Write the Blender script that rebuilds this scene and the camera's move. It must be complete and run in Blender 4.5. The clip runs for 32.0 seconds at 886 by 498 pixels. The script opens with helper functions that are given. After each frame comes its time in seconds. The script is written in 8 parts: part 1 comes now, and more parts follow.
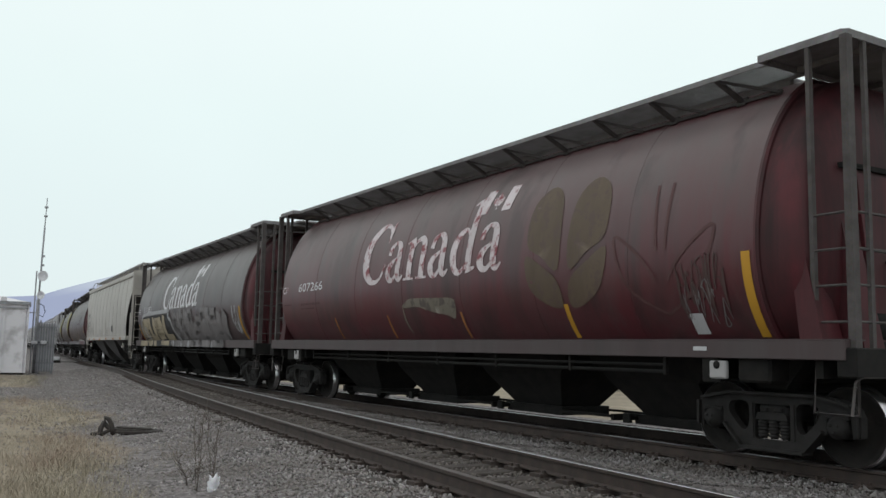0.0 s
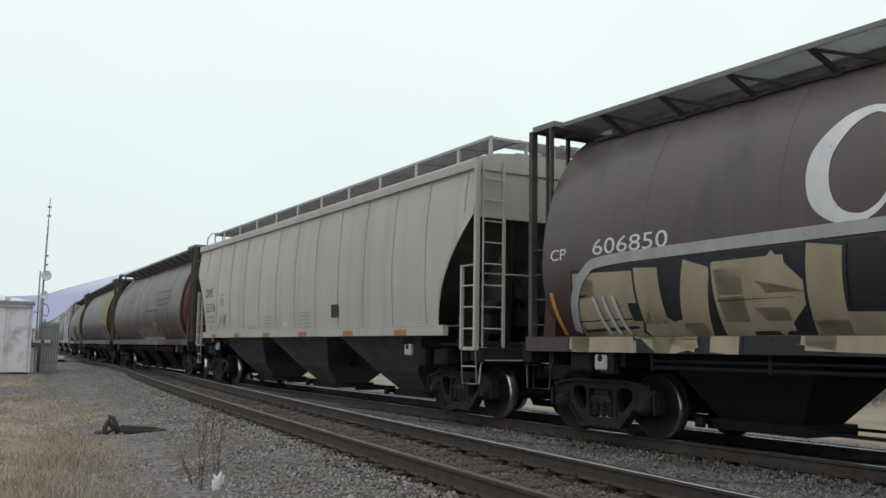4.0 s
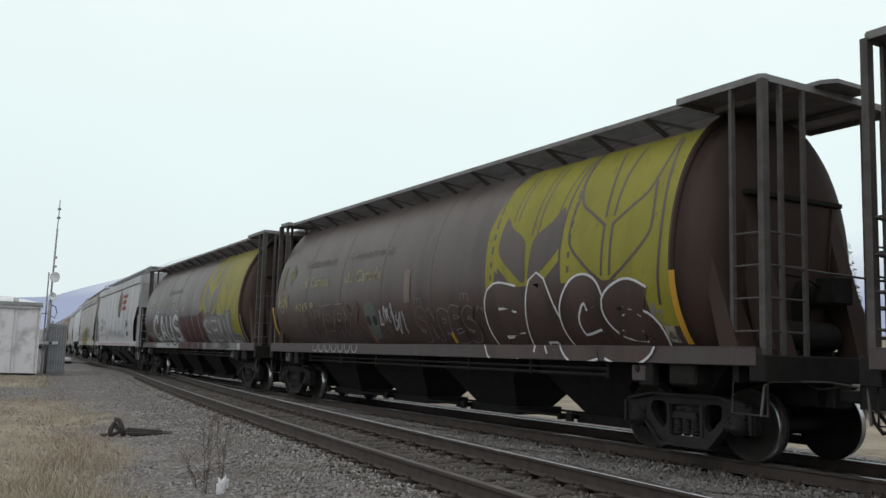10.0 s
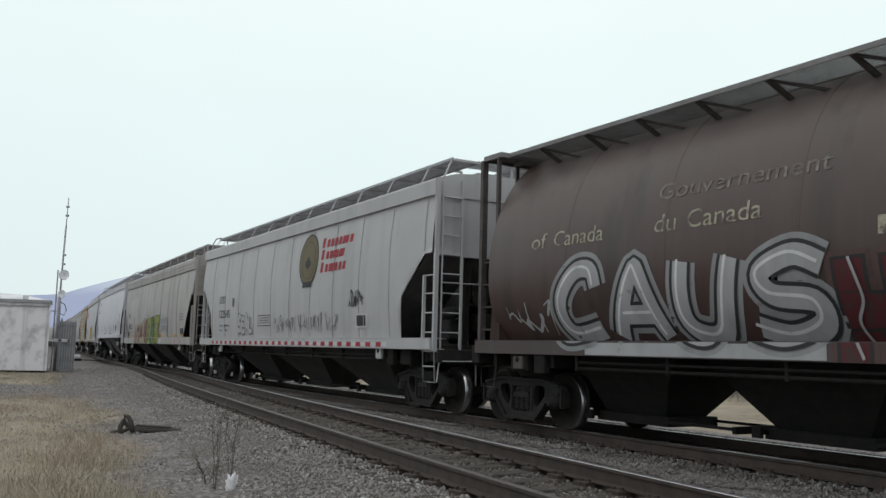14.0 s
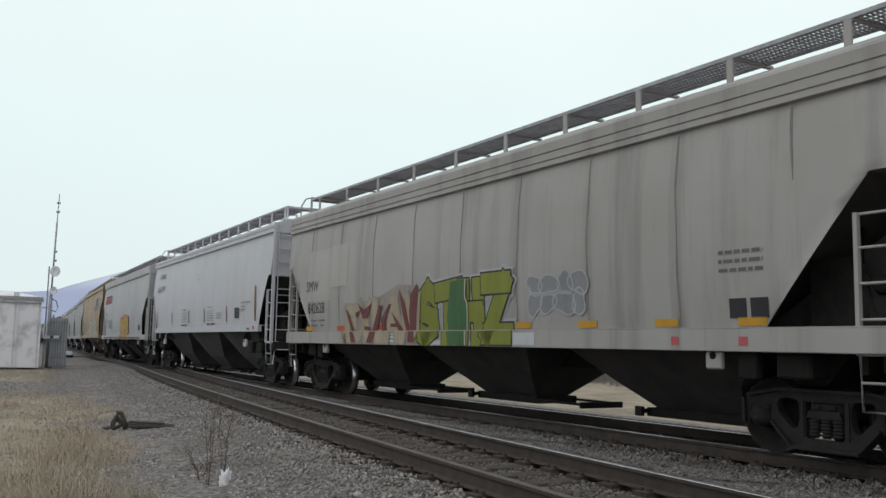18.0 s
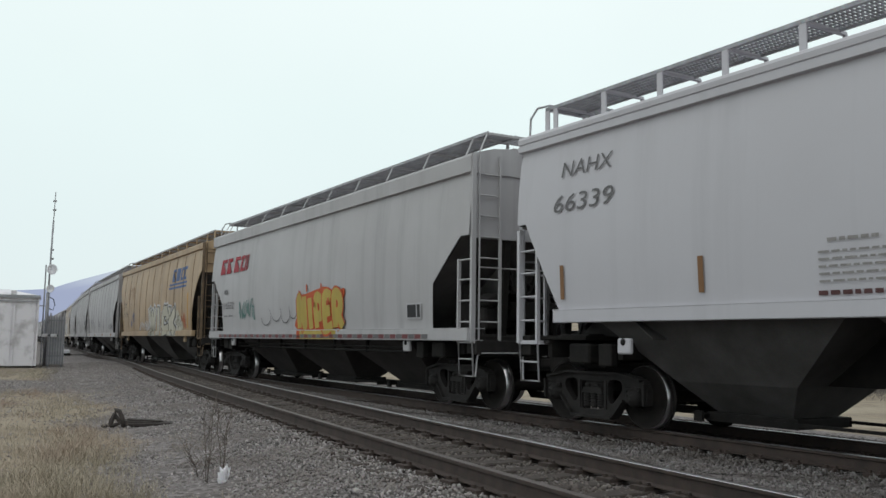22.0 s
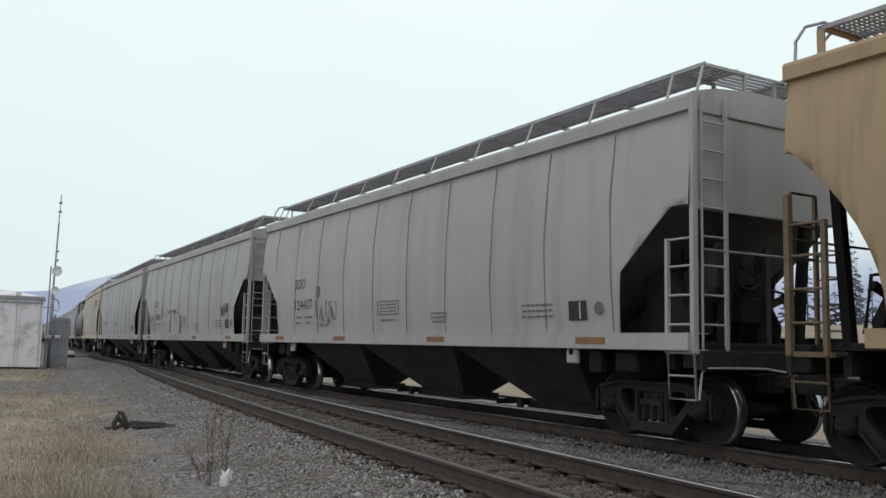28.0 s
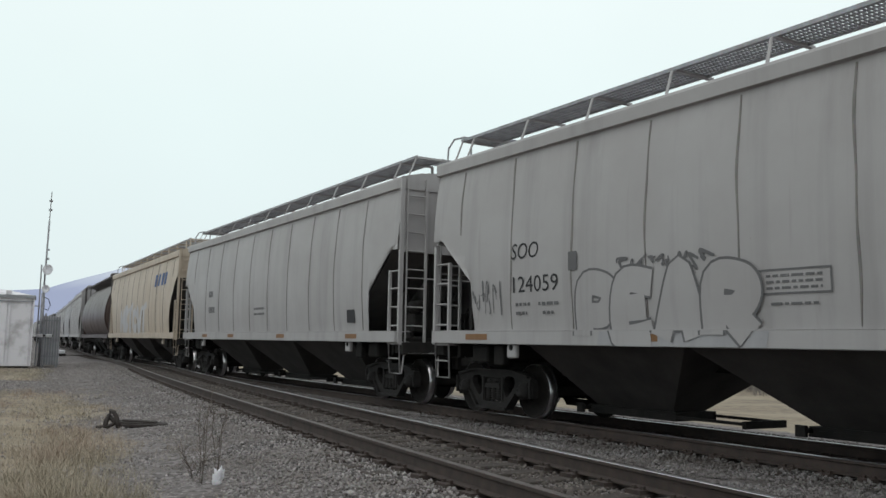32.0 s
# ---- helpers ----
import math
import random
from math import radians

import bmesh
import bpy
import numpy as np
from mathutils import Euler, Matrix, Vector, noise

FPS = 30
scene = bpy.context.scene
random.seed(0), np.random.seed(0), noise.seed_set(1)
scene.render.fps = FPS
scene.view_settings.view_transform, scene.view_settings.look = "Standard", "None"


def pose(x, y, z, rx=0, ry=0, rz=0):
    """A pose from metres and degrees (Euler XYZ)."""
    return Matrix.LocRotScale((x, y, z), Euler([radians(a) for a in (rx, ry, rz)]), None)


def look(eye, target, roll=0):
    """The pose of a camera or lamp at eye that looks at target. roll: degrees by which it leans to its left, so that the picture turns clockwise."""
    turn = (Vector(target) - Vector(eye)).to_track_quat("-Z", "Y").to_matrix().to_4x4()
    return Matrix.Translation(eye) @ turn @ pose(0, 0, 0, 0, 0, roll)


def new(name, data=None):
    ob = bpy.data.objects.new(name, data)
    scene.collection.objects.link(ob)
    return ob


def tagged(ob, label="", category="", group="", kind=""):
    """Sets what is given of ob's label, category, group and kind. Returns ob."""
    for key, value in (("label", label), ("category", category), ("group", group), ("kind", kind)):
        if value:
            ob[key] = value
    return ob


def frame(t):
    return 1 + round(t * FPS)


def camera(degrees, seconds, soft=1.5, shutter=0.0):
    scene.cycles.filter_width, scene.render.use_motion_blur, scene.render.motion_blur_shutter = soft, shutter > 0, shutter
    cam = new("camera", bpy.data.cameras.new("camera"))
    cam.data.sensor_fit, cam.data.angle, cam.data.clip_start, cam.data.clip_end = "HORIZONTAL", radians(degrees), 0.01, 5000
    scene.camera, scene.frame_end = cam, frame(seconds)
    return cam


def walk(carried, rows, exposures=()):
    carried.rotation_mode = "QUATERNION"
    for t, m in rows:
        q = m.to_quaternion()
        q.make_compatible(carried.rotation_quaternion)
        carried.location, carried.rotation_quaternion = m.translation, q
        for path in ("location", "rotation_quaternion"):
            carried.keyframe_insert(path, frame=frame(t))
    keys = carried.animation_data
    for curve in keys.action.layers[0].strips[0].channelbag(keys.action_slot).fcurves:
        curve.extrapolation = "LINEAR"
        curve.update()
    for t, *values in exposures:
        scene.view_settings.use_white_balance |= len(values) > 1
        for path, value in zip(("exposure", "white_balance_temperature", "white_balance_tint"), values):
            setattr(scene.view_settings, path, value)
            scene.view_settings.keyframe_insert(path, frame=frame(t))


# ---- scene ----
cam = camera(53.04, 32.0, soft=1.5)
EYE = (0.0, 0.0, 1.221)
# seconds, yaw, pitch, roll of the hand-held camera
TURNS = [
    (0, -0.06, 6.56, -1.10), (0.5, 0.00, 6.62, -1.26), (1, -0.23, 6.75, -1.40), (1.5, -0.08, 6.66, -1.32), (2, 0.03, 6.68, -1.24),
    (2.5, -0.07, 6.67, -1.12), (3, 0.06, 6.59, -1.06), (3.5, 0.24, 6.47, -0.85), (5.5, -0.18, 6.35, -1.01), (6, -0.00, 6.32, -1.02),
    (6.5, -0.08, 6.43, -1.16), (7, 0.22, 6.68, -0.74), (7.5, 0.15, 6.93, -0.99), (8, 0.39, 7.11, -1.23), (8.5, 0.50, 7.10, -1.35), (9,
    0.53, 7.01, -1.54), (9.5, 0.59, 6.91, -1.67), (10, 0.55, 6.84, -1.65), (10.5, 0.63, 6.91, -1.72), (11, 0.88, 6.87, -1.62), (11.5,
    1.05, 6.82, -1.59), (12, 1.28, 6.69, -1.05), (12.5, 1.29, 6.60, -1.24), (13, 1.30, 6.58, -1.33), (13.5, 1.24, 6.57, -1.36), (15.5,
    0.47, 6.39, -1.58), (16, 0.53, 6.23, -1.46), (16.5, 0.54, 6.22, -1.41), (17, 0.61, 6.24, -1.44), (17.5, 0.70, 6.28, -1.10), (18,
    0.61, 6.23, -1.12), (18.5, 0.48, 6.22, -0.96), (19, 0.48, 6.26, -0.87), (19.5, 0.49, 6.22, -0.65), (20, 0.37, 6.10, -0.54), (20.5,
    0.33, 6.02, -0.60), (21, 0.38, 6.01, -0.70), (21.5, 0.44, 5.93, -0.46), (22, 0.47, 5.96, -0.76), (22.5, 0.53, 5.94, -0.86), (23,
    0.59, 5.93, -0.99), (23.5, 0.68, 5.90, -0.86), (24, 0.87, 5.95, -0.74), (24.5, 1.06, 5.91, -0.51), (25, 1.17, 5.80, -0.51), (25.5,
    1.11, 5.89, -1.23), (27.5, 0.97, 6.31, -1.16), (28, 0.69, 6.29, -1.31), (28.5, 0.52, 6.17, -1.18), (29, 0.39, 6.08, -1.31), (29.5,
    0.54, 5.89, -1.14), (30, 0.79, 5.87, -1.10), (30.5, 1.02, 5.87, -0.99), (31, 0.78, 5.89, -1.00), (31.5, 0.47, 6.11, -1.09), (32,
    0.20, 6.13, -1.10),
]
walk(cam, [(t, pose(*EYE, 90 + pitch, roll, yaw)) for t, yaw, pitch, roll in TURNS])

# ---- world and light: a low, bright overcast ----
world = bpy.data.worlds.new("overcast")
scene.world = world
world.use_nodes = True
wn, wl = world.node_tree.nodes, world.node_tree.links
wn.clear()
w_out = wn.new("ShaderNodeOutputWorld")
w_bg = wn.new("ShaderNodeBackground")
w_sky = wn.new("ShaderNodeTexSky")
w_sky.sky_type, w_sky.sun_disc = "NISHITA", False
w_sky.sun_elevation, w_sky.sun_rotation = radians(48), radians(200)
w_dim = wn.new("ShaderNodeVectorMath")
w_dim.operation = "SCALE"
w_dim.inputs["Scale"].default_value = 0.07
w_co = wn.new("ShaderNodeTexCoord")
w_sep = wn.new("ShaderNodeSeparateXYZ")
w_ramp = wn.new("ShaderNodeValToRGB")
w_ramp.color_ramp.elements[0].position, w_ramp.color_ramp.elements[0].color = 0.0, (0.76, 0.86, 0.87, 1)
w_ramp.color_ramp.elements[1].position, w_ramp.color_ramp.elements[1].color = 0.55, (0.93, 1.0, 0.99, 1)
mid = w_ramp.color_ramp.elements.new(0.25)
mid.color = (0.83, 0.95, 0.94, 1)
w_noise = wn.new("ShaderNodeTexNoise")
w_noise.inputs["Scale"].default_value, w_noise.inputs["Detail"].default_value = 1.6, 4
w_nr = wn.new("ShaderNodeMapRange")
w_nr.inputs["To Min"].default_value, w_nr.inputs["To Max"].default_value = 0.92, 1.08
w_cloud = wn.new("ShaderNodeVectorMath")
w_cloud.operation = "SCALE"
w_mix = wn.new("ShaderNodeMixRGB")
w_mix.inputs["Fac"].default_value = 0.93
wl.new(w_sky.outputs[0], w_dim.inputs[0])
wl.new(w_co.outputs["Generated"], w_sep.inputs[0])
wl.new(w_sep.outputs["Z"], w_ramp.inputs[0])
wl.new(w_co.outputs["Generated"], w_noise.inputs["Vector"])
wl.new(w_noise.outputs["Fac"], w_nr.inputs["Value"])
wl.new(w_ramp.outputs[0], w_cloud.inputs[0])
wl.new(w_nr.outputs[0], w_cloud.inputs["Scale"])
wl.new(w_dim.outputs[0], w_mix.inputs[1])
wl.new(w_cloud.outputs[0], w_mix.inputs[2])
wl.new(w_mix.outputs[0], w_bg.inputs["Color"])
w_bg.inputs["Strength"].default_value = 1.04
wl.new(w_bg.outputs[0], w_out.inputs[0])

sun = new("sun", bpy.data.lights.new("sun", "SUN"))
sun.data.energy, sun.data.angle, sun.data.color = 0.25, radians(40), (1.0, 0.97, 0.93)
sun.matrix_world = look((-8, -20, 25), (0, 0, 0))


# ---- materials ----
def nodes_of(name):
    m = bpy.data.materials.new(name)
    m.use_nodes = True
    n, l = m.node_tree.nodes, m.node_tree.links
    return m, n, l, n["Principled BSDF"]


def noise_node(n, l, scale, detail=5, rough=0.6, stretch=(1, 1, 1), co="Object"):
    tc, mp, no = n.new("ShaderNodeTexCoord"), n.new("ShaderNodeMapping"), n.new("ShaderNodeTexNoise")
    mp.inputs["Scale"].default_value = stretch
    no.inputs["Scale"].default_value, no.inputs["Detail"].default_value, no.inputs["Roughness"].default_value = scale, detail, rough
    l.new(tc.outputs[co], mp.inputs[0])
    l.new(mp.outputs[0], no.inputs["Vector"])
    return no


def ramp_of(n, l, src, lo, hi):
    r = n.new("ShaderNodeMapRange")
    r.inputs["From Min"].default_value, r.inputs["From Max"].default_value = lo, hi
    l.new(src, r.inputs["Value"])
    return r.outputs[0]


def blend(n, l, fac, a, b):
    m = n.new("ShaderNodeMixRGB")
    for i, v in ((0, fac), (1, a), (2, b)):
        if isinstance(v, (tuple, float, int)):
            m.inputs[i].default_value = (v[0] * 1.04, v[1], v[2] * 1.045, 1) if isinstance(v, tuple) else v
        else:
            l.new(v, m.inputs[i])
    return m.outputs[0]


def bump(n, l, p, src, strength, dist=0.01):
    b = n.new("ShaderNodeBump")
    b.inputs["Strength"].default_value, b.inputs["Distance"].default_value = strength, dist
    l.new(src, b.inputs["Height"])
    l.new(b.outputs[0], p.inputs["Normal"])


def surface(name, base, dark, scale=3.0, rough=0.7, metal=0.0, lo=0.35, hi=0.7, grain=40, relief=0.2, dist=0.004, spec=0.4, co="Object", stretch=(1, 1, 1)):
    """Two-scale mottled surface."""
    m, n, l, p = nodes_of(name)
    a = noise_node(n, l, scale, stretch=stretch, co=co)
    b = noise_node(n, l, grain, 3, co=co)
    c1 = blend(n, l, ramp_of(n, l, a.outputs["Fac"], lo, hi), base, dark)
    c2 = n.new("ShaderNodeMixRGB")
    c2.blend_type = "OVERLAY"
    c2.inputs[0].default_value = 0.35
    l.new(c1, c2.inputs[1])
    l.new(b.outputs["Color"], c2.inputs[2])
    hs = n.new("ShaderNodeHueSaturation")
    hs.inputs["Saturation"].default_value = 0.9
    l.new(c2.outputs[0], hs.inputs["Color"])
    l.new(hs.outputs[0], p.inputs["Base Color"])
    p.inputs["Roughness"].default_value, p.inputs["Metallic"].default_value = rough, metal
    p.inputs["Specular IOR Level"].default_value = spec
    bump(n, l, p, b.outputs["Fac"], relief, dist)
    return m


def car_paint(name, base, dirt, rust, amount=0.5, rough=0.55, soot=0.25, spec=0.35, chalk=None, bleach=0.0):
    """Weathered paint on steel: road grime in run-down streaks, blotches and rust spots."""
    m, n, l, p = nodes_of(name)
    streak = noise_node(n, l, 1.0, 6, 0.65, (3.2, 3.2, 0.22))
    blot = noise_node(n, l, 0.8, 6, 0.6)
    spots = noise_node(n, l, 9, 6, 0.75)
    fine = noise_node(n, l, 60, 2)
    c = blend(n, l, ramp_of(n, l, streak.outputs["Fac"], 0.78 - 0.35 * amount, 0.86), base, dirt)
    f2 = n.new("ShaderNodeMath")
    f2.operation = "MULTIPLY"
    l.new(ramp_of(n, l, blot.outputs["Fac"], 0.35, 0.75), f2.inputs[0])
    f2.inputs[1].default_value = 0.85 * amount
    c = blend(n, l, f2.outputs[0], c, dirt)
    c = blend(n, l, ramp_of(n, l, spots.outputs["Fac"], 0.72 - 0.04 * amount, 0.80), c, rust)
    runs = noise_node(n, l, 1.0, 5, 0.62, (2.3, 2.3, 0.07))
    f3 = n.new("ShaderNodeMath")
    f3.operation = "MULTIPLY"
    l.new(ramp_of(n, l, runs.outputs["Fac"], 0.50, 0.70), f3.inputs[0])
    f3.inputs[1].default_value = soot
    c = blend(n, l, f3.outputs[0], c, tuple(0.35 * v for v in dirt))
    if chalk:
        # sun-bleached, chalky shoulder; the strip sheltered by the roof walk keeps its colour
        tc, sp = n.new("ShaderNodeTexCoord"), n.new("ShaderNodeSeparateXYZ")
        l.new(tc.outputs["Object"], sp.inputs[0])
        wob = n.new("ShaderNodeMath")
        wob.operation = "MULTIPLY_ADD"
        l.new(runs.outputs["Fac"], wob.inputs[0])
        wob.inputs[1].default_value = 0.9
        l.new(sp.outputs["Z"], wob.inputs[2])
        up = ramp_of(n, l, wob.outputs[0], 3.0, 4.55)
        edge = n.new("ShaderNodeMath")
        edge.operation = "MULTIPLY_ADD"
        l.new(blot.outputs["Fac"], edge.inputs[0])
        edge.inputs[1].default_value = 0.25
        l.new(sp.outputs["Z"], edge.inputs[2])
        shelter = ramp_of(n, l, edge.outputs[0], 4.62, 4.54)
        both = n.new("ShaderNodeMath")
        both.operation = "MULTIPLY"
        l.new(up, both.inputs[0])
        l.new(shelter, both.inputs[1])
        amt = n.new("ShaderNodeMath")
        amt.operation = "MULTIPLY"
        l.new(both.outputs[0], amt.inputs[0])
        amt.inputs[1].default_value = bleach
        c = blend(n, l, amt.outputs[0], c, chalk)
        # dark grime runs from the hatches down over the shoulder
        drip = noise_node(n, l, 1.0, 4, 0.55, (1.5, 1.5, 0.11))
        f4 = n.new("ShaderNodeMath")
        f4.operation = "MULTIPLY"
        l.new(ramp_of(n, l, drip.outputs["Fac"], 0.53, 0.64), f4.inputs[0])
        f4.inputs[1].default_value = 0.42
        c = blend(n, l, f4.outputs[0], c, tuple(0.42 * v for v in dirt))
    l.new(c, p.inputs["Base Color"])
    r = n.new("ShaderNodeMapRange")
    r.inputs["To Min"].default_value, r.inputs["To Max"].default_value = rough - 0.12, rough + 0.15
    l.new(blot.outputs["Fac"], r.inputs["Value"])
    l.new(r.outputs[0], p.inputs["Roughness"])
    p.inputs["Specular IOR Level"].default_value = spec
    big = noise_node(n, l, 1.3, 2, 0.4)
    add = n.new("ShaderNodeMath")
    l.new(big.outputs["Fac"], add.inputs[0])
    sc = n.new("ShaderNodeMath")
    sc.operation = "MULTIPLY"
    sc.inputs[1].default_value = 0.05
    l.new(fine.outputs["Fac"], sc.inputs[0])
    l.new(sc.outputs[0], add.inputs[1])
    bump(n, l, p, add.outputs[0], 0.25, 0.02)
    return m


def worn_mark(name, col, under, hold=0.5):
    """Lettering and spray paint, rubbed through to the paint below."""
    m, n, l, p = nodes_of(name)
    a = noise_node(n, l, 5, 6, 0.7)
    b = noise_node(n, l, 1.2, 4, 0.6, (2, 2, 0.5))
    c = blend(n, l, ramp_of(n, l, b.outputs["Fac"], 0.4, 0.9), col, tuple(0.65 * x for x in col))
    c = blend(n, l, ramp_of(n, l, a.outputs["Fac"], hold, hold + 0.1), c, under)
    l.new(c, p.inputs["Base Color"])
    p.inputs["Roughness"].default_value = 0.6
    p.inputs["Specular IOR Level"].default_value = 0.3
    return m


M = {}
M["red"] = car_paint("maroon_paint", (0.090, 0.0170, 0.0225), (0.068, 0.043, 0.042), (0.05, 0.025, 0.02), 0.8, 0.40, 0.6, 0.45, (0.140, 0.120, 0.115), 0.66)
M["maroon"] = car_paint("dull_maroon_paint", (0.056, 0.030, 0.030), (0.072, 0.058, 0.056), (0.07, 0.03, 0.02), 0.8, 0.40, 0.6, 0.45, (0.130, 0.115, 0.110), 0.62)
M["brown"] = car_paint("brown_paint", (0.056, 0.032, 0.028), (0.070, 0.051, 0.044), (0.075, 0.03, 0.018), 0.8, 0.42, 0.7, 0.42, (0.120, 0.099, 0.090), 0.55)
M["beige"] = car_paint("beige_grey_paint", (0.41, 0.394, 0.35), (0.29, 0.268, 0.232), (0.20, 0.12, 0.07), 0.3, 0.5, 0.22)
M["grey"] = car_paint("light_grey_paint", (0.355, 0.352, 0.342), (0.245, 0.232, 0.218), (0.22, 0.15, 0.10), 0.4, 0.5, 0.22)
M["white"] = car_paint("white_grey_paint", (0.385, 0.388, 0.386), (0.26, 0.253, 0.245), (0.25, 0.18, 0.13), 0.3, 0.5, 0.20)
M["clean"] = car_paint("clean_white_paint", (0.465, 0.47, 0.485), (0.36, 0.36, 0.365), (0.3, 0.24, 0.2), 0.18, 0.45, 0.10)
M["patch"] = car_paint("lighter_repaint", (0.365, 0.35, 0.325), (0.27, 0.25, 0.22), (0.2, 0.12, 0.07), 0.3)
M["stone"] = car_paint("stone_grey_paint", (0.335, 0.323, 0.303), (0.225, 0.210, 0.190), (0.2, 0.12, 0.07), 0.5, 0.5, 0.40)
M["yellow"] = car_paint("ochre_yellow_paint", (0.37, 0.27, 0.155), (0.23, 0.175, 0.125), (0.14, 0.06, 0.025), 0.5, 0.5, 0.38)
M["cream"] = car_paint("faded_cream_paint", (0.46, 0.40, 0.31), (0.33, 0.27, 0.20), (0.25, 0.13, 0.09), 0.5, 0.5, 0.3)
M["sill"] = car_paint("grimy_sill_paint", (0.060, 0.041, 0.041), (0.075, 0.066, 0.064), (0.10, 0.05, 0.03), 0.8, 0.5)
M["brown_end"] = car_paint("sooty_brown_end_paint", (0.052, 0.034, 0.028), (0.022, 0.015, 0.013), (0.06, 0.035, 0.025), 0.6, 0.7, 0.25, 0.15)
M["red_end"] = car_paint("red_end_paint", (0.088, 0.0125, 0.018), (0.016, 0.011, 0.011), (0.04, 0.022, 0.018), 1.0, 0.6, 0.6)
M["seam"] = surface("grimy_weld_seam", (0.15, 0.145, 0.135), (0.22, 0.21, 0.19), 2, 0.8)
M["seam_faint"] = surface("faint_weld_seam", (0.24, 0.238, 0.232), (0.32, 0.32, 0.315), 2, 0.8)
M["seam_beige"] = surface("grimy_beige_seam", (0.235, 0.22, 0.175), (0.30, 0.28, 0.23), 2, 0.8)
M["seam_brown"] = surface("rusty_weld_seam", (0.10, 0.06, 0.03), (0.18, 0.11, 0.05), 2, 0.8)
# Mottled greys for bays and slope sheets, set darker than the wagon sides.
M["bay_grey"] = surface("dark_grey_bay_paint", (0.078, 0.076, 0.072), (0.038, 0.035, 0.032), 1.2, 0.75)
M["slope"] = surface("dark_grey_slope_sheet", (0.115, 0.112, 0.108), (0.055, 0.052, 0.049), 1.2, 0.75)
M["black"] = surface("sooty_steel", (0.009, 0.0086, 0.0082), (0.018, 0.016, 0.014), 4, 0.9, spec=0.25)
M["iron"] = surface("cast_iron", (0.024, 0.0215, 0.020), (0.011, 0.010, 0.0095), 5, 0.8, spec=0.3)
M["tread"] = surface("bright_wheel_tread", (0.55, 0.55, 0.55), (0.40, 0.39, 0.38), 9, 0.28, 1.0)
M["steel"] = surface("galvanised_steel", (0.34, 0.35, 0.36), (0.22, 0.22, 0.22), 6, 0.5, 0.55)
M["railtop"] = surface("polished_rail_head", (0.50, 0.50, 0.51), (0.33, 0.32, 0.31), 3, 0.30, 1.0, stretch=(1, 1, 1))
M["railtop_dull"] = surface("dull_brown_rail_head", (0.115, 0.098, 0.088), (0.065, 0.053, 0.046), 3, 0.5, 0.4)
M["railside"] = surface("rusty_rail_web", (0.060, 0.042, 0.034), (0.035, 0.027, 0.023), 5, 0.85)
M["sleeper"] = surface("creosoted_sleeper_wood", (0.060, 0.048, 0.040), (0.032, 0.026, 0.022), 6, 0.9, grain=25, relief=0.6)
M["ochre_rust"] = surface("rusty_ochre_steel", (0.19, 0.13, 0.07), (0.05, 0.036, 0.028), 1.6, 0.8)
M["wheel"] = surface("rolled_wheel_steel", (0.012, 0.0105, 0.0098), (0.021, 0.0175, 0.015), 5, 0.85, spec=0.25)
M["post"] = surface("grimy_post_paint", (0.082, 0.072, 0.068), (0.045, 0.038, 0.035), 4, 0.75)
# A still darker mottled grey, the usual one for hopper bays.
M["bay_dark"] = surface("dark_bay_paint", (0.045, 0.040, 0.037), (0.022, 0.019, 0.018), 1.4, 0.8)
M["bracket"] = surface("sooty_bracket_steel", (0.035, 0.032, 0.031), (0.06, 0.05, 0.046), 5, 0.8)
M["roofdark"] = surface("dark_running_board_steel", (0.21, 0.205, 0.205), (0.13, 0.125, 0.12), 3, 0.8)


# ---- mesh helpers ----
def mesh_of(bm, name):
    me = bpy.data.meshes.new(name)
    bm.normal_update()
    bm.to_mesh(me)
    bm.free()
    return me


def box(bm, x0, x1, y0, y1, z0, z1, mi=0, bevel=0.0):
    vs = [bm.verts.new(v) for v in ((x0, y0, z0), (x1, y0, z0), (x1, y1, z0), (x0, y1, z0), (x0, y0, z1), (x1, y0, z1), (x1, y1, z1), (x0, y1, z1))]
    fs = []
    for q in ((3, 2, 1, 0), (4, 5, 6, 7), (0, 1, 5, 4), (1, 2, 6, 5), (2, 3, 7, 6), (3, 0, 4, 7)):
        f = bm.faces.new([vs[i] for i in q])
        f.material_index = mi
        fs.append(f)
    if bevel:
        es = list({e for f in fs for e in f.edges})
        bmesh.ops.bevel(bm, geom=es, offset=bevel, segments=1, affect="EDGES")
    return vs


def bar(bm, a, b, w, h=None, mi=0, up=(0, 0, 1)):
    """A straight bar of rectangular section from a to b."""
    a, b = Vector(a), Vector(b)
    h = w if h is None else h
    d = (b - a).normalized()
    u = Vector(up)
    if abs(d.dot(u)) > 0.95:
        u = Vector((1, 0, 0))
    s = d.cross(u).normalized() * w / 2
    u = s.cross(d).normalized() * h / 2
    v = [bm.verts.new(p + i * s + j * u) for p in (a, b) for i, j in ((-1, -1), (1, -1), (1, 1), (-1, 1))]
    for q in ((0, 1, 2, 3), (7, 6, 5, 4), (0, 4, 5, 1), (1, 5, 6, 2), (2, 6, 7, 3), (3, 7, 4, 0)):
        bm.faces.new([v[i] for i in q]).material_index = mi


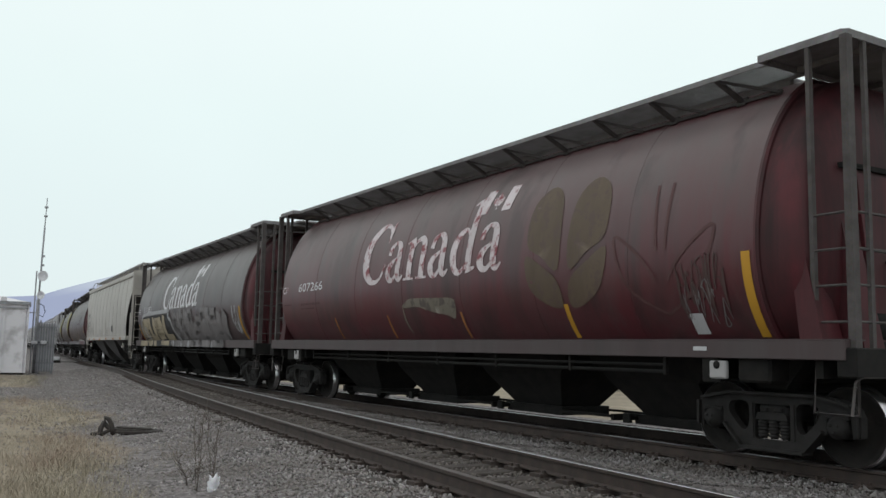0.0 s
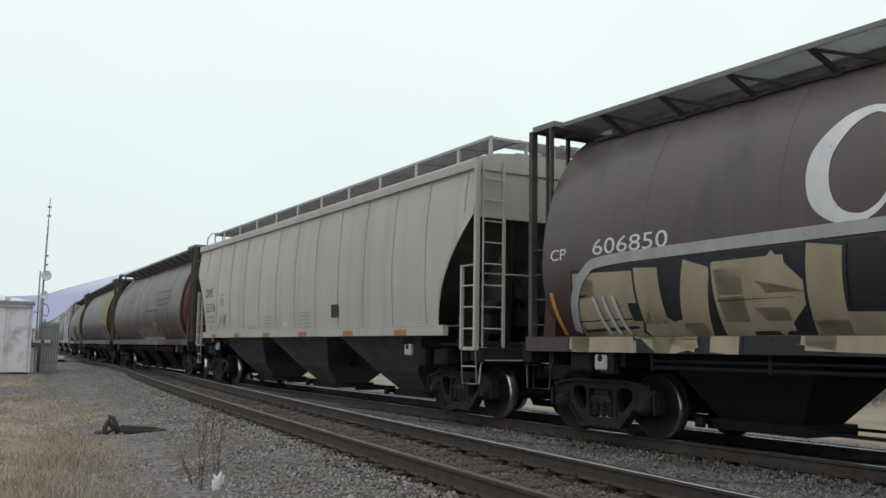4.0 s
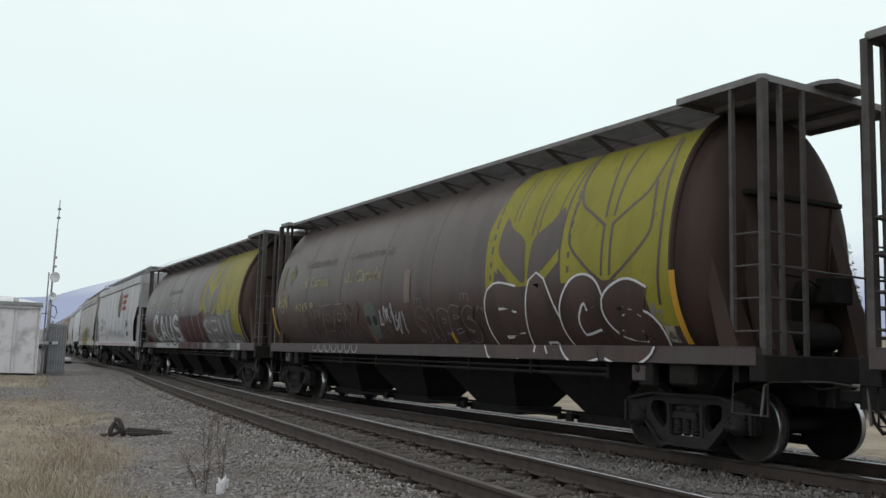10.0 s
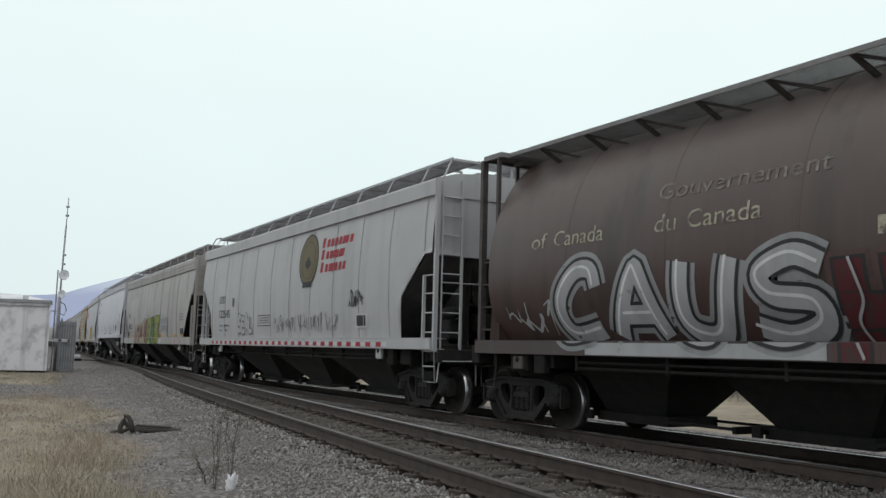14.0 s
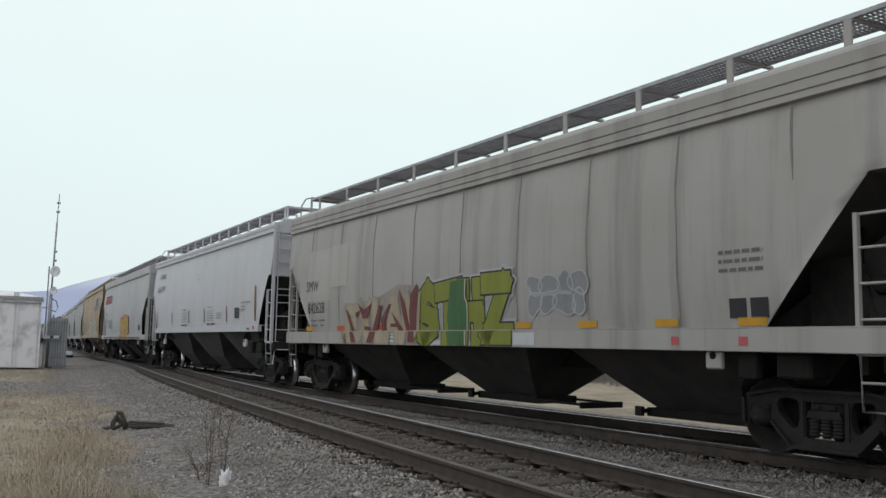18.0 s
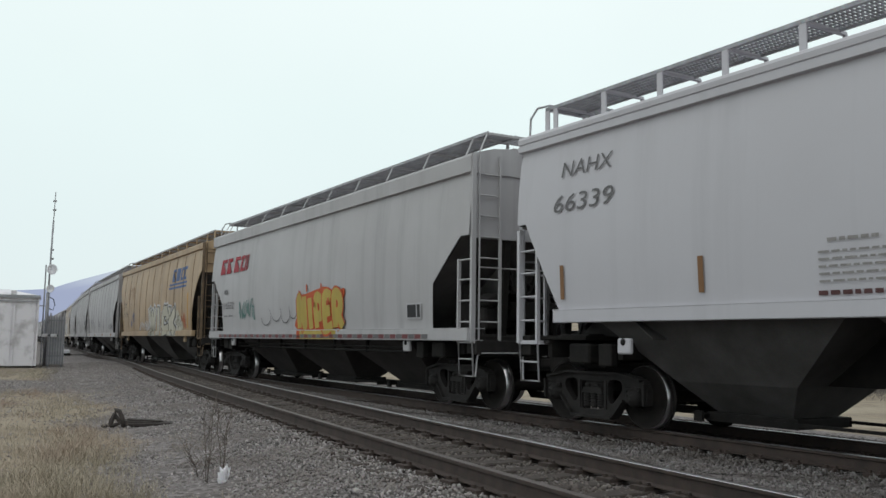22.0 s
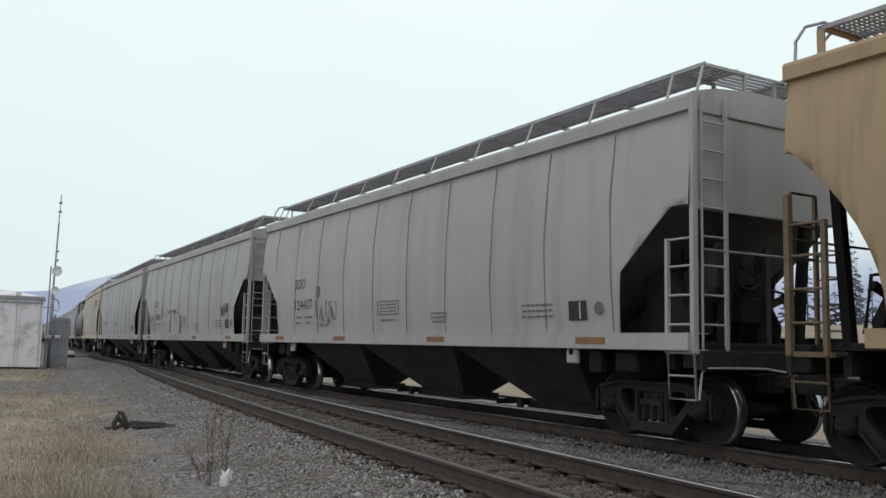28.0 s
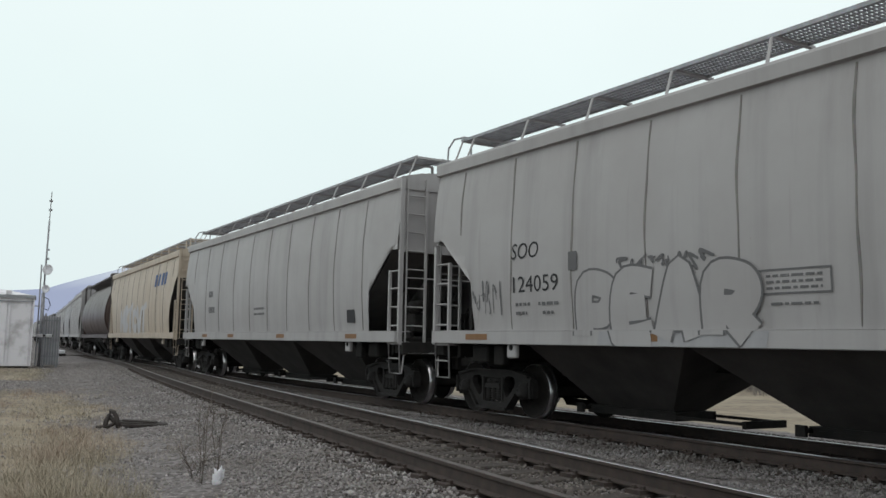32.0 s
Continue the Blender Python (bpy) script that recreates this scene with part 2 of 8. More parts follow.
def tube(bm, pts, r, n=7, mi=0):
    """A round rod along a row of points."""
    rings = []
    pts = [Vector(p) for p in pts]
    for i, p in enumerate(pts):
        d = (pts[min(i + 1, len(pts) - 1)] - pts[max(i - 1, 0)]).normalized()
        u = Vector((0, 0, 1)) if abs(d.z) < 0.9 else Vector((1, 0, 0))
        s = d.cross(u).normalized()
        u = s.cross(d)
        rings.append([bm.verts.new(p + r * (math.cos(k * math.tau / n) * s + math.sin(k * math.tau / n) * u)) for k in range(n)])
    for a, b in zip(rings, rings[1:]):
        for k in range(n):
            f = bm.faces.new((a[k], a[(k + 1) % n], b[(k + 1) % n], b[k]))
            f.material_index, f.smooth = mi, True
    for ring, flip in ((rings[0], False), (rings[-1], True)):
        bm.faces.new(ring[::-1] if flip else ring).material_index = mi


def lathe(bm, prof, n=32, axis="y", at=(0, 0, 0), mi=0, smooth=True, caps=True):
    """Turns a profile of (radius, along) about an axis."""
    rings = []
    for r, y in prof:
        ring = []
        for k in range(n):
            a = k * math.tau / n
            c, s = r * math.cos(a), r * math.sin(a)
            v = {"y": (c, y, s), "x": (y, c, s), "z": (c, s, y)}[axis]
            ring.append(bm.verts.new(Vector(v) + Vector(at)))
        rings.append(ring)
    for a, b in zip(rings, rings[1:]):
        for k in range(n):
            f = bm.faces.new((a[k], b[k], b[(k + 1) % n], a[(k + 1) % n]))
            f.material_index, f.smooth = mi, smooth
    if caps:
        for ring in (rings[0], rings[-1]):
            bm.faces.new(ring).material_index = mi


def prism(bm, poly, y0, y1, mi=0, plane="xz"):
    """A flat outline given thickness."""
    def at(p, y):
        return {"xz": (p[0], y, p[1]), "yz": (y, p[0], p[1]), "xy": (p[0], p[1], y)}[plane]
    a = [bm.verts.new(at(p, y0)) for p in poly]
    b = [bm.verts.new(at(p, y1)) for p in poly]
    bm.faces.new(a).material_index = mi
    bm.faces.new(b[::-1]).material_index = mi
    for i in range(len(poly)):
        j = (i + 1) % len(poly)
        bm.faces.new((a[j], a[i], b[i], b[j])).material_index = mi


CACHE = {}


def put(name, key, make, mat, parent=None, label="", loc=None):
    """One part: its mesh is built once for each key and shared, its paint belongs to the object."""
    if key not in CACHE:
        bm = bmesh.new()
        make(bm)
        me = mesh_of(bm, name)
        mats = mat if isinstance(mat, (list, tuple)) else [mat]
        for m in mats:
            me.materials.append(m)
        CACHE[key] = me
    ob = new(name, CACHE[key])
    mats = mat if isinstance(mat, (list, tuple)) else [mat]
    for slot, m in zip(ob.material_slots, mats):
        if slot.material != m:
            slot.link = "OBJECT"
            slot.material = m
    ob.parent = parent
    if loc is not None:
        ob.location = loc
    if label:
        ob["label"] = label
    return ob


# ---- the line of the track ----
A0, Y0 = radians(31.1027), 19.36
# bend of the line in radians a metre, against the metres up the line
BEND = ((-60, 0.001324), (0, 0.0011146), (20, 0.002016), (35, 0.001696), (50, 0.001863), (65, 0.000766), (85, -0.00028), (110, -0.000447), (140, -0.000474), (160, 0.0))
_n = np.arange(-400.0, 700.0, 0.5)
_k = np.where(_n < -60, 0.0, np.interp(_n, [b[0] for b in BEND], [b[1] for b in BEND]))
_th = -np.concatenate([[0], np.cumsum((_k[1:] + _k[:-1]) * 0.25)])
_th += A0 - np.interp(0.0, _n, _th)
_x = np.concatenate([[0], np.cumsum((-np.sin(_th[1:]) - np.sin(_th[:-1])) * 0.25)])
_y = np.concatenate([[0], np.cumsum((np.cos(_th[1:]) + np.cos(_th[:-1])) * 0.25)])
_i = int(np.argmin(abs(_n)))
_x -= _x[_i]
_y += Y0 - _y[_i]


def line(s, off=0.0, z=0.0):
    """The place s metres up the main track, off metres towards the camera's side."""
    th = np.interp(s, _n, _th)
    return Vector((float(np.interp(s, _n, _x) - math.cos(th) * off), float(np.interp(s, _n, _y) - math.sin(th) * off), z))


def heading(s):
    """Angle of the local x axis (up the line) in the world."""
    return float(np.interp(s, _n, _th)) + math.pi / 2


def siding(s):
    """Distance of the second track from the main one: it joins at a turnout up the line."""
    m, s1, s2 = 0.1053, 20.35, 52.94
    c = m / (2 * (s2 - s1))
    s = np.asarray(s, float)
    d = np.where(s > s2, 0.0, np.where(s > s1, c * (s2 - s) ** 2, c * (s2 - s1) ** 2 + m * (s1 - s)))
    return float(d) if d.ndim == 0 else d


def side_lift(s):
    """The second track lies a little higher, down to the turnout."""
    v = 0.12 * np.clip((50 - np.asarray(s, float)) / 26, 0, 1)
    return float(v) if v.ndim == 0 else v


def travelled(t):
    """How far the train has gone at t seconds; it slows a little."""
    return 7.0785 * t - 7.399e-3 * (t - 16) ** 2 + 1.891e-4 * (t - 16) ** 3


# ---- ground ----
def ground_height(x, y):
    """Height of the bare ground: level gravel by the tracks, a shallow ditch and field beyond them."""
    k = np.argmin((x[..., None] - _x[::8]) ** 2 + (y[..., None] - _y[::8]) ** 2, axis=-1)
    s = _n[::8][k]
    th = _th[::8][k]
    off = -(x - _x[::8][k]) * np.cos(th) - (y - _y[::8][k]) * np.sin(th)
    z = np.full(x.shape, -0.235)
    far = np.clip((-off - 2.3) / 3.5, 0, 1)
    z -= 0.38 * far * far * (3 - 2 * far)
    away = np.clip((off - 7.0) / 8.0, 0, 1) * np.clip((s - 5) / 25, 0, 1)
    z += 0.22 * away
    z += side_lift(s) * np.clip((2.9 - abs(off - siding(s))) / 1.2, 0, 1)
    rise = np.clip((-off - 17.0) / 55.0, 0, 1)
    z += 5.0 * rise * rise * (3 - 2 * rise)
    z += 0.035 * np.sin(x * 0.9 + 1.3) * np.cos(y * 0.7) * np.clip((abs(off) - 6) / 3, 0, 1)
    return z, s, off


def ground_at(x, y):
    return float(ground_height(np.array([[x]]), np.array([[y]]))[0][0, 0])


def spaced(lo, hi, near_lo, near_hi, step, grow=1.25):
    v = list(np.arange(near_lo, near_hi + 1e-6, step))
    d = step
    while v[-1] < hi:
        d *= grow
        v.append(min(v[-1] + d, hi))
    d = step
    while v[0] > lo:
        d *= grow
        v.insert(0, max(v[0] - d, lo))
    return np.array(v)


def ground_material():
    m, n, l, p = nodes_of("gravel_and_dry_grass")
    geo = n.new("ShaderNodeNewGeometry")
    at = n.new("ShaderNodeAttribute")
    at.attribute_name = "grassy"
    big = noise_node(n, l, 0.35, 5, 0.6, co="Object")
    mid_ = noise_node(n, l, 3, 5, 0.6, co="Object")
    vor = n.new("ShaderNodeTexVoronoi")
    vor.inputs["Scale"].default_value = 17
    tc = n.new("ShaderNodeTexCoord")
    l.new(tc.outputs["Object"], vor.inputs["Vector"])
    sep = n.new("ShaderNodeSeparateColor")
    l.new(vor.outputs["Color"], sep.inputs[0])
    stone = blend(n, l, sep.outputs[0], (0.085, 0.077, 0.072), (0.265, 0.248, 0.237))
    stone = blend(n, l, ramp_of(n, l, mid_.outputs["Fac"], 0.5, 0.72), stone, (0.115, 0.104, 0.094))
    straw = blend(n, l, ramp_of(n, l, mid_.outputs["Fac"], 0.35, 0.65), (0.29, 0.245, 0.175), (0.165, 0.142, 0.112))
    straw = blend(n, l, ramp_of(n, l, big.outputs["Fac"], 0.42, 0.60), straw, (0.31, 0.272, 0.20))
    mix = n.new("ShaderNodeMath")
    mix.operation = "ADD"
    l.new(at.outputs["Fac"], mix.inputs[0])
    sub = n.new("ShaderNodeMapRange")
    sub.inputs["To Min"].default_value, sub.inputs["To Max"].default_value = -0.35, 0.35
    l.new(mid_.outputs["Fac"], sub.inputs["Value"])
    l.new(sub.outputs[0], mix.inputs[1])
    l.new(blend(n, l, ramp_of(n, l, mix.outputs[0], 0.4, 0.6), stone, straw), p.inputs["Base Color"])
    p.inputs["Roughness"].default_value = 0.95
    p.inputs["Specular IOR Level"].default_value = 0.15
    bump(n, l, p, vor.outputs["Distance"], 0.7, 0.03)
    return m


def grassy(x, y, s, off):
    """1 where dry grass grows, 0 on gravel."""
    edge = -2.85 - (y - 8.8) * 0.44 + 0.35 * np.sin(y * 1.1 + 0.6)
    g = np.clip((edge - x) / 1.6 + 0.4, 0, 1) * np.clip((24.5 - y) / 2.5, 0, 1)
    g = g + np.clip((-0.435 * y - x) / 0.9, 0, 1) * np.clip((y - 28.5) / 1.5, 0, 1) * np.clip((42 - y) / 2, 0, 1)
    far_patch = np.clip((off - 13 - np.clip((s - 20) * 0.1, 0, 6)) / 2, 0, 1) * np.clip((y - 31) / 3, 0, 1)
    field = np.clip((-off - 6.5) / 1.5, 0, 1)
    return np.clip(g + far_patch + field, 0, 1)


def build_ground():
    xs = spaced(-1800, 1800, -30, 40, 0.8)
    ys = spaced(-1200, 2600, -6, 62, 0.8)
    X, Y = np.meshgrid(xs, ys)
    Z, S, O = ground_height(X, Y)
    nx, ny = len(xs), len(ys)
    me = bpy.data.meshes.new("ground")
    idx = np.arange(nx * ny).reshape(ny, nx)
    quads = np.stack([idx[:-1, :-1], idx[:-1, 1:], idx[1:, 1:], idx[1:, :-1]], -1).reshape(-1, 4)
    me.from_pydata(np.stack([X, Y, Z], -1).reshape(-1, 3).tolist(), [], quads.tolist())
    a = me.attributes.new("grassy", "FLOAT", "POINT")
    a.data.foreach_set("value", grassy(X, Y, S, O).astype(np.float32).ravel())
    me.shade_smooth()
    me.materials.append(ground_material())
    tagged(new("ground", me), "level gravel ground running into dry straw-coloured grass", "ground", kind="structure")


build_ground()


# ---- rails, sleepers ----
RAIL = [(-0.07, -0.172), (0.07, -0.172), (0.07, -0.160), (0.012, -0.145), (0.010, -0.045), (0.036, -0.035), (0.036, -0.006), (0.028, 0.0),
        (-0.028, 0.0), (-0.036, -0.006), (-0.036, -0.035), (-0.010, -0.045), (-0.012, -0.145), (-0.07, -0.160)]


def rail(parent, off, s0, s1, step=2.0, lift=lambda s: 0.0, head="railtop"):
    ss = np.arange(s0, s1 + step / 2, step)
    bm = bmesh.new()
    rings = []
    for s in ss:
        o = off(s)
        c, th = line(s, o, lift(s)), heading(s)
        d = Vector((-math.sin(th), math.cos(th), 0))
        rings.append([bm.verts.new(c + d * a + Vector((0, 0, z))) for a, z in RAIL])
    k = len(RAIL)
    for a, b in zip(rings, rings[1:]):
        for i in range(k):
            f = bm.faces.new((a[i], a[(i + 1) % k], b[(i + 1) % k], b[i]))
            f.material_index = 1 if i in (6, 7, 8) else 0
    bm.faces.new(rings[0])
    bm.faces.new(rings[-1][::-1])
    bmesh.ops.recalc_face_normals(bm, faces=bm.faces)
    ob = new("rail", mesh_of(bm, "rail"))
    ob.data.materials.append(M["railside"])
    ob.data.materials.append(M[head])
    ob.parent = parent


def sleeper_mesh(bm):
    box(bm, -0.115, 0.115, -1.28, 1.28, -0.38, -0.205, 0, 0.012)
    for y in (-0.75, 0.75):
        box(bm, -0.095, 0.095, y - 0.17, y + 0.17, -0.206, -0.166, 1)
        for dx, dy in ((-0.06, 0.095), (0.06, -0.095), (0.05, 0.1)):
            box(bm, dx - 0.018, dx + 0.018, y + dy - 0.016, y + dy + 0.016, -0.17, -0.135, 1)


main_track = tagged(new("main_track"), "main railway track with polished steel rails on timber sleepers", "railway track", kind="structure")
side_track = tagged(new("side_track"), "second railway track with rusty rails, joining the main line at a turnout", "railway track", kind="structure")
rail(main_track, lambda s: 0.752, -60, 420)
rail(main_track, lambda s: -0.752, -60, 420)
rail(side_track, lambda s: siding(s) + 0.752, -60, 52, 1.0, side_lift, "railtop_dull")
rail(side_track, lambda s: siding(s) - 0.752, -60, 52, 1.0, side_lift)


# ---- the train ----
def wheelset_mesh(bm):
    lathe(bm, [(0.0, -1.12), (0.075, -1.12), (0.075, -0.86), (0.09, -0.70), (0.09, 0.70), (0.075, 0.86), (0.075, 1.12), (0.0, 1.12)], 14)
    for sgn in (-1, 1):
        prof = [(0.16, 0.93), (0.19, 0.86), (0.22, 0.80), (0.37, 0.79), (0.40, 0.855)]
        lathe(bm, [(r, y * sgn) for r, y in prof + [(0.447, 0.855)]], 40, caps=False)
        lathe(bm, [(r, y * sgn) for r, y in [(0.447, 0.855), (0.453, 0.852), (0.457, 0.735)]], 40, mi=1, caps=False)
        lathe(bm, [(r, y * sgn) for r, y in [(0.457, 0.735), (0.483, 0.72), (0.483, 0.705), (0.40, 0.705), (0.36, 0.735), (0.20, 0.735), (0.10, 0.70)]], 40, caps=False)
        for a in (0.3, 2.5, 4.4):
            x, z = 0.3 * math.cos(a), 0.3 * math.sin(a)
            box(bm, x - 0.05, x + 0.05, min(0.79 * sgn, 0.80 * sgn), max(0.79 * sgn, 0.80 * sgn), z - 0.02, z + 0.02, 2)


def bolster_mesh(bm):
    box(bm, -0.21, 0.21, -1.06, 1.06, 0.46, 0.66, 0, 0.03)
    box(bm, -0.3, 0.3, -0.62, 0.62, 0.60, 0.80, 0, 0.03)
    box(bm, -0.3, 0.3, -0.3, 0.3, 0.78, 0.90, 0, 0.03)
    for sx in (-1, 1):
        # brake beams with their levers, shoes against the treads
        prism(bm, [(sx * 0.40, -0.80), (sx * 0.34, 0.0), (sx * 0.40, 0.80), (sx * 0.28, 0.80), (sx * 0.26, -0.80)], 0.30, 0.42, 0, "xy")
        bar(bm, (sx * 0.33, 0.06, 0.36), (sx * 0.16, 0.06, 0.86), 0.05, 0.12)
        for y in (-0.70, 0.70):
            box(bm, sx * 0.395 - 0.035, sx * 0.395 + 0.035, y - 0.1, y + 0.1, 0.28, 0.62, 0, 0.015)
    bar(bm, (-0.62, -0.28, 0.34), (0.62, -0.28, 0.34), 0.05, 0.07)


def rounded(pts, times=2):
    """An outline with its corners cut round."""
    for _ in range(times):
        out = []
        for i, (x, z) in enumerate(pts):
            u, w = pts[(i + 1) % len(pts)]
            out += [(0.78 * x + 0.22 * u, 0.78 * z + 0.22 * w), (0.22 * x + 0.78 * u, 0.22 * z + 0.78 * w)]
        pts = out
    return pts


def pierced(bm, outer, holes, y0, y1, mi=0):
    """A cast plate with openings through it, standing across y."""
    rims, edges = [], []
    for ring in [outer] + holes:
        vs = [bm.verts.new((x, y1, z)) for x, z in ring]
        rims.append(vs)
        edges += [bm.edges.new((vs[i], vs[(i + 1) % len(vs)])) for i in range(len(vs))]
    faces = [g for g in bmesh.ops.triangle_fill(bm, edges=edges, use_beauty=True)["geom"] if isinstance(g, bmesh.types.BMFace)]
    back = {v: bm.verts.new((v.co.x, y0, v.co.z)) for vs in rims for v in vs}
    for f in faces:
        f.material_index = mi
        bm.faces.new([back[v] for v in reversed(f.verts)]).material_index = mi
    for vs in rims:
        for i in range(len(vs)):
            j = (i + 1) % len(vs)
            bm.faces.new((vs[i], vs[j], back[vs[j]], back[vs[i]])).material_index = mi


def side_frame_mesh(bm):
    """Cast side frame: deep top chord over the journals, two slanting tension arms, windows beside the spring nest."""
    half = [(0.0, 0.80), (0.60, 0.80), (0.94, 0.755), (1.10, 0.69), (1.165, 0.58), (1.16, 0.36), (1.06, 0.34), (1.04, 0.56), (0.74, 0.56), (0.735, 0.36),
            (0.66, 0.36), (0.455, 0.13), (0.0, 0.115)]
    outer = half + [(-x, z) for x, z in half[-2:0:-1]]
    window = rounded([(0.335, 0.69), (0.60, 0.69), (0.655, 0.62), (0.645, 0.53), (0.455, 0.335), (0.385, 0.335), (0.335, 0.42)])
    nest = [(0.255, 0.66), (0.255, 0.26), (0.22, 0.235), (-0.22, 0.235), (-0.255, 0.26), (-0.255, 0.66)]
    pierced(bm, outer, [window, [(-x, z) for x, z in window[::-1]], nest], -0.055, 0.055)
    # flanges along the chord and the arms
    for sx in (-1, 1):
        bar(bm, (sx * 0.0, 0.03, 0.785), (sx * 0.60, 0.03, 0.785), 0.17, 0.035)
        bar(bm, (sx * 0.60, 0.03, 0.785), (sx * 1.06, 0.03, 0.70), 0.17, 0.035)
        bar(bm, (sx * 0.70, 0.03, 0.40), (sx * 0.455, 0.03, 0.145), 0.17, 0.03)
        bar(bm, (sx * 0.295, 0.05, 0.25), (sx * 0.295, 0.05, 0.67), 0.05, 0.05)
        bar(bm, (sx * 1.12, 0.03, 0.66), (sx * 1.12, 0.03, 0.36), 0.15, 0.04)
        # bearing adapter, end cap with its bolts
        lathe(bm, [(0.0, -0.13), (0.115, -0.13), (0.135, -0.11), (0.135, 0.08), (0.10, 0.11), (0.085, 0.145), (0.0, 0.145)], 18, at=(sx * 0.89, 0, 0.457), mi=0)
        box(bm, sx * 0.89 - 0.145, sx * 0.89 + 0.145, -0.07, 0.085, 0.545, 0.60, 0, 0.01)
        for k in range(3):
            a = k * math.tau / 3 + 0.5
            lathe(bm, [(0.0, 0.14), (0.016, 0.14), (0.016, 0.158), (0.0, 0.158)], 6, at=(sx * 0.89 + 0.05 * math.cos(a), 0, 0.457 + 0.05 * math.sin(a)))
    bar(bm, (-0.455, 0.03, 0.13), (0.455, 0.03, 0.13), 0.19, 0.04)
    # coil springs, bolster end and friction wedges
    for x in (-0.155, 0.0, 0.155):
        for z in (0.285, 0.325, 0.365, 0.405, 0.445):
            lathe(bm, [(0.05, -0.02), (0.068, -0.008), (0.068, 0.008), (0.05, 0.02)], 10, "z", (x, 0.015, z))
        lathe(bm, [(0.0, 0.25), (0.045, 0.25), (0.045, 0.48), (0.0, 0.48)], 8, "z", (x, 0.015, 0))
    prism(bm, [(-0.23, 0.475), (0.23, 0.475), (0.20, 0.56), (-0.20, 0.56)], -0.05, 0.075)
    for x in (-0.10, 0.10):
        box(bm, x - 0.055, x + 0.055, 0.06, 0.085, 0.575, 0.625, 0, 0.01)


WHEELSETS = []


def bogie(car, x):
    b = put("bogie", "bolster", bolster_mesh, M["iron"], car, loc=(x, 0, 0))
    for y in (-1.02, 1.02):
        f = put("side_frame", "side_frame", side_frame_mesh, M["iron"], b, loc=(0, y, 0))
        if y < 0:
            f.rotation_euler = (0, 0, math.pi)
    for dx in (-0.89, 0.89):
        w = put("wheelset", "wheelset", wheelset_mesh, [M["wheel"], M["tread"], M["black"]], b, "steel wheelset with bright worn treads", loc=(dx, 0, 0.457))
        WHEELSETS.append(w)


def coupler_mesh(bm):
    box(bm, -0.35, 0.62, -0.07, 0.07, 0.78, 0.94, 0, 0.02)
    prism(bm, [(0.55, -0.16), (0.62, -0.19), (0.86, -0.17), (0.93, -0.10), (0.86, -0.02), (0.86, 0.10), (0.95, 0.15), (0.90, 0.19), (0.66, 0.18), (0.55, 0.10)], 0.72, 1.0, 0, "xy")
    box(bm, -0.3, 0.02, -0.18, 0.18, 0.70, 1.02, 0, 0.02)
    tube(bm, [(0.05, 0.30, 0.86), (0.22, 0.32, 0.74), (0.42, 0.30, 0.52), (0.62, 0.22, 0.46), (0.78, 0.14, 0.58), (0.84, 0.10, 0.70)], 0.024, 6)
    tube(bm, [(0.02, -0.75, 1.02), (0.06, -0.55, 0.94), (0.12, -0.2, 0.96)], 0.014, 5)


def coupler(car, x):
    c = put("coupler", "coupler", coupler_mesh, M["iron"], car, loc=(x, 0, 0))
    if x < 0:
        c.rotation_euler = (0, 0, math.pi)


def bay_mesh(rings, gate, out=(9.0, 9.0)):
    """A discharge bay: rings of (half-length, half-width, height) from the top down, then the gate with its slide rails.
    out limits the lower part on either side, where a bogie stands."""
    def make(bm):
        loops = []
        for k, (u, v, z) in enumerate(rings):
            a, b = (u, u) if k == 0 else (min(u, out[0]), min(u, out[1]))
            loops.append([bm.verts.new(p) for p in ((-a, -v, z), (b, -v, z), (b, v, z), (-a, v, z))])
        bm.faces.new(loops[0])
        bm.faces.new(loops[-1][::-1])
        for a, b in zip(loops, loops[1:]):
            for i in range(4):
                j = (i + 1) % 4
                bm.faces.new((a[j], a[i], b[i], b[j]))
    return make


def gate_mesh(rings, gate, reach):
    """The sliding gate under a bay: frame, slide rails to one side and the turning shaft."""
    def make(bm):
        bx, by, zb = rings[-1]
        box(bm, -bx - 0.14, bx + 0.14, -by - 0.10, by + 0.10, zb - gate, zb, 0, 0.01)
        for s in (-1, 1):
            box(bm, -bx - reach, bx, s * (by + 0.08) - 0.025, s * (by + 0.08) + 0.025, zb - 0.085, zb - 0.045)
        tube(bm, [(bx + 0.10, -by - 0.30, zb - 0.05), (bx + 0.10, by + 0.30, zb - 0.05)], 0.035, 8)
        for s in (-1, 1):
            box(bm, bx + 0.03, bx + 0.17, s * (by + 0.28) - 0.03, s * (by + 0.28) + 0.03, zb - 0.12, zb + 0.02)
        box(bm, -bx - reach - 0.03, -bx - reach + 0.03, -by - 0.09, by + 0.09, zb - 0.13, zb - 0.03)
    return make


def bay(car, key, rings, gate, out, paint, x):
    b = put("hopper_bay", key, bay_mesh(rings, gate, out), M[paint], car, loc=(x, 0, 0))
    reach = 1.35 if out[0] > 3 else 0.3
    put("discharge_gate", ("gate", rings[-1], gate, reach), gate_mesh(rings, gate, reach), M["black"], b)


# -- cylindrical hopper --
def barrel_half(z):
    """Half-width of the egg-shaped barrel at height z."""
    b = 2.33 if z > 2.5 else 1.62
    return 1.6 * math.sqrt(max(0.0, 1 - ((z - 2.5) / b) ** 2))


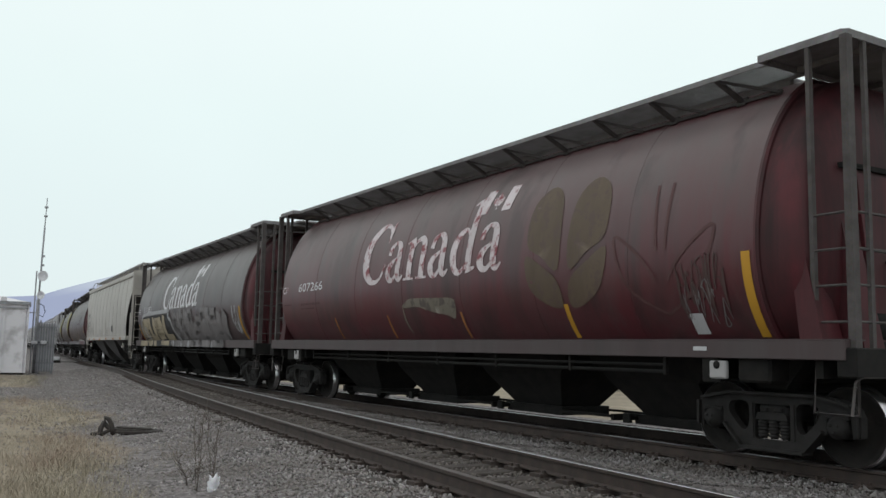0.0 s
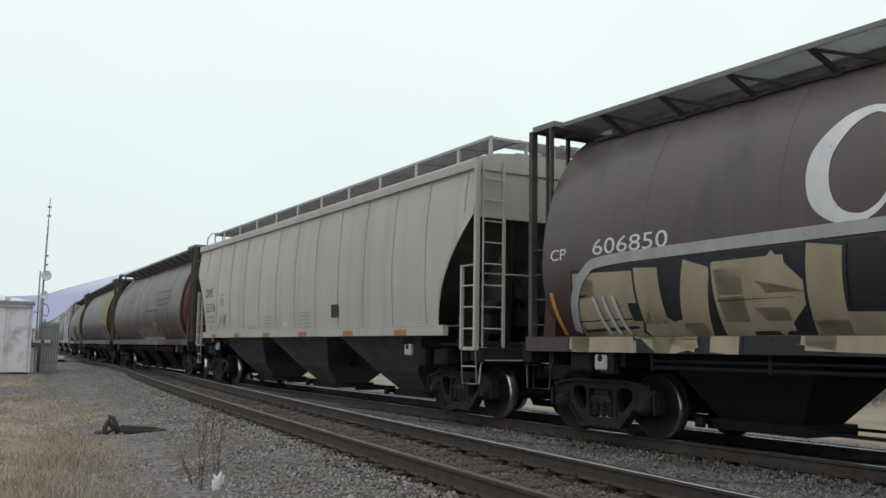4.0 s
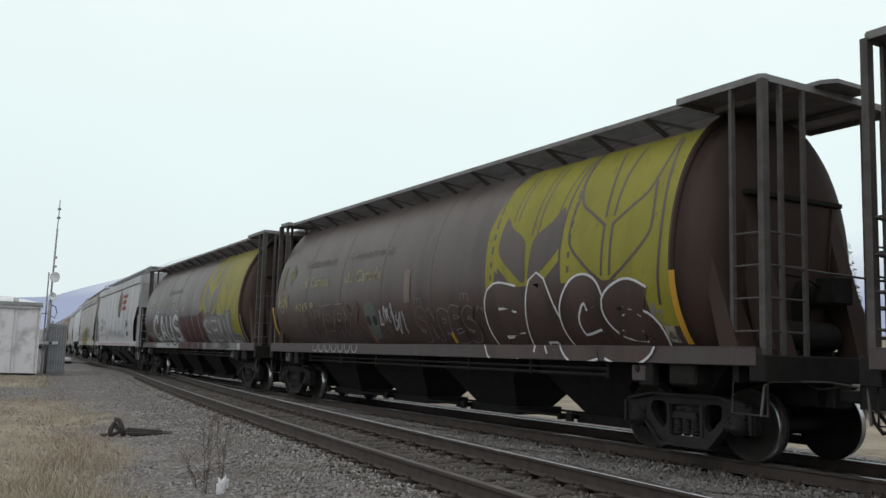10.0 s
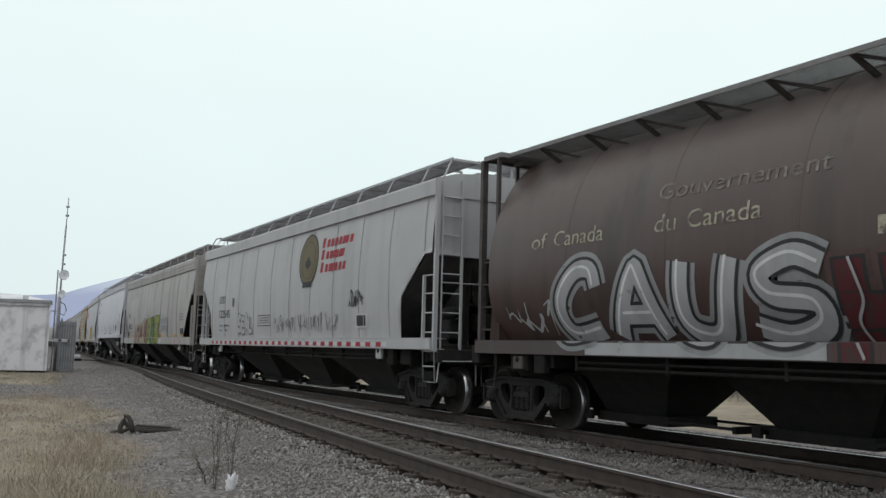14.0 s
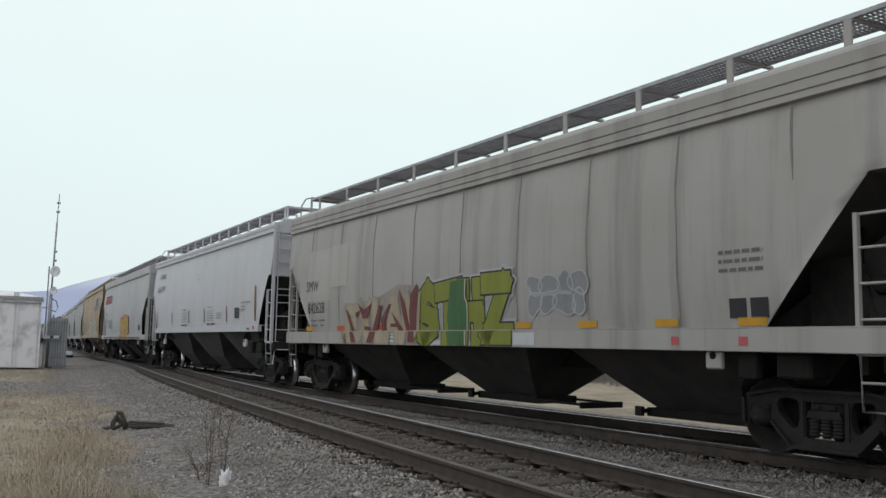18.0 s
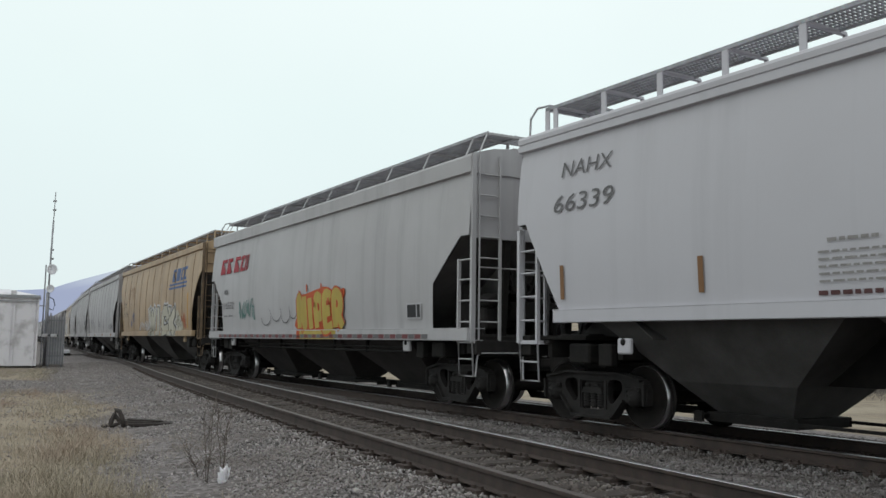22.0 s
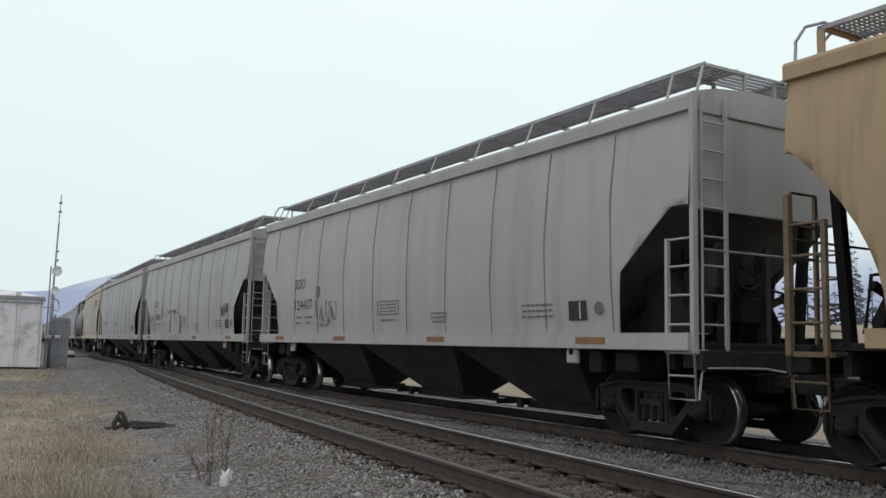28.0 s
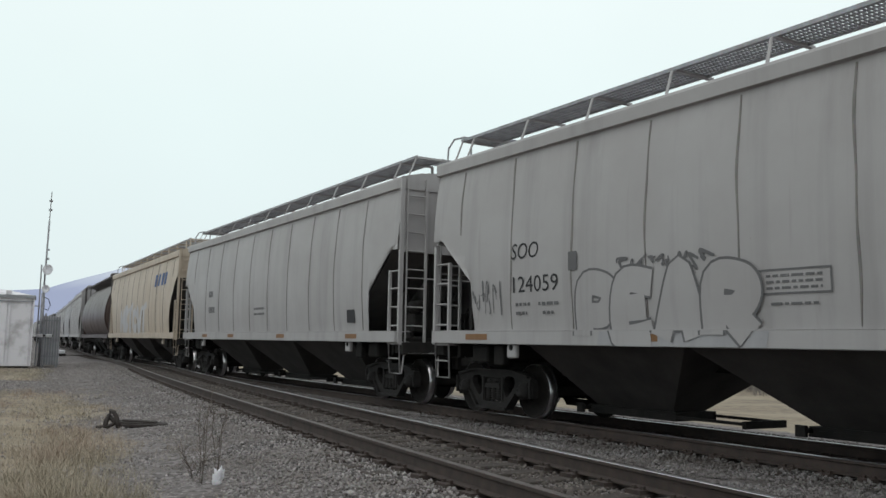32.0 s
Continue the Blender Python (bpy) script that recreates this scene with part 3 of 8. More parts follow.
def barrel_ring(k=1.0):
    zs = [1.33 + (4.76 - 1.33) * (0.5 - 0.5 * math.cos(math.pi * i / 22)) for i in range(23)]
    half = [(barrel_half(z) * k, 2.5 + (z - 2.5) * k) for z in zs]
    return half + [(-y, z) for y, z in half[::-1]]


def barrel_mesh(end):
    def make(bm):
        xs, seams = [], [-end + 2 * end * i / 7 for i in range(1, 7)]
        rows = [(-end, 0.985), (-end + 0.012, 1.0)]
        for s in seams:
            rows += [(s - 0.035, 1.0), (s - 0.03, 1.0035), (s + 0.03, 1.0035), (s + 0.035, 1.0)]
        rows += [(end - 0.012, 1.0), (end, 0.985)]
        rings = [[bm.verts.new((x, y, z)) for y, z in barrel_ring(k)] for x, k in rows]
        n = len(rings[0])
        for a, b in zip(rings, rings[1:]):
            for i in range(n):
                f = bm.faces.new((a[i], b[i], b[(i + 1) % n], a[(i + 1) % n]))
                f.smooth = i != 22
        for ring, (x, k) in zip(rings, rows):
            for i in range(n):
                e = bm.edges.get((ring[i], ring[(i + 1) % n]))
                e.smooth = False
        bmesh.ops.recalc_face_normals(bm, faces=bm.faces)
    return make


def barrel_end_mesh(bm):
    """Dished end sheet with a welded rim."""
    rows = [(0.0, 0.985), (0.03, 0.97), (0.03, 0.95)]
    rows += [(0.03 + 0.72 * (1 - r ** 4) ** 0.25, 0.95 * r) for r in (0.995, 0.98, 0.95, 0.9, 0.82, 0.7, 0.55, 0.3)]
    rings = [[bm.verts.new((x, y, z)) for y, z in barrel_ring(k)] for x, k in rows]
    n = len(rings[0])
    for k, (a, b) in enumerate(zip(rings, rings[1:])):
        for i in range(n):
            bm.faces.new((a[i], a[(i + 1) % n], b[(i + 1) % n], b[i])).smooth = k > 1
    bm.faces.new(rings[-1])
    bmesh.ops.recalc_face_normals(bm, faces=bm.faces)


def sill_mesh(length, z0, z1, y0=1.40, y1=1.52):
    def make(bm):
        for s in (-1, 1):
            ya, yb = sorted((s * y0, s * y1))
            box(bm, -length, length, ya, yb, z0, z1, 0, 0.01)
            ya, yb = sorted((s * (y0 - 0.25), s * y1))
            box(bm, -length, length, ya, yb, z1 - 0.002, z1 + 0.012)
    return make


def frame_mesh(length):
    def make(bm):
        box(bm, -length, length, -0.28, 0.28, 0.98, 1.26)
        for s in (-1, 1):
            box(bm, s * length - 0.12, s * length + 0.12, -1.5, 1.5, 1.02, 1.34, 0, 0.015)
            box(bm, min(s * (length - 1.35), s * length), max(s * (length - 1.35), s * length), -1.4, 1.4, 1.28, 1.33)
            # draft sill with its pocket, body bolster, stiffeners, pads and the jacking block
            a, b = sorted((s * (length - 3.4), s * (length - 0.05)))
            box(bm, a, b, -0.36, 0.36, 0.72, 1.24, 0, 0.02)
            x = s * (length - 1.25)
            box(bm, x - 0.24, x + 0.24, -1.45, 1.45, 0.92, 1.22, 0, 0.03)
            for y in (-1.0, 1.0):
                prism(bm, [(x - 0.5, 1.22), (x + 0.5, 1.22), (x + 0.2, 0.86), (x - 0.2, 0.86)], y - 0.12, y + 0.12)
            for d in (-0.85, 0.75):
                box(bm, x + d - 0.05, x + d + 0.05, -1.4, 1.4, 1.0, 1.24)
            for y in (-1.43, 1.43):
                box(bm, x - s * 0.62 - 0.14, x - s * 0.62 + 0.14, y - 0.06, y + 0.06, 0.90, 1.22, 0, 0.015)
            tube(bm, [(s * (length - 0.1), 0.55, 0.98), (s * (length - 1.6), 0.62, 0.92), (s * (length - 3.4), 0.5, 0.90)], 0.03, 6)
            tube(bm, [(s * (length - 0.1), -0.5, 0.95), (s * (length - 2.6), -0.6, 0.80)], 0.022, 6)
    return make


def pipes_mesh(length):
    def make(bm):
        for s in (-1, 1):
            tube(bm, [(-length, s * 1.42, 1.10), (length, s * 1.42, 1.10)], 0.022, 6)
            tube(bm, [(-length, s * 1.40, 1.01), (length, s * 1.40, 1.01)], 0.028, 6)
            for i in range(7):
                x = -length + 2 * length * i / 6
                box(bm, x - 0.025, x + 0.025, s * 1.41 - 0.03, s * 1.41 + 0.03, 0.97, 1.24)
    return make


def barrel_walk_mesh(length):
    """Slotted roof walk along the barrel, on one side of the hatch."""
    def make(bm):
        box(bm, -length, length, 1.185, 1.21, 4.80, 4.87)
        box(bm, -length, length, 0.40, 0.43, 4.82, 4.86)
        n = int(2 * length / 0.034)
        for i in range(n):
            x = -length + (i + 0.5) * 2 * length / n
            box(bm, x - 0.012, x + 0.012, 0.40, 1.20, 4.848, 4.852)
    return make


def bracket_mesh(bm):
    """Bracket of one bay of the walk: a short strut, a long diagonal, the chord along the barrel's shoulder and its clip."""
    y0 = barrel_half(4.55)
    bar(bm, (0, 1.17, 4.82), (-0.10, y0, 4.56), 0.065, 0.05)
    bar(bm, (0.03, 1.17, 4.82), (-0.66, y0 + 0.02, 4.575), 0.04, 0.035)
    bar(bm, (-0.10, y0 + 0.05, 4.50), (-0.10, y0 - 0.03, 4.62), 0.13, 0.05)
    bar(bm, (-0.66, y0 + 0.04, 4.53), (-0.66, y0 - 0.02, 4.60), 0.08, 0.04)
    bar(bm, (0.56, y0 + 0.015, 4.57), (-0.66, y0 + 0.015, 4.57), 0.04, 0.045)


def barrel_hatch_mesh(length):
    def make(bm):
        box(bm, -length, length, -0.42, 0.42, 4.60, 4.86, 0, 0.03)
        for i in range(12):
            x = -length + 2 * length * (i + 0.5) / 12
            box(bm, x - 0.03, x + 0.03, -0.39, 0.39, 4.85, 4.88)
    return make


def canopy_mesh(x0, x1):
    """Roof platform over the end: a deck with a turned-down rim."""
    d = 1 if x1 > x0 else -1

    def make(bm):
        outline = [(x0, -1.40), (x0, 1.40), (x1 - d * 0.06, 1.40), (x1, 1.34), (x1, -1.34), (x1 - d * 0.06, -1.40)]
        top = [bm.verts.new((x, y, 4.87)) for x, y in outline]
        rim = [bm.verts.new((x, y, 4.78)) for x, y in outline]
        lip = [bm.verts.new((x0 + (x - x0) * 0.95 + d * 0.03, y * 0.975, 4.78)) for x, y in outline]
        low = [bm.verts.new((x0 + (x - x0) * 0.95 + d * 0.03, y * 0.975, 4.845)) for x, y in outline]
        for a, b in ((top, rim), (rim, lip), (lip, low)):
            for i in range(6):
                bm.faces.new((a[i], a[(i + 1) % 6], b[(i + 1) % 6], b[i]))
        bm.faces.new(top)
        bm.faces.new(low[::-1])
        bmesh.ops.recalc_face_normals(bm, faces=bm.faces)
    return make


def crossing_mesh(x0, x1):
    """Raised crossing plate along the middle, reaching out over the gap."""
    d = 1 if x1 > x0 else -1
    return lambda bm: prism(bm, [(x0, -0.42), (x0, 0.42), (x1 + d * 0.10, 0.42), (x1 + d * 0.26, 0.30), (x1 + d * 0.26, -0.30), (x1 + d * 0.10, -0.42)], 4.875, 4.93, 0, "xy")


def rod(parent, name, a, b, mat, r=0.016):
    """A straight round rod from a to b, a part of its own."""
    a, b = Vector(a), Vector(b)
    d = b - a
    n = round(d.length, 3)
    ob = put(name, ("rod", n, r, mat.name), lambda bm: tube(bm, [(0, 0, 0), (n, 0, 0)], r, 6), mat, parent, loc=tuple(a))
    ob.rotation_euler = d.to_track_quat("X", "Z").to_euler()
    return ob


def stile(parent, name, at, z0, z1, w, mat):
    """An upright flat bar."""
    h = round(z1 - z0, 3)
    return put(name, ("stile", h, w, mat.name), lambda bm: bar(bm, (0, 0, 0), (0, 0, h), w, w * 0.8), mat, parent, loc=(at[0], at[1], z0))


def barrel_ladder(car, xa, xb, y, mat, drop):
    """Corner ladder: two stiles up to the roof platform, four rungs, and a stirrup step below the sill."""
    s = 1 if y > 0 else -1
    f = stile(car, "ladder", (xa, y), 1.25, 4.80 - drop, 0.065, mat)
    stile(f, "stile", (xb - xa, 0), 0.0, 3.55 - drop, 0.11, mat)
    for z in (1.62, 2.02, 2.42, 2.82):
        rod(f, "rung", (0, 0, z - 1.25), (xb - xa, 0, z - 1.25), mat)
    put("stirrup", ("stir", round(xb - xa, 2), s), lambda bm: tube(bm, [(0.04, -0.06 * s, 0.0), (0.05, 0, -0.63), (xb - xa - 0.02, 0, -0.63), (xb - xa - 0.02, 0, 0.0)], 0.017, 6), mat, f)


def barrel_end_ladder(car, x, mat, drop):
    """End ladders across the car: stiles with rungs along the end, and a grab rail between them."""
    for s in (-1, 1):
        f = stile(car, "end_ladder", (x, 0.62 * s), 1.3, 4.80 - drop, 0.06, mat)
        stile(f, "stile", (0, 0.43 * s), 0.0, 3.5 - drop, 0.06, mat)
        for z in (1.62, 2.02, 2.42, 2.82):
            rod(f, "rung", (0, 0, z - 1.3), (0, 0.74 * s, z - 1.3), mat)
    rod(car, "grab_rail", (x, 1.36, 2.42), (x, -1.36, 2.36), mat)


def end_strut_mesh(x0, x1, z, y):
    """Tapered box strut: it stands on the end sill and leans in to the dished end."""
    def make(bm):
        top, foot = 0.10, 0.19
        a = [bm.verts.new(p) for p in ((x1, y - foot, 1.33), (x1, y + foot, 1.33), (x0, y * 1.06 + top, z), (x0, y * 1.06 - top, z))]
        d = 0.30 if x0 > x1 else -0.30
        b = [bm.verts.new((v.co.x + d * (1 if v.co.z < 2 else 0.5), v.co.y, v.co.z)) for v in a]
        bm.faces.new(a)
        bm.faces.new(b[::-1])
        for i in range(4):
            bm.faces.new((a[(i + 1) % 4], a[i], b[i], b[(i + 1) % 4]))
        bmesh.ops.recalc_face_normals(bm, faces=bm.faces)
    return make


def end_panel_mesh(s):
    """Flat panel down the middle of the end, narrowing to its foot, with a manhole at the bottom."""
    def make(bm):
        prism(bm, [(-0.74, 3.38), (0.74, 3.38), (0.46, 1.35), (-0.46, 1.35)], 0.0, s * 0.03, 0, "yz")
        for y in (-1, 1):
            bar(bm, (s * 0.03, y * 0.74, 3.38), (s * 0.03, y * 0.46, 1.35), 0.04, 0.05)
        prism(bm, [(0.20 * math.cos(k * math.tau / 16) - 0.05, 1.98 + 0.38 * math.sin(k * math.tau / 16)) for k in range(16)], s * 0.032, s * 0.036, 1, "yz")
        bmesh.ops.recalc_face_normals(bm, faces=bm.faces)
    return make


def tank_mesh(bm):
    lathe(bm, [(0.0, -0.62), (0.12, -0.61), (0.19, -0.56), (0.20, -0.5), (0.20, 0.5), (0.19, 0.56), (0.12, 0.61), (0.0, 0.62)], 18)
    for y in (-0.35, 0.35):
        box(bm, -0.22, 0.22, y - 0.03, y + 0.03, -0.26, -0.18)


def brake_mesh(bm):
    lathe(bm, [(0.0, -0.28), (0.15, -0.28), (0.17, -0.2), (0.17, 0.1), (0.08, 0.2), (0.03, 0.45)], 16, "x")
    box(bm, -0.5, -0.22, -0.2, 0.2, -0.12, 0.24, 0, 0.02)
    tube(bm, [(-0.3, 0.2, 0.1), (-0.3, 0.5, 0.2), (0.1, 0.7, 0.3), (0.1, 0.7, 0.9)], 0.02, 6)


def keel(car, half, z):
    """The centre sill between the bogies."""
    n = half - 3.45
    put("centre_sill", ("keel", round(half, 2), z), lambda bm: box(bm, -n, n, -0.30, 0.30, z, 1.30), M["black"], car)


def brake_wheel_mesh(bm):
    pts = [(0, 0.26 * math.cos(k * math.tau / 16), 0.26 * math.sin(k * math.tau / 16)) for k in range(17)]
    tube(bm, pts, 0.016, 5)
    for k in range(4):
        a = k * math.tau / 4 + 0.4
        bar(bm, (0, 0, 0), (0, 0.26 * math.cos(a), 0.26 * math.sin(a)), 0.03, 0.012)
    box(bm, 0.0, 0.22, -0.13, 0.13, -0.22, 0.2, 0, 0.03)


def end_gear_mesh(bm):
    """Brake cylinder, levers and bracing that crowd the platform under the slope sheet."""
    lathe(bm, [(0.0, -0.45), (0.16, -0.44), (0.19, -0.38), (0.19, 0.2), (0.12, 0.32), (0.05, 0.5)], 16, "y", (0.0, -0.35, 0.42))
    box(bm, -0.35, 0.35, -1.05, 1.05, 0.0, 0.10, 0, 0.02)
    for y in (-0.95, -0.1, 0.7):
        prism(bm, [(-0.7, 0.0), (0.25, 0.0), (0.30, 0.35), (-0.1, 1.05), (-0.7, 1.05)], y - 0.015, y + 0.015)
        bar(bm, (0.25, y, 0.05), (-0.1, y, 1.05), 0.10, 0.05)
    bar(bm, (0.1, -0.6, 0.2), (0.15, 0.9, 0.75), 0.06, 0.10)
    bar(bm, (-0.1, 0.9, 0.2), (0.1, -0.2, 1.0), 0.05, 0.08)
    tube(bm, [(0.2, 0.3, 0.1), (0.25, 0.35, 0.6), (0.15, 0.6, 0.9), (0.1, 1.0, 0.85), (0.1, 1.15, 0.2)], 0.025, 6)
    tube(bm, [(0.25, -0.7, 0.1), (0.28, -0.6, 0.8), (0.2, -0.2, 1.0)], 0.03, 6)


def valve_mesh(bm):
    box(bm, -0.16, 0.16, -0.14, 0.14, 0.0, 0.42, 0, 0.04)
    lathe(bm, [(0.0, -0.3), (0.11, -0.3), (0.12, -0.1), (0.12, 0.1), (0.08, 0.16)], 12, "x", (-0.1, 0.1, 0.55))
    tube(bm, [(0.1, -0.1, 0.3), (0.25, -0.25, 0.5), (0.25, -0.5, 0.35), (0.3, -0.8, 0.0)], 0.022, 6)
    tube(bm, [(-0.1, -0.1, 0.4), (-0.2, -0.3, 0.8), (-0.2, -0.3, 1.3)], 0.018, 6)


def jack_pad_mesh(bm):
    box(bm, -0.13, 0.13, -0.04, 0.04, -0.17, 0.05, 0, 0.02)
    lathe(bm, [(0.0, 0.041), (0.05, 0.041), (0.05, 0.047), (0.0, 0.047)], 12, mi=1)


def uncoupling_lever(car, s, sl, mat):
    """Bent rod from the coupler out to the corner, its handle hanging by the step."""
    x = s * (sl + 0.10)
    put("uncoupling_lever", ("lever", round(sl, 2), s), lambda bm: tube(bm, [(x + s * 0.3, 0.18, 0.98), (x + s * 0.12, 0.45, 1.03), (x, 0.9, 1.03), (x, 1.38, 1.03), (x - s * 0.04, 1.44, 0.98), (x - s * 0.08, 1.46, 0.62)], 0.016, 6), mat, car)


def barrel_car(name, paint, end_paint, half, label, sooty="post", short=0.0, drop=0.0, under=(0.0, 0.0, 0.0), back=0.0, pad="sill"):
    car = tagged(new(name), label, "railway wagon", "wagons of the grain train")
    # the barrel leaves a longer platform at the brake end
    ends = {1: half - 1.22 - short, -1: half - 1.93 - back + 0.4 * short}
    e, mid = (ends[1] + ends[-1]) / 2, (ends[1] - ends[-1]) / 2
    sl = half - 0.70
    put("barrel", ("barrel", round(e, 2)), barrel_mesh(e), M[paint], car, loc=(mid, 0, 0))
    for s in (-1, 1):
        o = put("end_sheet", "barrel_end", barrel_end_mesh, M[end_paint], car, loc=(s * ends[s], 0, 0))
        if s < 0:
            o.rotation_euler = (0, 0, math.pi)
        else:
            o.scale = (0.16, 1, 1)
        bogie(car, s * (half - 2.0) + under[s + 1])
        coupler(car, s * (sl + 0.05))
        put("roof_platform", ("canopy", round(ends[s], 2), s), canopy_mesh(s * (ends[s] - 0.05), s * (sl + 0.05)), M["roofdark"], car, loc=(0, 0, -drop))
        put("crossing_plate", ("crossing", round(ends[s], 2), s), crossing_mesh(s * (ends[s] - 0.05), s * (sl + 0.05)), M["roofdark"], car, loc=(0, 0, -drop))
        for y in (-0.7, 0.7):
            put("deck_beam", ("beam", round(ends[s], 2), s), lambda bm, s=s: bar(bm, (s * ends[s], 0, 4.81), (s * sl, 0, 4.81), 0.05, 0.07), M["roofdark"], car, loc=(0, y, -drop))
        for y in (-1.36, 1.36):
            barrel_ladder(car, s * (sl - 0.46), s * (sl + 0.02), y, M[sooty], drop)
        barrel_end_ladder(car, s * (sl + 0.02), M[sooty], drop)
        for y, z in ((0.80, 3.75), (1.22, 2.95)):
            for k in (-y, y):
                put("end_strut", ("strut", round(ends[s], 2), s, k), end_strut_mesh(s * (ends[s] + ((0.55 if y < 1 else 0.42) if s < 0 else 0.08)), s * (sl - 0.12 - 0.2 * (y > 1)), z, k), M[end_paint], car)
        put("end_panel", ("panel", s), end_panel_mesh(s), [M[end_paint], M["black"]], car, "flat end panel with a dark manhole", loc=(s * (ends[s] + (0.73 if s < 0 else 0.13)), 0, 0))
        put("end_rib", ("rib", s), lambda bm, s=s: box(bm, -0.06, 0.06, -0.95, 0.95, 3.42, 3.48), M["black"], car, loc=(s * (ends[s] + (0.72 if s < 0 else 0.14)), 0, 0))
        for y in (-1.47, 1.47):
            put("jacking_pad", "pad", jack_pad_mesh, [M[pad], M["black"]], car, loc=(s * (half - 2.45) + under[s + 1], y, 1.12))
        uncoupling_lever(car, s, sl, M["post"])
    put("air_tank", "tank", tank_mesh, M["black"], car, "black air reservoir across the end platform", loc=(-(sl - 0.45), 0.1, 1.6))
    put("brake_gear", "brake", brake_mesh, M["black"], car, loc=(-(sl - 0.6), -0.3, 2.15))
    put("side_sill", ("sill", round(sl, 2)), sill_mesh(sl, 1.20, 1.42), M["sill"], car)
    put("underframe", ("frame", round(sl, 2)), frame_mesh(sl), M["black"], car)
    put("train_pipe", ("pipes", round(half, 1)), pipes_mesh(half - 3.4), M["black"], car)
    put("hatch_cover", ("bhatch", round(e, 2)), barrel_hatch_mesh(e - 0.3), M["roofdark"], car, loc=(mid, 0, -drop))
    for turn in (0, math.pi):
        put("roof_walk", ("bwalk", round(e, 2)), barrel_walk_mesh(e), M["roofdark"], car, "dark slotted steel roof walk on slanting brackets", (mid, 0, -drop)).rotation_euler = (0, 0, turn)
        for i in range(12):
            put("walk_bracket", "vbracket", bracket_mesh, M["bracket"], car, loc=(mid - e + 0.9 + (2 * e - 1.8) * i / 11, 0, -drop)).rotation_euler = (0, 0, turn)
    keel(car, half, 0.92)
    room = half - 2.0 - 0.89 - 0.52
    for i in range(4):
        x = (i - 1.5) * 3.3 - 0.16 + under[1]
        out = (9.0 if i else room + x - under[0], 9.0 if i < 3 else room - x + under[2])
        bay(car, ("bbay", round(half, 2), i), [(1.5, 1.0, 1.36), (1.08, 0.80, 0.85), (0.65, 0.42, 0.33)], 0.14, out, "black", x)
    return car


# -- flat-sided covered hopper --
END_TOP = {"round": 3.6, "plain": 3.13, "cut": 3.13, "slant": 3.13, "deep": 3.13}


def side_half(z):
    """Half-width of the hopper's gently bowed side."""
    k = (z - 2.7) / 1.6
    return 1.61 - 0.10 * k * k


def hopper_ends(z, half, cut):
    """Where the side sheet ends at height z: the lower corners are cut away over the slope sheets."""
    e = half - 0.72
    if cut == "round":
        return e if z > 3.6 else e - 1.18 * (1 - ((max(z, 1.65) - 1.65) / 1.95) ** 2)
    top = END_TOP[cut]
    if z > top:
        return e
    if cut in ("slant", "deep"):
        return e - 0.22 - (0.95 if cut == "slant" else 1.4) * (top - z) / (top - 1.5)
    if z > 2.32:
        return e - 0.30 - 0.98 * (top - z) / (top - 2.32)
    return e - 1.28 - 0.06 * min(1, (2.32 - z) / 0.75)


# how far the middle seam stands from the middle of the wagon
SEAM_SHIFT = {1.55: -0.56, 1.37: -0.39, 1.79: -0.15}


def seam_places(half, pitch):
    """Seams at an even pitch from the middle of the side."""
    n = int((half - 0.9) / pitch) if pitch else -1
    return [SEAM_SHIFT.get(pitch, 0.0) + k * pitch for k in range(-n, n + 1)]


def hopper_side_mesh(half, cut, pitch, z0, zt):
    """One side sheet, facing +y: panels pillowed between the seams."""
    def make(bm):
        top = END_TOP[cut]
        zs = [z0, z0 + 0.15, 1.9, 2.1, 2.319, 2.321, 2.6, 2.85, 3.0, 3.25, top - 0.001, top + 0.001, top + 0.15, 3.45, 3.57, 3.605, 3.8, 4.0, zt]
        zs = sorted(set(z for z in zs if z <= zt))
        e0 = half - 0.72
        step = pitch / 8 if pitch else e0 / 12
        n = int(e0 / step)
        xs = [-e0] + [k * step for k in range(-n, n + 1)] + [e0]
        grid = []
        for z in zs:
            e = hopper_ends(z, half, cut)
            row = []
            for x0 in xs:
                x = max(-e, min(e, x0))
                y = side_half(z)
                if pitch:
                    y += 0.018 * abs(math.sin(math.pi * (x0 - SEAM_SHIFT.get(pitch, 0.0)) / pitch)) ** 0.7 * (1 if 1.6 < z < 4.1 else 0.2)
                row.append(bm.verts.new((x, y, z)))
            grid.append(row)
        for a, b in zip(grid, grid[1:]):
            for i in range(len(xs) - 1):
                bm.faces.new((a[i + 1], a[i], b[i], b[i + 1])).smooth = True
        bmesh.ops.remove_doubles(bm, verts=bm.verts, dist=0.0005)
    return make


def seam_mesh(z0, z1, phase):
    """A welded seam down the side, a little wavy, fading out towards its foot."""
    def make(bm):
        n = 14
        rows = []
        for k in range(n + 1):
            z = z0 + (z1 - z0) * k / n
            w = 0.020 + 0.007 * math.sin(z * 3.7 + phase) - 0.012 * max(0, 0.25 - k / n) * 4
            x = 0.016 * math.sin(z * 1.9 + phase) + 0.008 * math.sin(z * 5.3 + 2 * phase)
            rows.append([bm.verts.new((x + dx * w, side_half(z) + dy, z)) for dx, dy in ((-1, -0.01), (-0.6, 0.012), (0.6, 0.012), (1, -0.01))])
        for a, b in zip(rows, rows[1:]):
            for i in range(3):
                bm.faces.new((a[i + 1], a[i], b[i], b[i + 1]))
    return make


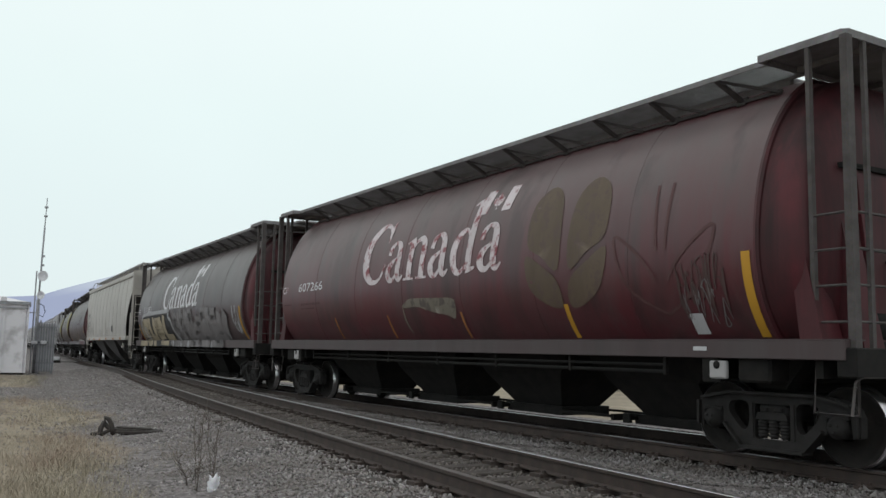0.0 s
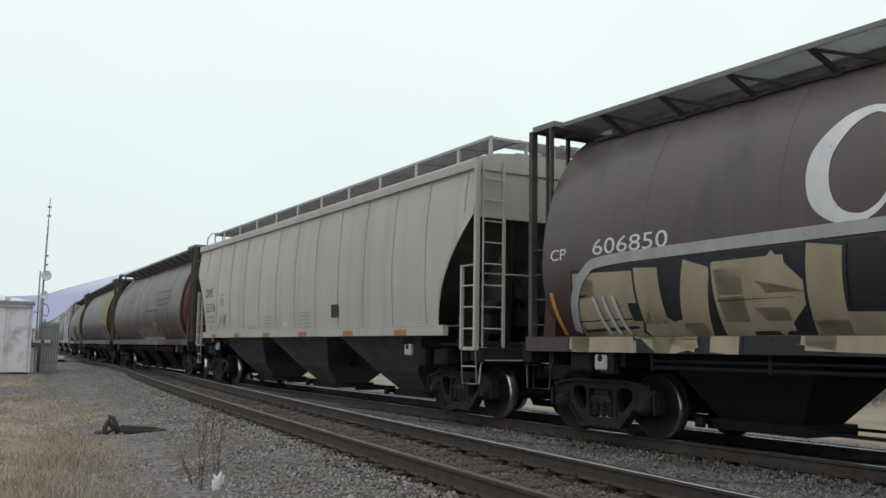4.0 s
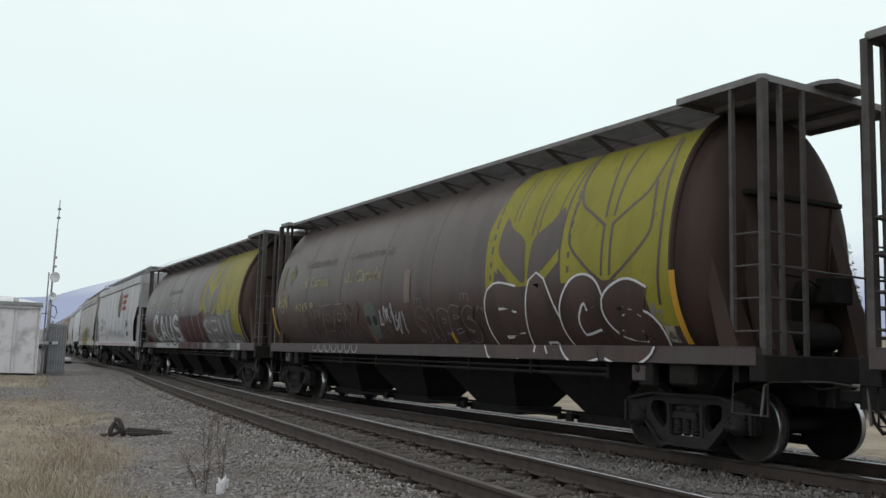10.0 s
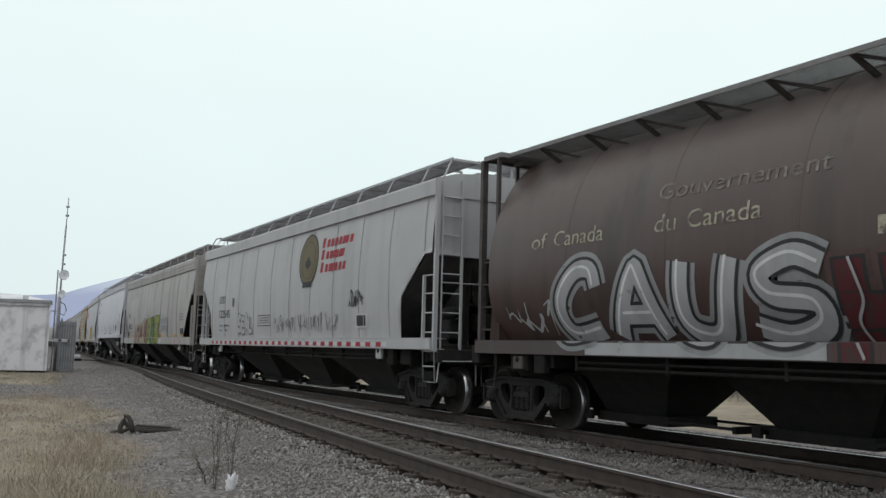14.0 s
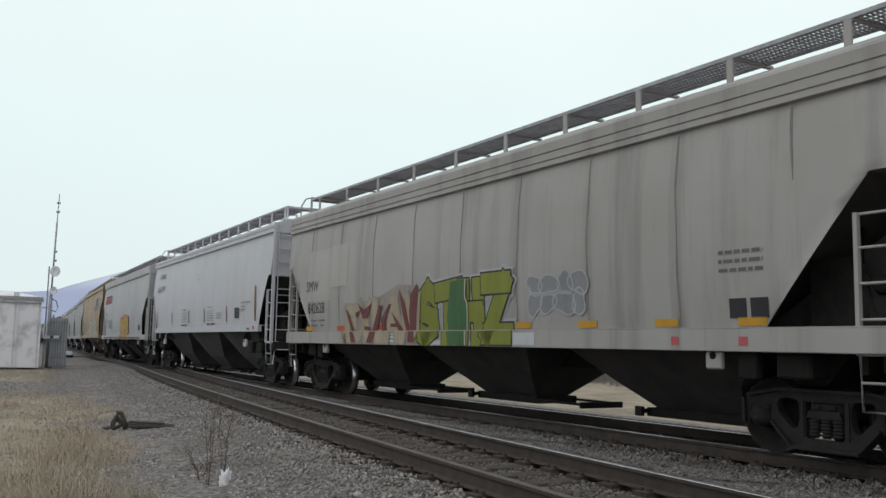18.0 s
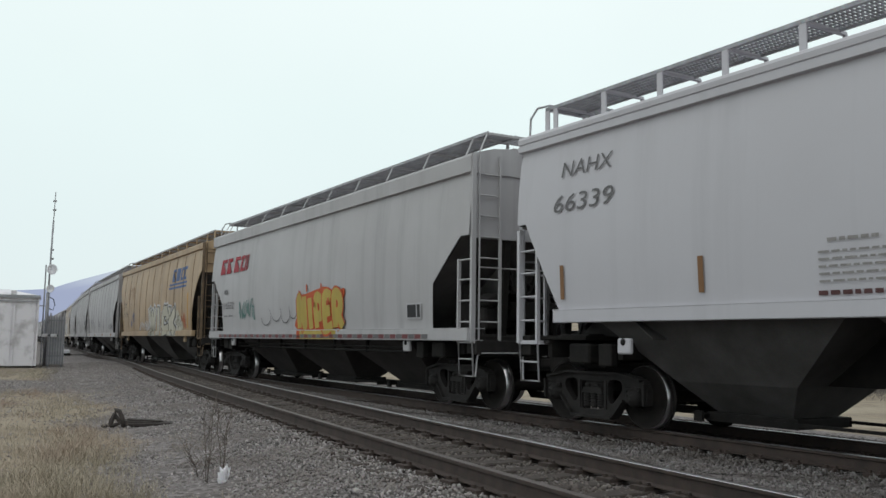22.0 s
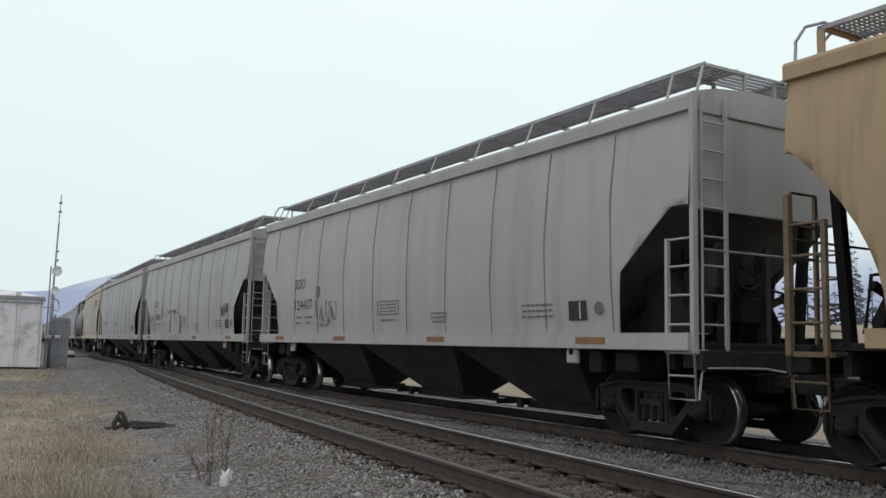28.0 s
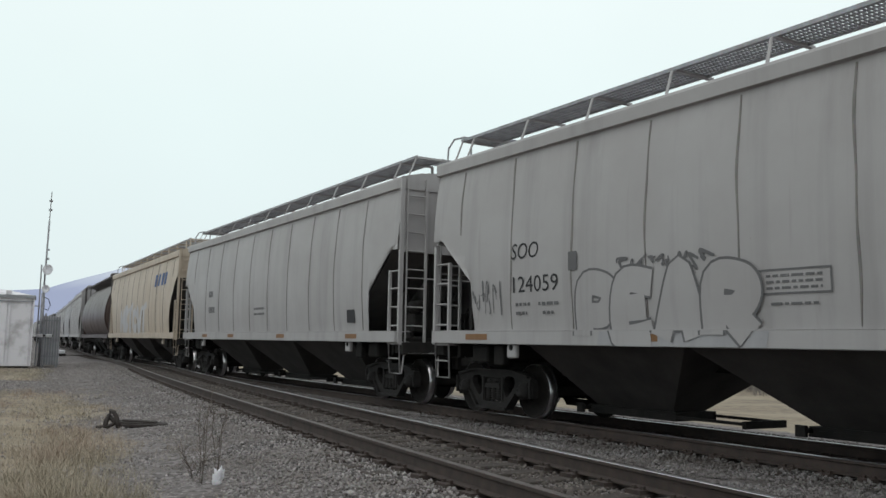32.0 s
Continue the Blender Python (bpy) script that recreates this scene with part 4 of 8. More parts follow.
def hopper_roof_mesh(half, lip, crease):
    def make(bm):
        e = half - 0.70
        z0, z1 = lip
        y0 = side_half(z0)
        prof = [(y0 - 0.03, z0 - 0.02), (y0 + 0.075, z0)]
        for c in crease:
            prof += [(y0 + 0.075, c - 0.012), (y0 + 0.05, c - 0.006), (y0 + 0.05, c + 0.012), (y0 + 0.072, c + 0.02)]
        prof += [(y0 + 0.078, z1 - 0.06), (y0 + 0.06, z1 - 0.02), (y0 + 0.02, z1), (1.10, 4.74), (0.42, 4.80)]
        prof = prof + [(-y, z) for y, z in prof[::-1]]
        a = [bm.verts.new((-e, y, z)) for y, z in prof]
        b = [bm.verts.new((e, y, z)) for y, z in prof]
        for i in range(len(prof) - 1):
            bm.faces.new((a[i], a[i + 1], b[i + 1], b[i]))
        bm.faces.new(a)
        bm.faces.new(b[::-1])
        box(bm, -e + 0.5, e - 0.5, -0.33, 0.33, 4.76, 4.95, 0, 0.04)
        for i in range(12):
            x = -e + 1.0 + (2 * e - 2.0) * i / 11
            box(bm, x - 0.025, x + 0.025, -0.4, 0.4, 4.93, 4.98)
        bmesh.ops.recalc_face_normals(bm, faces=bm.faces)
    return make


def hopper_end_mesh(half, cut):
    """Upper end wall with a bottom rail, for the end at +x."""
    def make(bm):
        e, w = half - 0.73, 1.53
        top = END_TOP[cut]
        bm.faces.new([bm.verts.new(v) for v in ((e, -w, top), (e, w, top), (e, w, 4.5), (e, -w, 4.5))])
        bar(bm, (e + 0.01, -w, top), (e + 0.01, w, top), 0.08, 0.10)
    return make


def slope_sheet_mesh(half, cut):
    """The sloping floor below the end wall, a welded plate with a stiffener along its foot."""
    def make(bm):
        e, top = half - 0.73, END_TOP[cut]
        rows = [(e, top, 1.56), (e - 0.31, top, 1.56), (e - 2.9, 1.3, 1.47)]
        a = [[bm.verts.new((x, y, z)) for y in (w, -w)] for x, z, w in rows]
        b = [[bm.verts.new((x + 0.006, y, z - 0.014)) for y in (w, -w)] for x, z, w in rows]
        for p, q in zip(a, a[1:]):
            bm.faces.new((p[0], p[1], q[1], q[0]))
        for p, q in zip(b, b[1:]):
            bm.faces.new((q[0], q[1], p[1], p[0]))
        for k in (0, 1):
            for m in (0, 1):
                bm.faces.new((a[k][m], a[k + 1][m], b[k + 1][m], b[k][m]))
        for k in (0, 2):
            bm.faces.new((a[k][0], a[k][1], b[k][1], b[k][0]))
        bmesh.ops.recalc_face_normals(bm, faces=bm.faces)
    return make


def end_web_mesh(half, cut):
    """Upright web plate under the slope sheet, standing on the draft sill."""
    def make(bm):
        e, top = half - 0.73, END_TOP[cut]
        k = (top - 1.3) / 2.9
        prism(bm, [(e - 0.5, 1.3), (e - 0.5, top - 0.5 * k - 0.05), (e - 2.7, top - 2.7 * k - 0.04), (e - 2.7, 1.3)], -0.01, 0.01)
        bar(bm, (e - 0.5, 0, 1.3), (e - 0.5, 0, top - 0.5 * k - 0.05), 0.10, 0.03)
    return make


def end_post_mesh(half, cut):
    def make(bm):
        e, top = half - 0.73, END_TOP[cut]
        bar(bm, (e - 0.05, 0, top - 0.05), (e - 0.2, 0, 1.3), 0.12, 0.12)
    return make


def grate_mesh(half, z, fine):
    """Slotted steel roof walk down both sides of the hatches, crossing at the ends."""
    def make(bm):
        e = half - 0.86
        step, bw = (0.062, 0.026) if fine else (0.3, 0.12)
        n = int(2 * e / step)
        for s in (-1, 1):
            ya, yb = sorted((s * 0.50, s * 1.12))
            box(bm, -e, e, ya - 0.015, ya + 0.015, z - 0.035, z + 0.02)
            box(bm, -e, e, yb - 0.015, yb + 0.015, z - 0.035, z + 0.02)
            for i in range(n):
                x = -e + (i + 0.5) * step
                box(bm, x - bw / 2, x + bw / 2, ya, yb, z - 0.008, z + 0.008)
            for k in range(1, 6):
                y = ya + (yb - ya) * k / 6
                box(bm, -e, e, y - 0.014, y + 0.014, z - 0.006, z + 0.010)
        for s in (-1, 1):
            for k in range(6):
                x = s * (e - 0.04 - k * 0.11)
                bar(bm, (x, -0.50, z), (x, 0.50, z), 0.035, 0.03)
    return make


def grate_post_mesh(z, slim):
    def make(bm):
        if slim:
            bar(bm, (-0.10, 1.36, 4.64), (0, 1.12, z - 0.02), 0.045, 0.02, up=(0, 1, 0))
        else:
            bar(bm, (0, 1.12, 4.66), (0, 1.12, z - 0.02), 0.10, 0.025, up=(0, 1, 0))
        box(bm, -0.075, -0.015, 0.36, 1.12, z - 0.05, z - 0.01)
        bar(bm, (-0.045, 0.36, z - 0.03), (-0.045, 0.36, 4.82), 0.05, 0.04)
    return make


def hoop_mesh(x, z):
    """Bent grab rail across the end of the roof walk, down to the roof's edge."""
    def make(bm):
        tube(bm, [(x + 0.14, 1.34, 4.60), (x + 0.14, 1.32, z - 0.16), (x + 0.06, 1.24, z + 0.02), (x - 0.1, 1.12, z + 0.05), (x - 0.1, 0.52, z + 0.05), (x - 0.1, 0.45, z)], 0.02, 6)
        tube(bm, [(x + 0.14, 0.80, 4.66), (x + 0.14, 0.80, z - 0.06), (x + 0.04, 0.80, z + 0.02), (x - 0.1, 0.80, z + 0.05)], 0.02, 6)
    return make


def hopper_ladder(car, xo, xi, y, full, mat):
    """Side ladder at a corner; on the brake end the outer stile runs up to the roof."""
    s = 1 if y > 0 else -1
    w = xi - xo
    f = stile(car, "ladder", (xo, y), 1.22, 4.60 if full else 3.05, 0.085, mat)
    stile(f, "stile", (w, 0), 0.0, 1.50, 0.06, mat)
    for z in (1.58, 1.96, 2.34, 2.70):
        rod(f, "rung", (0, 0, z - 1.22), (w, 0, z - 1.22), mat, 0.017)
    put("stirrup", ("hstir", round(w, 2), s), lambda bm: (tube(bm, [(0, 0, 0), (0, -s * 0.03, -0.6), (w, -s * 0.03, -0.6), (w, 0, 0)], 0.019, 6), tube(bm, [(0, -s * 0.02, -0.3), (w, -s * 0.02, -0.3)], 0.017, 6)), mat, f)
    put("step", ("hstep", round(w, 2), s), lambda bm: box(bm, min(0, w) - 0.05, max(0, w) + 0.05, min(0, -s * 0.2), max(0, -s * 0.2), -0.02, 0.04), mat, f)


def hopper_end_ladder(car, x, s, full, mat):
    """End ladders, a grab rail, the end platform and its beam."""
    for side in (1, -1):
        top = 4.60 if full and side > 0 else 3.1
        f = stile(car, "end_ladder", (x, 1.42 * side), 1.25, top, 0.026, mat)
        stile(f, "stile", (0, -0.44 * side), 0.0, top - 1.25, 0.05, mat)
        z = 1.58
        while z < top:
            rod(f, "rung", (0, 0, z - 1.25), (0, -0.44 * side, z - 1.25), mat)
            z += 0.38
    rod(car, "grab_rail", (x, 1.42, 2.55), (x, -1.42, 2.55), mat)
    put("end_platform", ("hplat", s), lambda bm: (box(bm, min(0, -s * 0.7), max(0, -s * 0.7), -1.45, 1.45, 1.22, 1.27), box(bm, -0.05, 0.05, -1.5, 1.5, 1.0, 1.25, 0, 0.01)), M["iron"], car, loc=(x, 0, 0))


# bays: pitch, rings from the top down, height of the centre sill's underside
WIDE_BAYS = (4.7, [(2.1, 1.42, 1.45), (0.98, 0.86, 0.72), (0.60, 0.45, 0.31)], 0.735)
OPEN_BAYS = (4.7, [(1.9, 1.40, 1.30), (1.28, 0.82, 0.76), (0.82, 0.36, 0.36)], 0.90)
CLOSE_BAYS = (4.12, [(2.04, 1.40, 1.34), (2.0, 1.34, 1.22), (0.82, 0.33, 0.30)], 0.90)


def hopper_car(name, paint, half, label, cut="plain", pitch=0, sill=(1.24, 1.46), bays=CLOSE_BAYS, bay_paint="bay_dark", walk_paint="steel", lip=(4.40, 4.64), crease=(), walk=5.11, posts=1.67, slim=True, fine=True, ladder_paint=None, slope_paint="slope"):
    car = tagged(new(name), label, "railway wagon", "wagons of the grain train")
    h = round(half, 2)
    sl = half - 0.72
    seam_paint = M[{"yellow": "seam_brown", "beige": "seam_beige", "white": "seam_faint"}.get(paint, "seam")]
    for turn in (0, math.pi):
        put("side_sheet", ("side", h, cut, pitch, sill[1], lip[0]), hopper_side_mesh(half, cut, pitch, sill[1] - 0.02, lip[0]), M[paint], car).rotation_euler = (0, 0, turn)
        for k, x in enumerate(seam_places(half, pitch)):
            if abs(x) < half - 0.95:
                low = sill[1] + 0.03 if abs(x) < hopper_ends(2.0, half, cut) - 0.05 else END_TOP[cut] + 0.05
                put("seam", ("seam", low, lip[0], k % 5, 0), seam_mesh(low, lip[0] - 0.06, k * 1.3), seam_paint, car, loc=(x, 0, 0)).rotation_euler = (0, 0, turn)
    put("roof", ("roof", h, lip, crease), hopper_roof_mesh(half, lip, crease), M[paint], car)
    put("roof_walk", ("grate", h, walk, fine), grate_mesh(half, walk, fine), M[walk_paint], car, "slotted steel roof walk")
    n = int((half - 0.9) / posts - 0.5)
    for x in [(i + 0.5) * posts for i in range(-n - 1, n + 1)] + [0.9 - half, half - 0.9]:
        for s in (0, math.pi):
            put("walk_post", ("post", walk, slim), grate_post_mesh(walk, slim), M[paint], car, loc=(x, 0, 0)).rotation_euler = (0, 0, s)
    for turn in (0, math.pi):
        put("grab_rail", ("hoop", h, walk), hoop_mesh(half - 0.84, walk), M[walk_paint], car).rotation_euler = (0, 0, turn)
    long_sill = sl if sill[0] < 1.4 and cut != "round" else sl - 0.95
    put("side_sill", ("hsill", h, sill), sill_mesh(long_sill, sill[0], sill[1], 1.50, 1.63), M[paint], car)
    put("underframe", ("hframe", h), frame_mesh(sl - 0.1), M["black"], car)
    for s in (-1, 1):
        turn = (0, 0, 0 if s > 0 else math.pi)
        put("end_wall", ("hend", h, cut), hopper_end_mesh(half, cut), M[paint], car).rotation_euler = turn
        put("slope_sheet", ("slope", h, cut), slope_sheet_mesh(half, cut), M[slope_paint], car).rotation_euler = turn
        for y in (-0.75, 0.75):
            put("end_post", ("epost", h, cut), end_post_mesh(half, cut), M["black"], car, loc=(0, y, 0)).rotation_euler = turn
        for y in (-0.5, 0.5):
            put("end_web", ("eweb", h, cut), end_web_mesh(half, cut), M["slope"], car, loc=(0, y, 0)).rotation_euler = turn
        bogie(car, s * (half - 1.95))
        coupler(car, s * (sl + 0.02))
        uncoupling_lever(car, s, sl, M[ladder_paint or paint])
        full = s < 0
        for y in (-1.53, 1.53):
            hopper_ladder(car, s * (sl + 0.02), s * (sl - 0.45), y, full and y > 0, M[ladder_paint or paint])
        hopper_end_ladder(car, s * (sl + 0.06), s, full, M[ladder_paint or paint])
        for y in (-1.52, 1.52):
            put("jacking_pad", ("pad"), jack_pad_mesh, [M[paint], M["black"]], car, loc=(s * (half - 3.15), y, sill[0] - 0.05 if sill[0] < 1.4 else 1.25))
    put("brake_gear", "brake", brake_mesh, M["black"], car, loc=(-(sl - 0.7), 0.2, 1.75))
    put("air_tank", "tank", tank_mesh, M["black"], car, loc=(-(sl - 1.15), 0.0, 1.65))
    put("brake_wheel", "brakewheel", brake_wheel_mesh, M["iron"], car, loc=(-(sl - 0.12), 0.35, 2.35))
    put("brake_valve", "valve", valve_mesh, M["iron"], car, loc=(-(sl - 0.55), 0.85, 1.45))
    for s in (-1, 1):
        put("end_gear", "endgear", end_gear_mesh, M["iron"], car, "sooty brake levers and bracing", loc=(s * (sl - 0.75), 0, 1.27)).rotation_euler = (0, 0, 0 if s > 0 else math.pi)
    if paint == "white":
        put("train_pipe", ("pipes", round(half, 1)), pipes_mesh(half - 3.4), M["black"], car)
    step, rings, low = bays
    keel(car, half, low)
    room = half - 1.95 - 0.89 - 0.52
    rings = [(rings[0][0], rings[0][1], sill[0] + 0.1)] + rings[1:]
    for i in range(3):
        x = (i - 1) * step
        out = (9.0 if i else room + x, 9.0 if i < 2 else room - x)
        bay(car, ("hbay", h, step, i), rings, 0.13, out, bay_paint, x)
    return car


# couplings up the line at the start, and the wagons between them
JOINTS = [-14.05, 4.45, 22.65, 41.9, 60.4, 78.45, 96.75, 115.5, 133.93, 151.5, 169.3, 188.35, 206.3, 223.95]
while len(JOINTS) < 28:
    JOINTS.append(JOINTS[-1] + 18.25)
CARS = []


def add_car(i, kind, *args, **kw):
    half = (JOINTS[i] - JOINTS[i - 1]) / 2
    make = barrel_car if kind == "barrel" else hopper_car
    if kind == "barrel":
        car = make("cylindrical_hopper_wagon", args[0], args[1], half, args[2], **kw)
    else:
        car = make("covered_hopper_wagon", args[0], half, args[1], **kw)
    CARS.append((car, (JOINTS[i] + JOINTS[i - 1]) / 2, half))
    return car, half


c1 = add_car(1, "barrel", "red", "red_end", "maroon cylindrical grain hopper wagon with large white lettering", short=0.36, pad="grey")
c2 = add_car(2, "barrel", "maroon", "red_end", "faded maroon cylindrical grain hopper wagon with large lettering and graffiti", back=-0.12, pad="grey")
c3 = add_car(3, "hopper", "beige", "beige-grey covered hopper wagon with bowed sides", cut="round", pitch=1.37, sill=(1.46, 1.64), bays=WIDE_BAYS, bay_paint="bay_grey", lip=(4.43, 4.63), walk=5.08, posts=1.69, slim=False)
c4 = add_car(4, "barrel", "brown", "red_end", "weathered brown cylindrical grain hopper wagon with faded lettering", back=-0.13)
c5 = add_car(5, "barrel", "brown", "brown_end", "brown cylindrical grain hopper wagon with a yellow wheat panel", drop=0.09, under=(0.25, 0.5, 0.45), back=0.1)
c6 = add_car(6, "barrel", "brown", "brown_end", "brown cylindrical grain hopper wagon with yellow wheat panel and big graffiti", drop=0.09, under=(0.55, 0.7, 0.45), back=0.38)
c7 = add_car(7, "hopper", "white", "white-grey covered hopper wagon with a round crest and red lettering", cut="cut", pitch=1.55, lip=(4.28, 4.62), walk=5.08)
c8 = add_car(8, "hopper", "stone", "dusty beige covered hopper wagon with colourful graffiti", cut="deep", slope_paint="bay_grey", pitch=1.79, sill=(1.22, 1.50), bays=OPEN_BAYS, lip=(4.10, 4.53), crease=(4.18, 4.31), walk=5.07, posts=1.72, slim=False)
c9 = add_car(9, "hopper", "clean", "clean white-grey covered hopper wagon with orange stripes", cut="slant", slope_paint="bay_grey", sill=(1.53, 1.72), bays=(4.34,) + WIDE_BAYS[1:], bay_paint="bay_grey", lip=(4.34, 4.60), crease=(4.45,), walk=5.12, posts=1.18, slim=False)
c10 = add_car(10, "hopper", "white", "white-grey covered hopper wagon with red emblem and orange graffiti", cut="cut", lip=(4.28, 4.62), walk=5.08)
c11 = add_car(11, "hopper", "yellow", "ochre yellow covered hopper wagon with graffiti", cut="round", pitch=1.5, sill=(1.30, 1.50), bays=WIDE_BAYS, lip=(4.40, 4.62), walk=5.08, slim=False, ladder_paint="ochre_rust", bay_paint="bay_grey")
c12 = add_car(12, "hopper", "grey", "light grey covered hopper wagon with seamed sides", cut="cut", pitch=1.55, walk=5.13)
c13 = add_car(13, "hopper", "grey", "light grey covered hopper wagon with outlined graffiti", cut="cut", pitch=1.55, walk=5.13)
c14 = add_car(14, "hopper", "grey", "plain light grey covered hopper wagon", cut="cut", pitch=1.55, walk=5.13)
c15 = add_car(15, "hopper", "cream", "faded cream covered hopper wagon, far up the train", cut="round", pitch=1.5, bays=WIDE_BAYS, slim=False, fine=False)
for i, (kind, paint) in enumerate((("barrel", "brown"), ("hopper", "grey"), ("hopper", "white"), ("hopper", "grey"), ("hopper", "white"), ("barrel", "maroon"), ("hopper", "grey"),
                                   ("hopper", "white"), ("hopper", "grey"), ("barrel", "brown"), ("hopper", "grey"), ("hopper", "white"))):
    if kind == "barrel":
        add_car(16 + i, "barrel", paint, "brown_end", "weathered brown cylindrical grain hopper wagon far up the train")
    else:
        add_car(16 + i, "hopper", paint, "light grey covered hopper wagon far up the train", cut="cut", pitch=1.55, fine=False)


# ---- things by the line ----
M["sheet"] = surface("white_sheet_metal", (0.64, 0.64, 0.655), (0.40, 0.39, 0.40), 1.1, 0.5, lo=0.48, hi=0.62)
M["galv"] = surface("dull_galvanised_steel", (0.30, 0.31, 0.32), (0.20, 0.205, 0.21), 4, 0.55, 0.4)
M["cabinet"] = surface("pale_grey_cabinet_paint", (0.40, 0.40, 0.41), (0.28, 0.285, 0.29), 2, 0.6)
M["dish"] = surface("white_plastic", (0.62, 0.64, 0.65), (0.5, 0.5, 0.5), 3, 0.5)
M["bark"] = surface("weathered_grey_wood", (0.055, 0.046, 0.040), (0.028, 0.023, 0.020), 9, 0.9, grain=30, relief=0.7, dist=0.01)
M["twig"] = surface("dead_weed_stem", (0.12, 0.095, 0.075), (0.065, 0.05, 0.04), 8, 0.9)
M["litter"] = surface("crumpled_white_plastic", (0.72, 0.73, 0.74), (0.55, 0.55, 0.55), 8, 0.45)


def part(name, make, mat, parent, label=""):
    bm = bmesh.new()
    make(bm)
    bmesh.ops.recalc_face_normals(bm, faces=bm.faces)
    ob = new(name, mesh_of(bm, name))
    for m in (mat if isinstance(mat, (list, tuple)) else [mat]):
        ob.data.materials.append(m)
    ob.parent = parent
    if label:
        ob["label"] = label
    return ob


def signal_hut():
    """Sheet-metal hut: walls with corner posts and a seam post, a low hipped roof, a plinth."""
    hut = tagged(new("signal_hut"), "white sheet-metal signal hut with a low roof beside the track", "hut")
    gz = ground_at(-20.6, 41.0)
    hut.matrix_world = pose(-19.12, 41.0, gz, 0, 0, 24)
    w, d, h = 5.2, 2.4, 3.34
    part("wall", lambda bm: box(bm, -w, 0, 0, d, 0.10, h, 0, 0.02), M["sheet"], hut)
    part("plinth", lambda bm: box(bm, -w + 0.05, -0.05, 0.05, d - 0.05, -0.1, 0.10), M["black"], hut)

    def roof(bm):
        a = [bm.verts.new(v) for v in ((-w - 0.06, -0.06, h), (0.06, -0.06, h), (0.06, d + 0.06, h), (-w - 0.06, d + 0.06, h))]
        b = [bm.verts.new(v) for v in ((-w + 1.3, d / 2, h + 0.3), (-1.3, d / 2, h + 0.3))]
        for q in ((a[0], a[1], b[1], b[0]), (a[1], a[2], b[1]), (a[2], a[3], b[0], b[1]), (a[3], a[0], b[0]), (a[3], a[2], a[1], a[0])):
            bm.faces.new(q)
    part("roof", roof, M["sheet"], hut)
    part("eave_trim", lambda bm: [bar(bm, (-w - 0.06, -0.07, h - 0.06), (0.07, -0.07, h - 0.06), 0.04, 0.14), bar(bm, (0.07, -0.07, h - 0.06), (0.07, d, h - 0.06), 0.04, 0.14),
                                  bar(bm, (-w, -0.05, h - 0.28), (0.02, -0.05, h - 0.28), 0.03, 0.05)], M["galv"], hut)
    for x in (-4.1, -2.55, -1.03, -0.04):
        part("post", lambda bm, x=x: [bar(bm, (x - 0.07, -0.03, 0.1), (x - 0.07, -0.03, h), 0.05, 0.07), bar(bm, (x + 0.07, -0.03, 0.1), (x + 0.07, -0.03, h), 0.05, 0.07)], M["sheet"], hut)
    part("post_cap", lambda bm: box(bm, -1.15, -0.91, -0.08, 0.1, h, h + 0.22, 0, 0.03), M["sheet"], hut)


def radio_mast():
    """Thin mast with antenna rods, two small dishes and a cable loop."""
    mast = tagged(new("radio_mast"), "thin grey radio mast with two small dish antennas behind the hut", "mast")
    gz = ground_at(-19.3, 43.8)
    mast.matrix_world = pose(-19.95, 43.8, gz)
    part("pole", lambda bm: [tube(bm, [(0, 0, 0), (0, 0, 3.6)], 0.085, 10), tube(bm, [(0.0, 0, 3.5), (0.06, 0, 7.2)], 0.045, 8), tube(bm, [(0.06, 0, 7.2), (0.09, 0, 8.65)], 0.022, 6)], M["galv"], mast)
    for z in (5.3, 5.75, 7.75, 8.2):
        part("clamp", lambda bm, z=z: box(bm, 0.0, 0.16, -0.04, 0.04, z - 0.05, z + 0.05, 0, 0.01), M["galv"], mast)
    for z, x, r in ((4.75, 0.24, 0.26), (3.8, 0.2, 0.2)):
        part("dish", lambda bm, z=z, x=x, r=r: [lathe(bm, [(0.02, 0.05), (r * 0.5, 0.03), (r * 0.9, -0.05), (r, -0.1), (r * 0.97, -0.11), (r * 0.5, 0.0), (0.02, 0.02)], 20, "y", (x, -0.14, z)),
                                                bar(bm, (0, 0, z), (x, -0.12, z), 0.04)], M["dish"], mast, "small round dish antenna")
    part("cable", lambda bm: tube(bm, [(0.05, 0, 3.4), (0.3, -0.05, 3.3), (0.4, -0.05, 3.0), (0.3, -0.05, 2.75), (0.05, 0, 2.85)], 0.02, 6), M["black"], mast)
    part("bracket", lambda bm: [bar(bm, (-0.5, 0, 2.95), (0.1, 0, 2.95), 0.05), bar(bm, (-0.18, 0, 0), (-0.18, 0, 5.0), 0.05), bar(bm, (0.2, 0, 0), (0.2, 0, 2.6), 0.06)], M["galv"], mast)


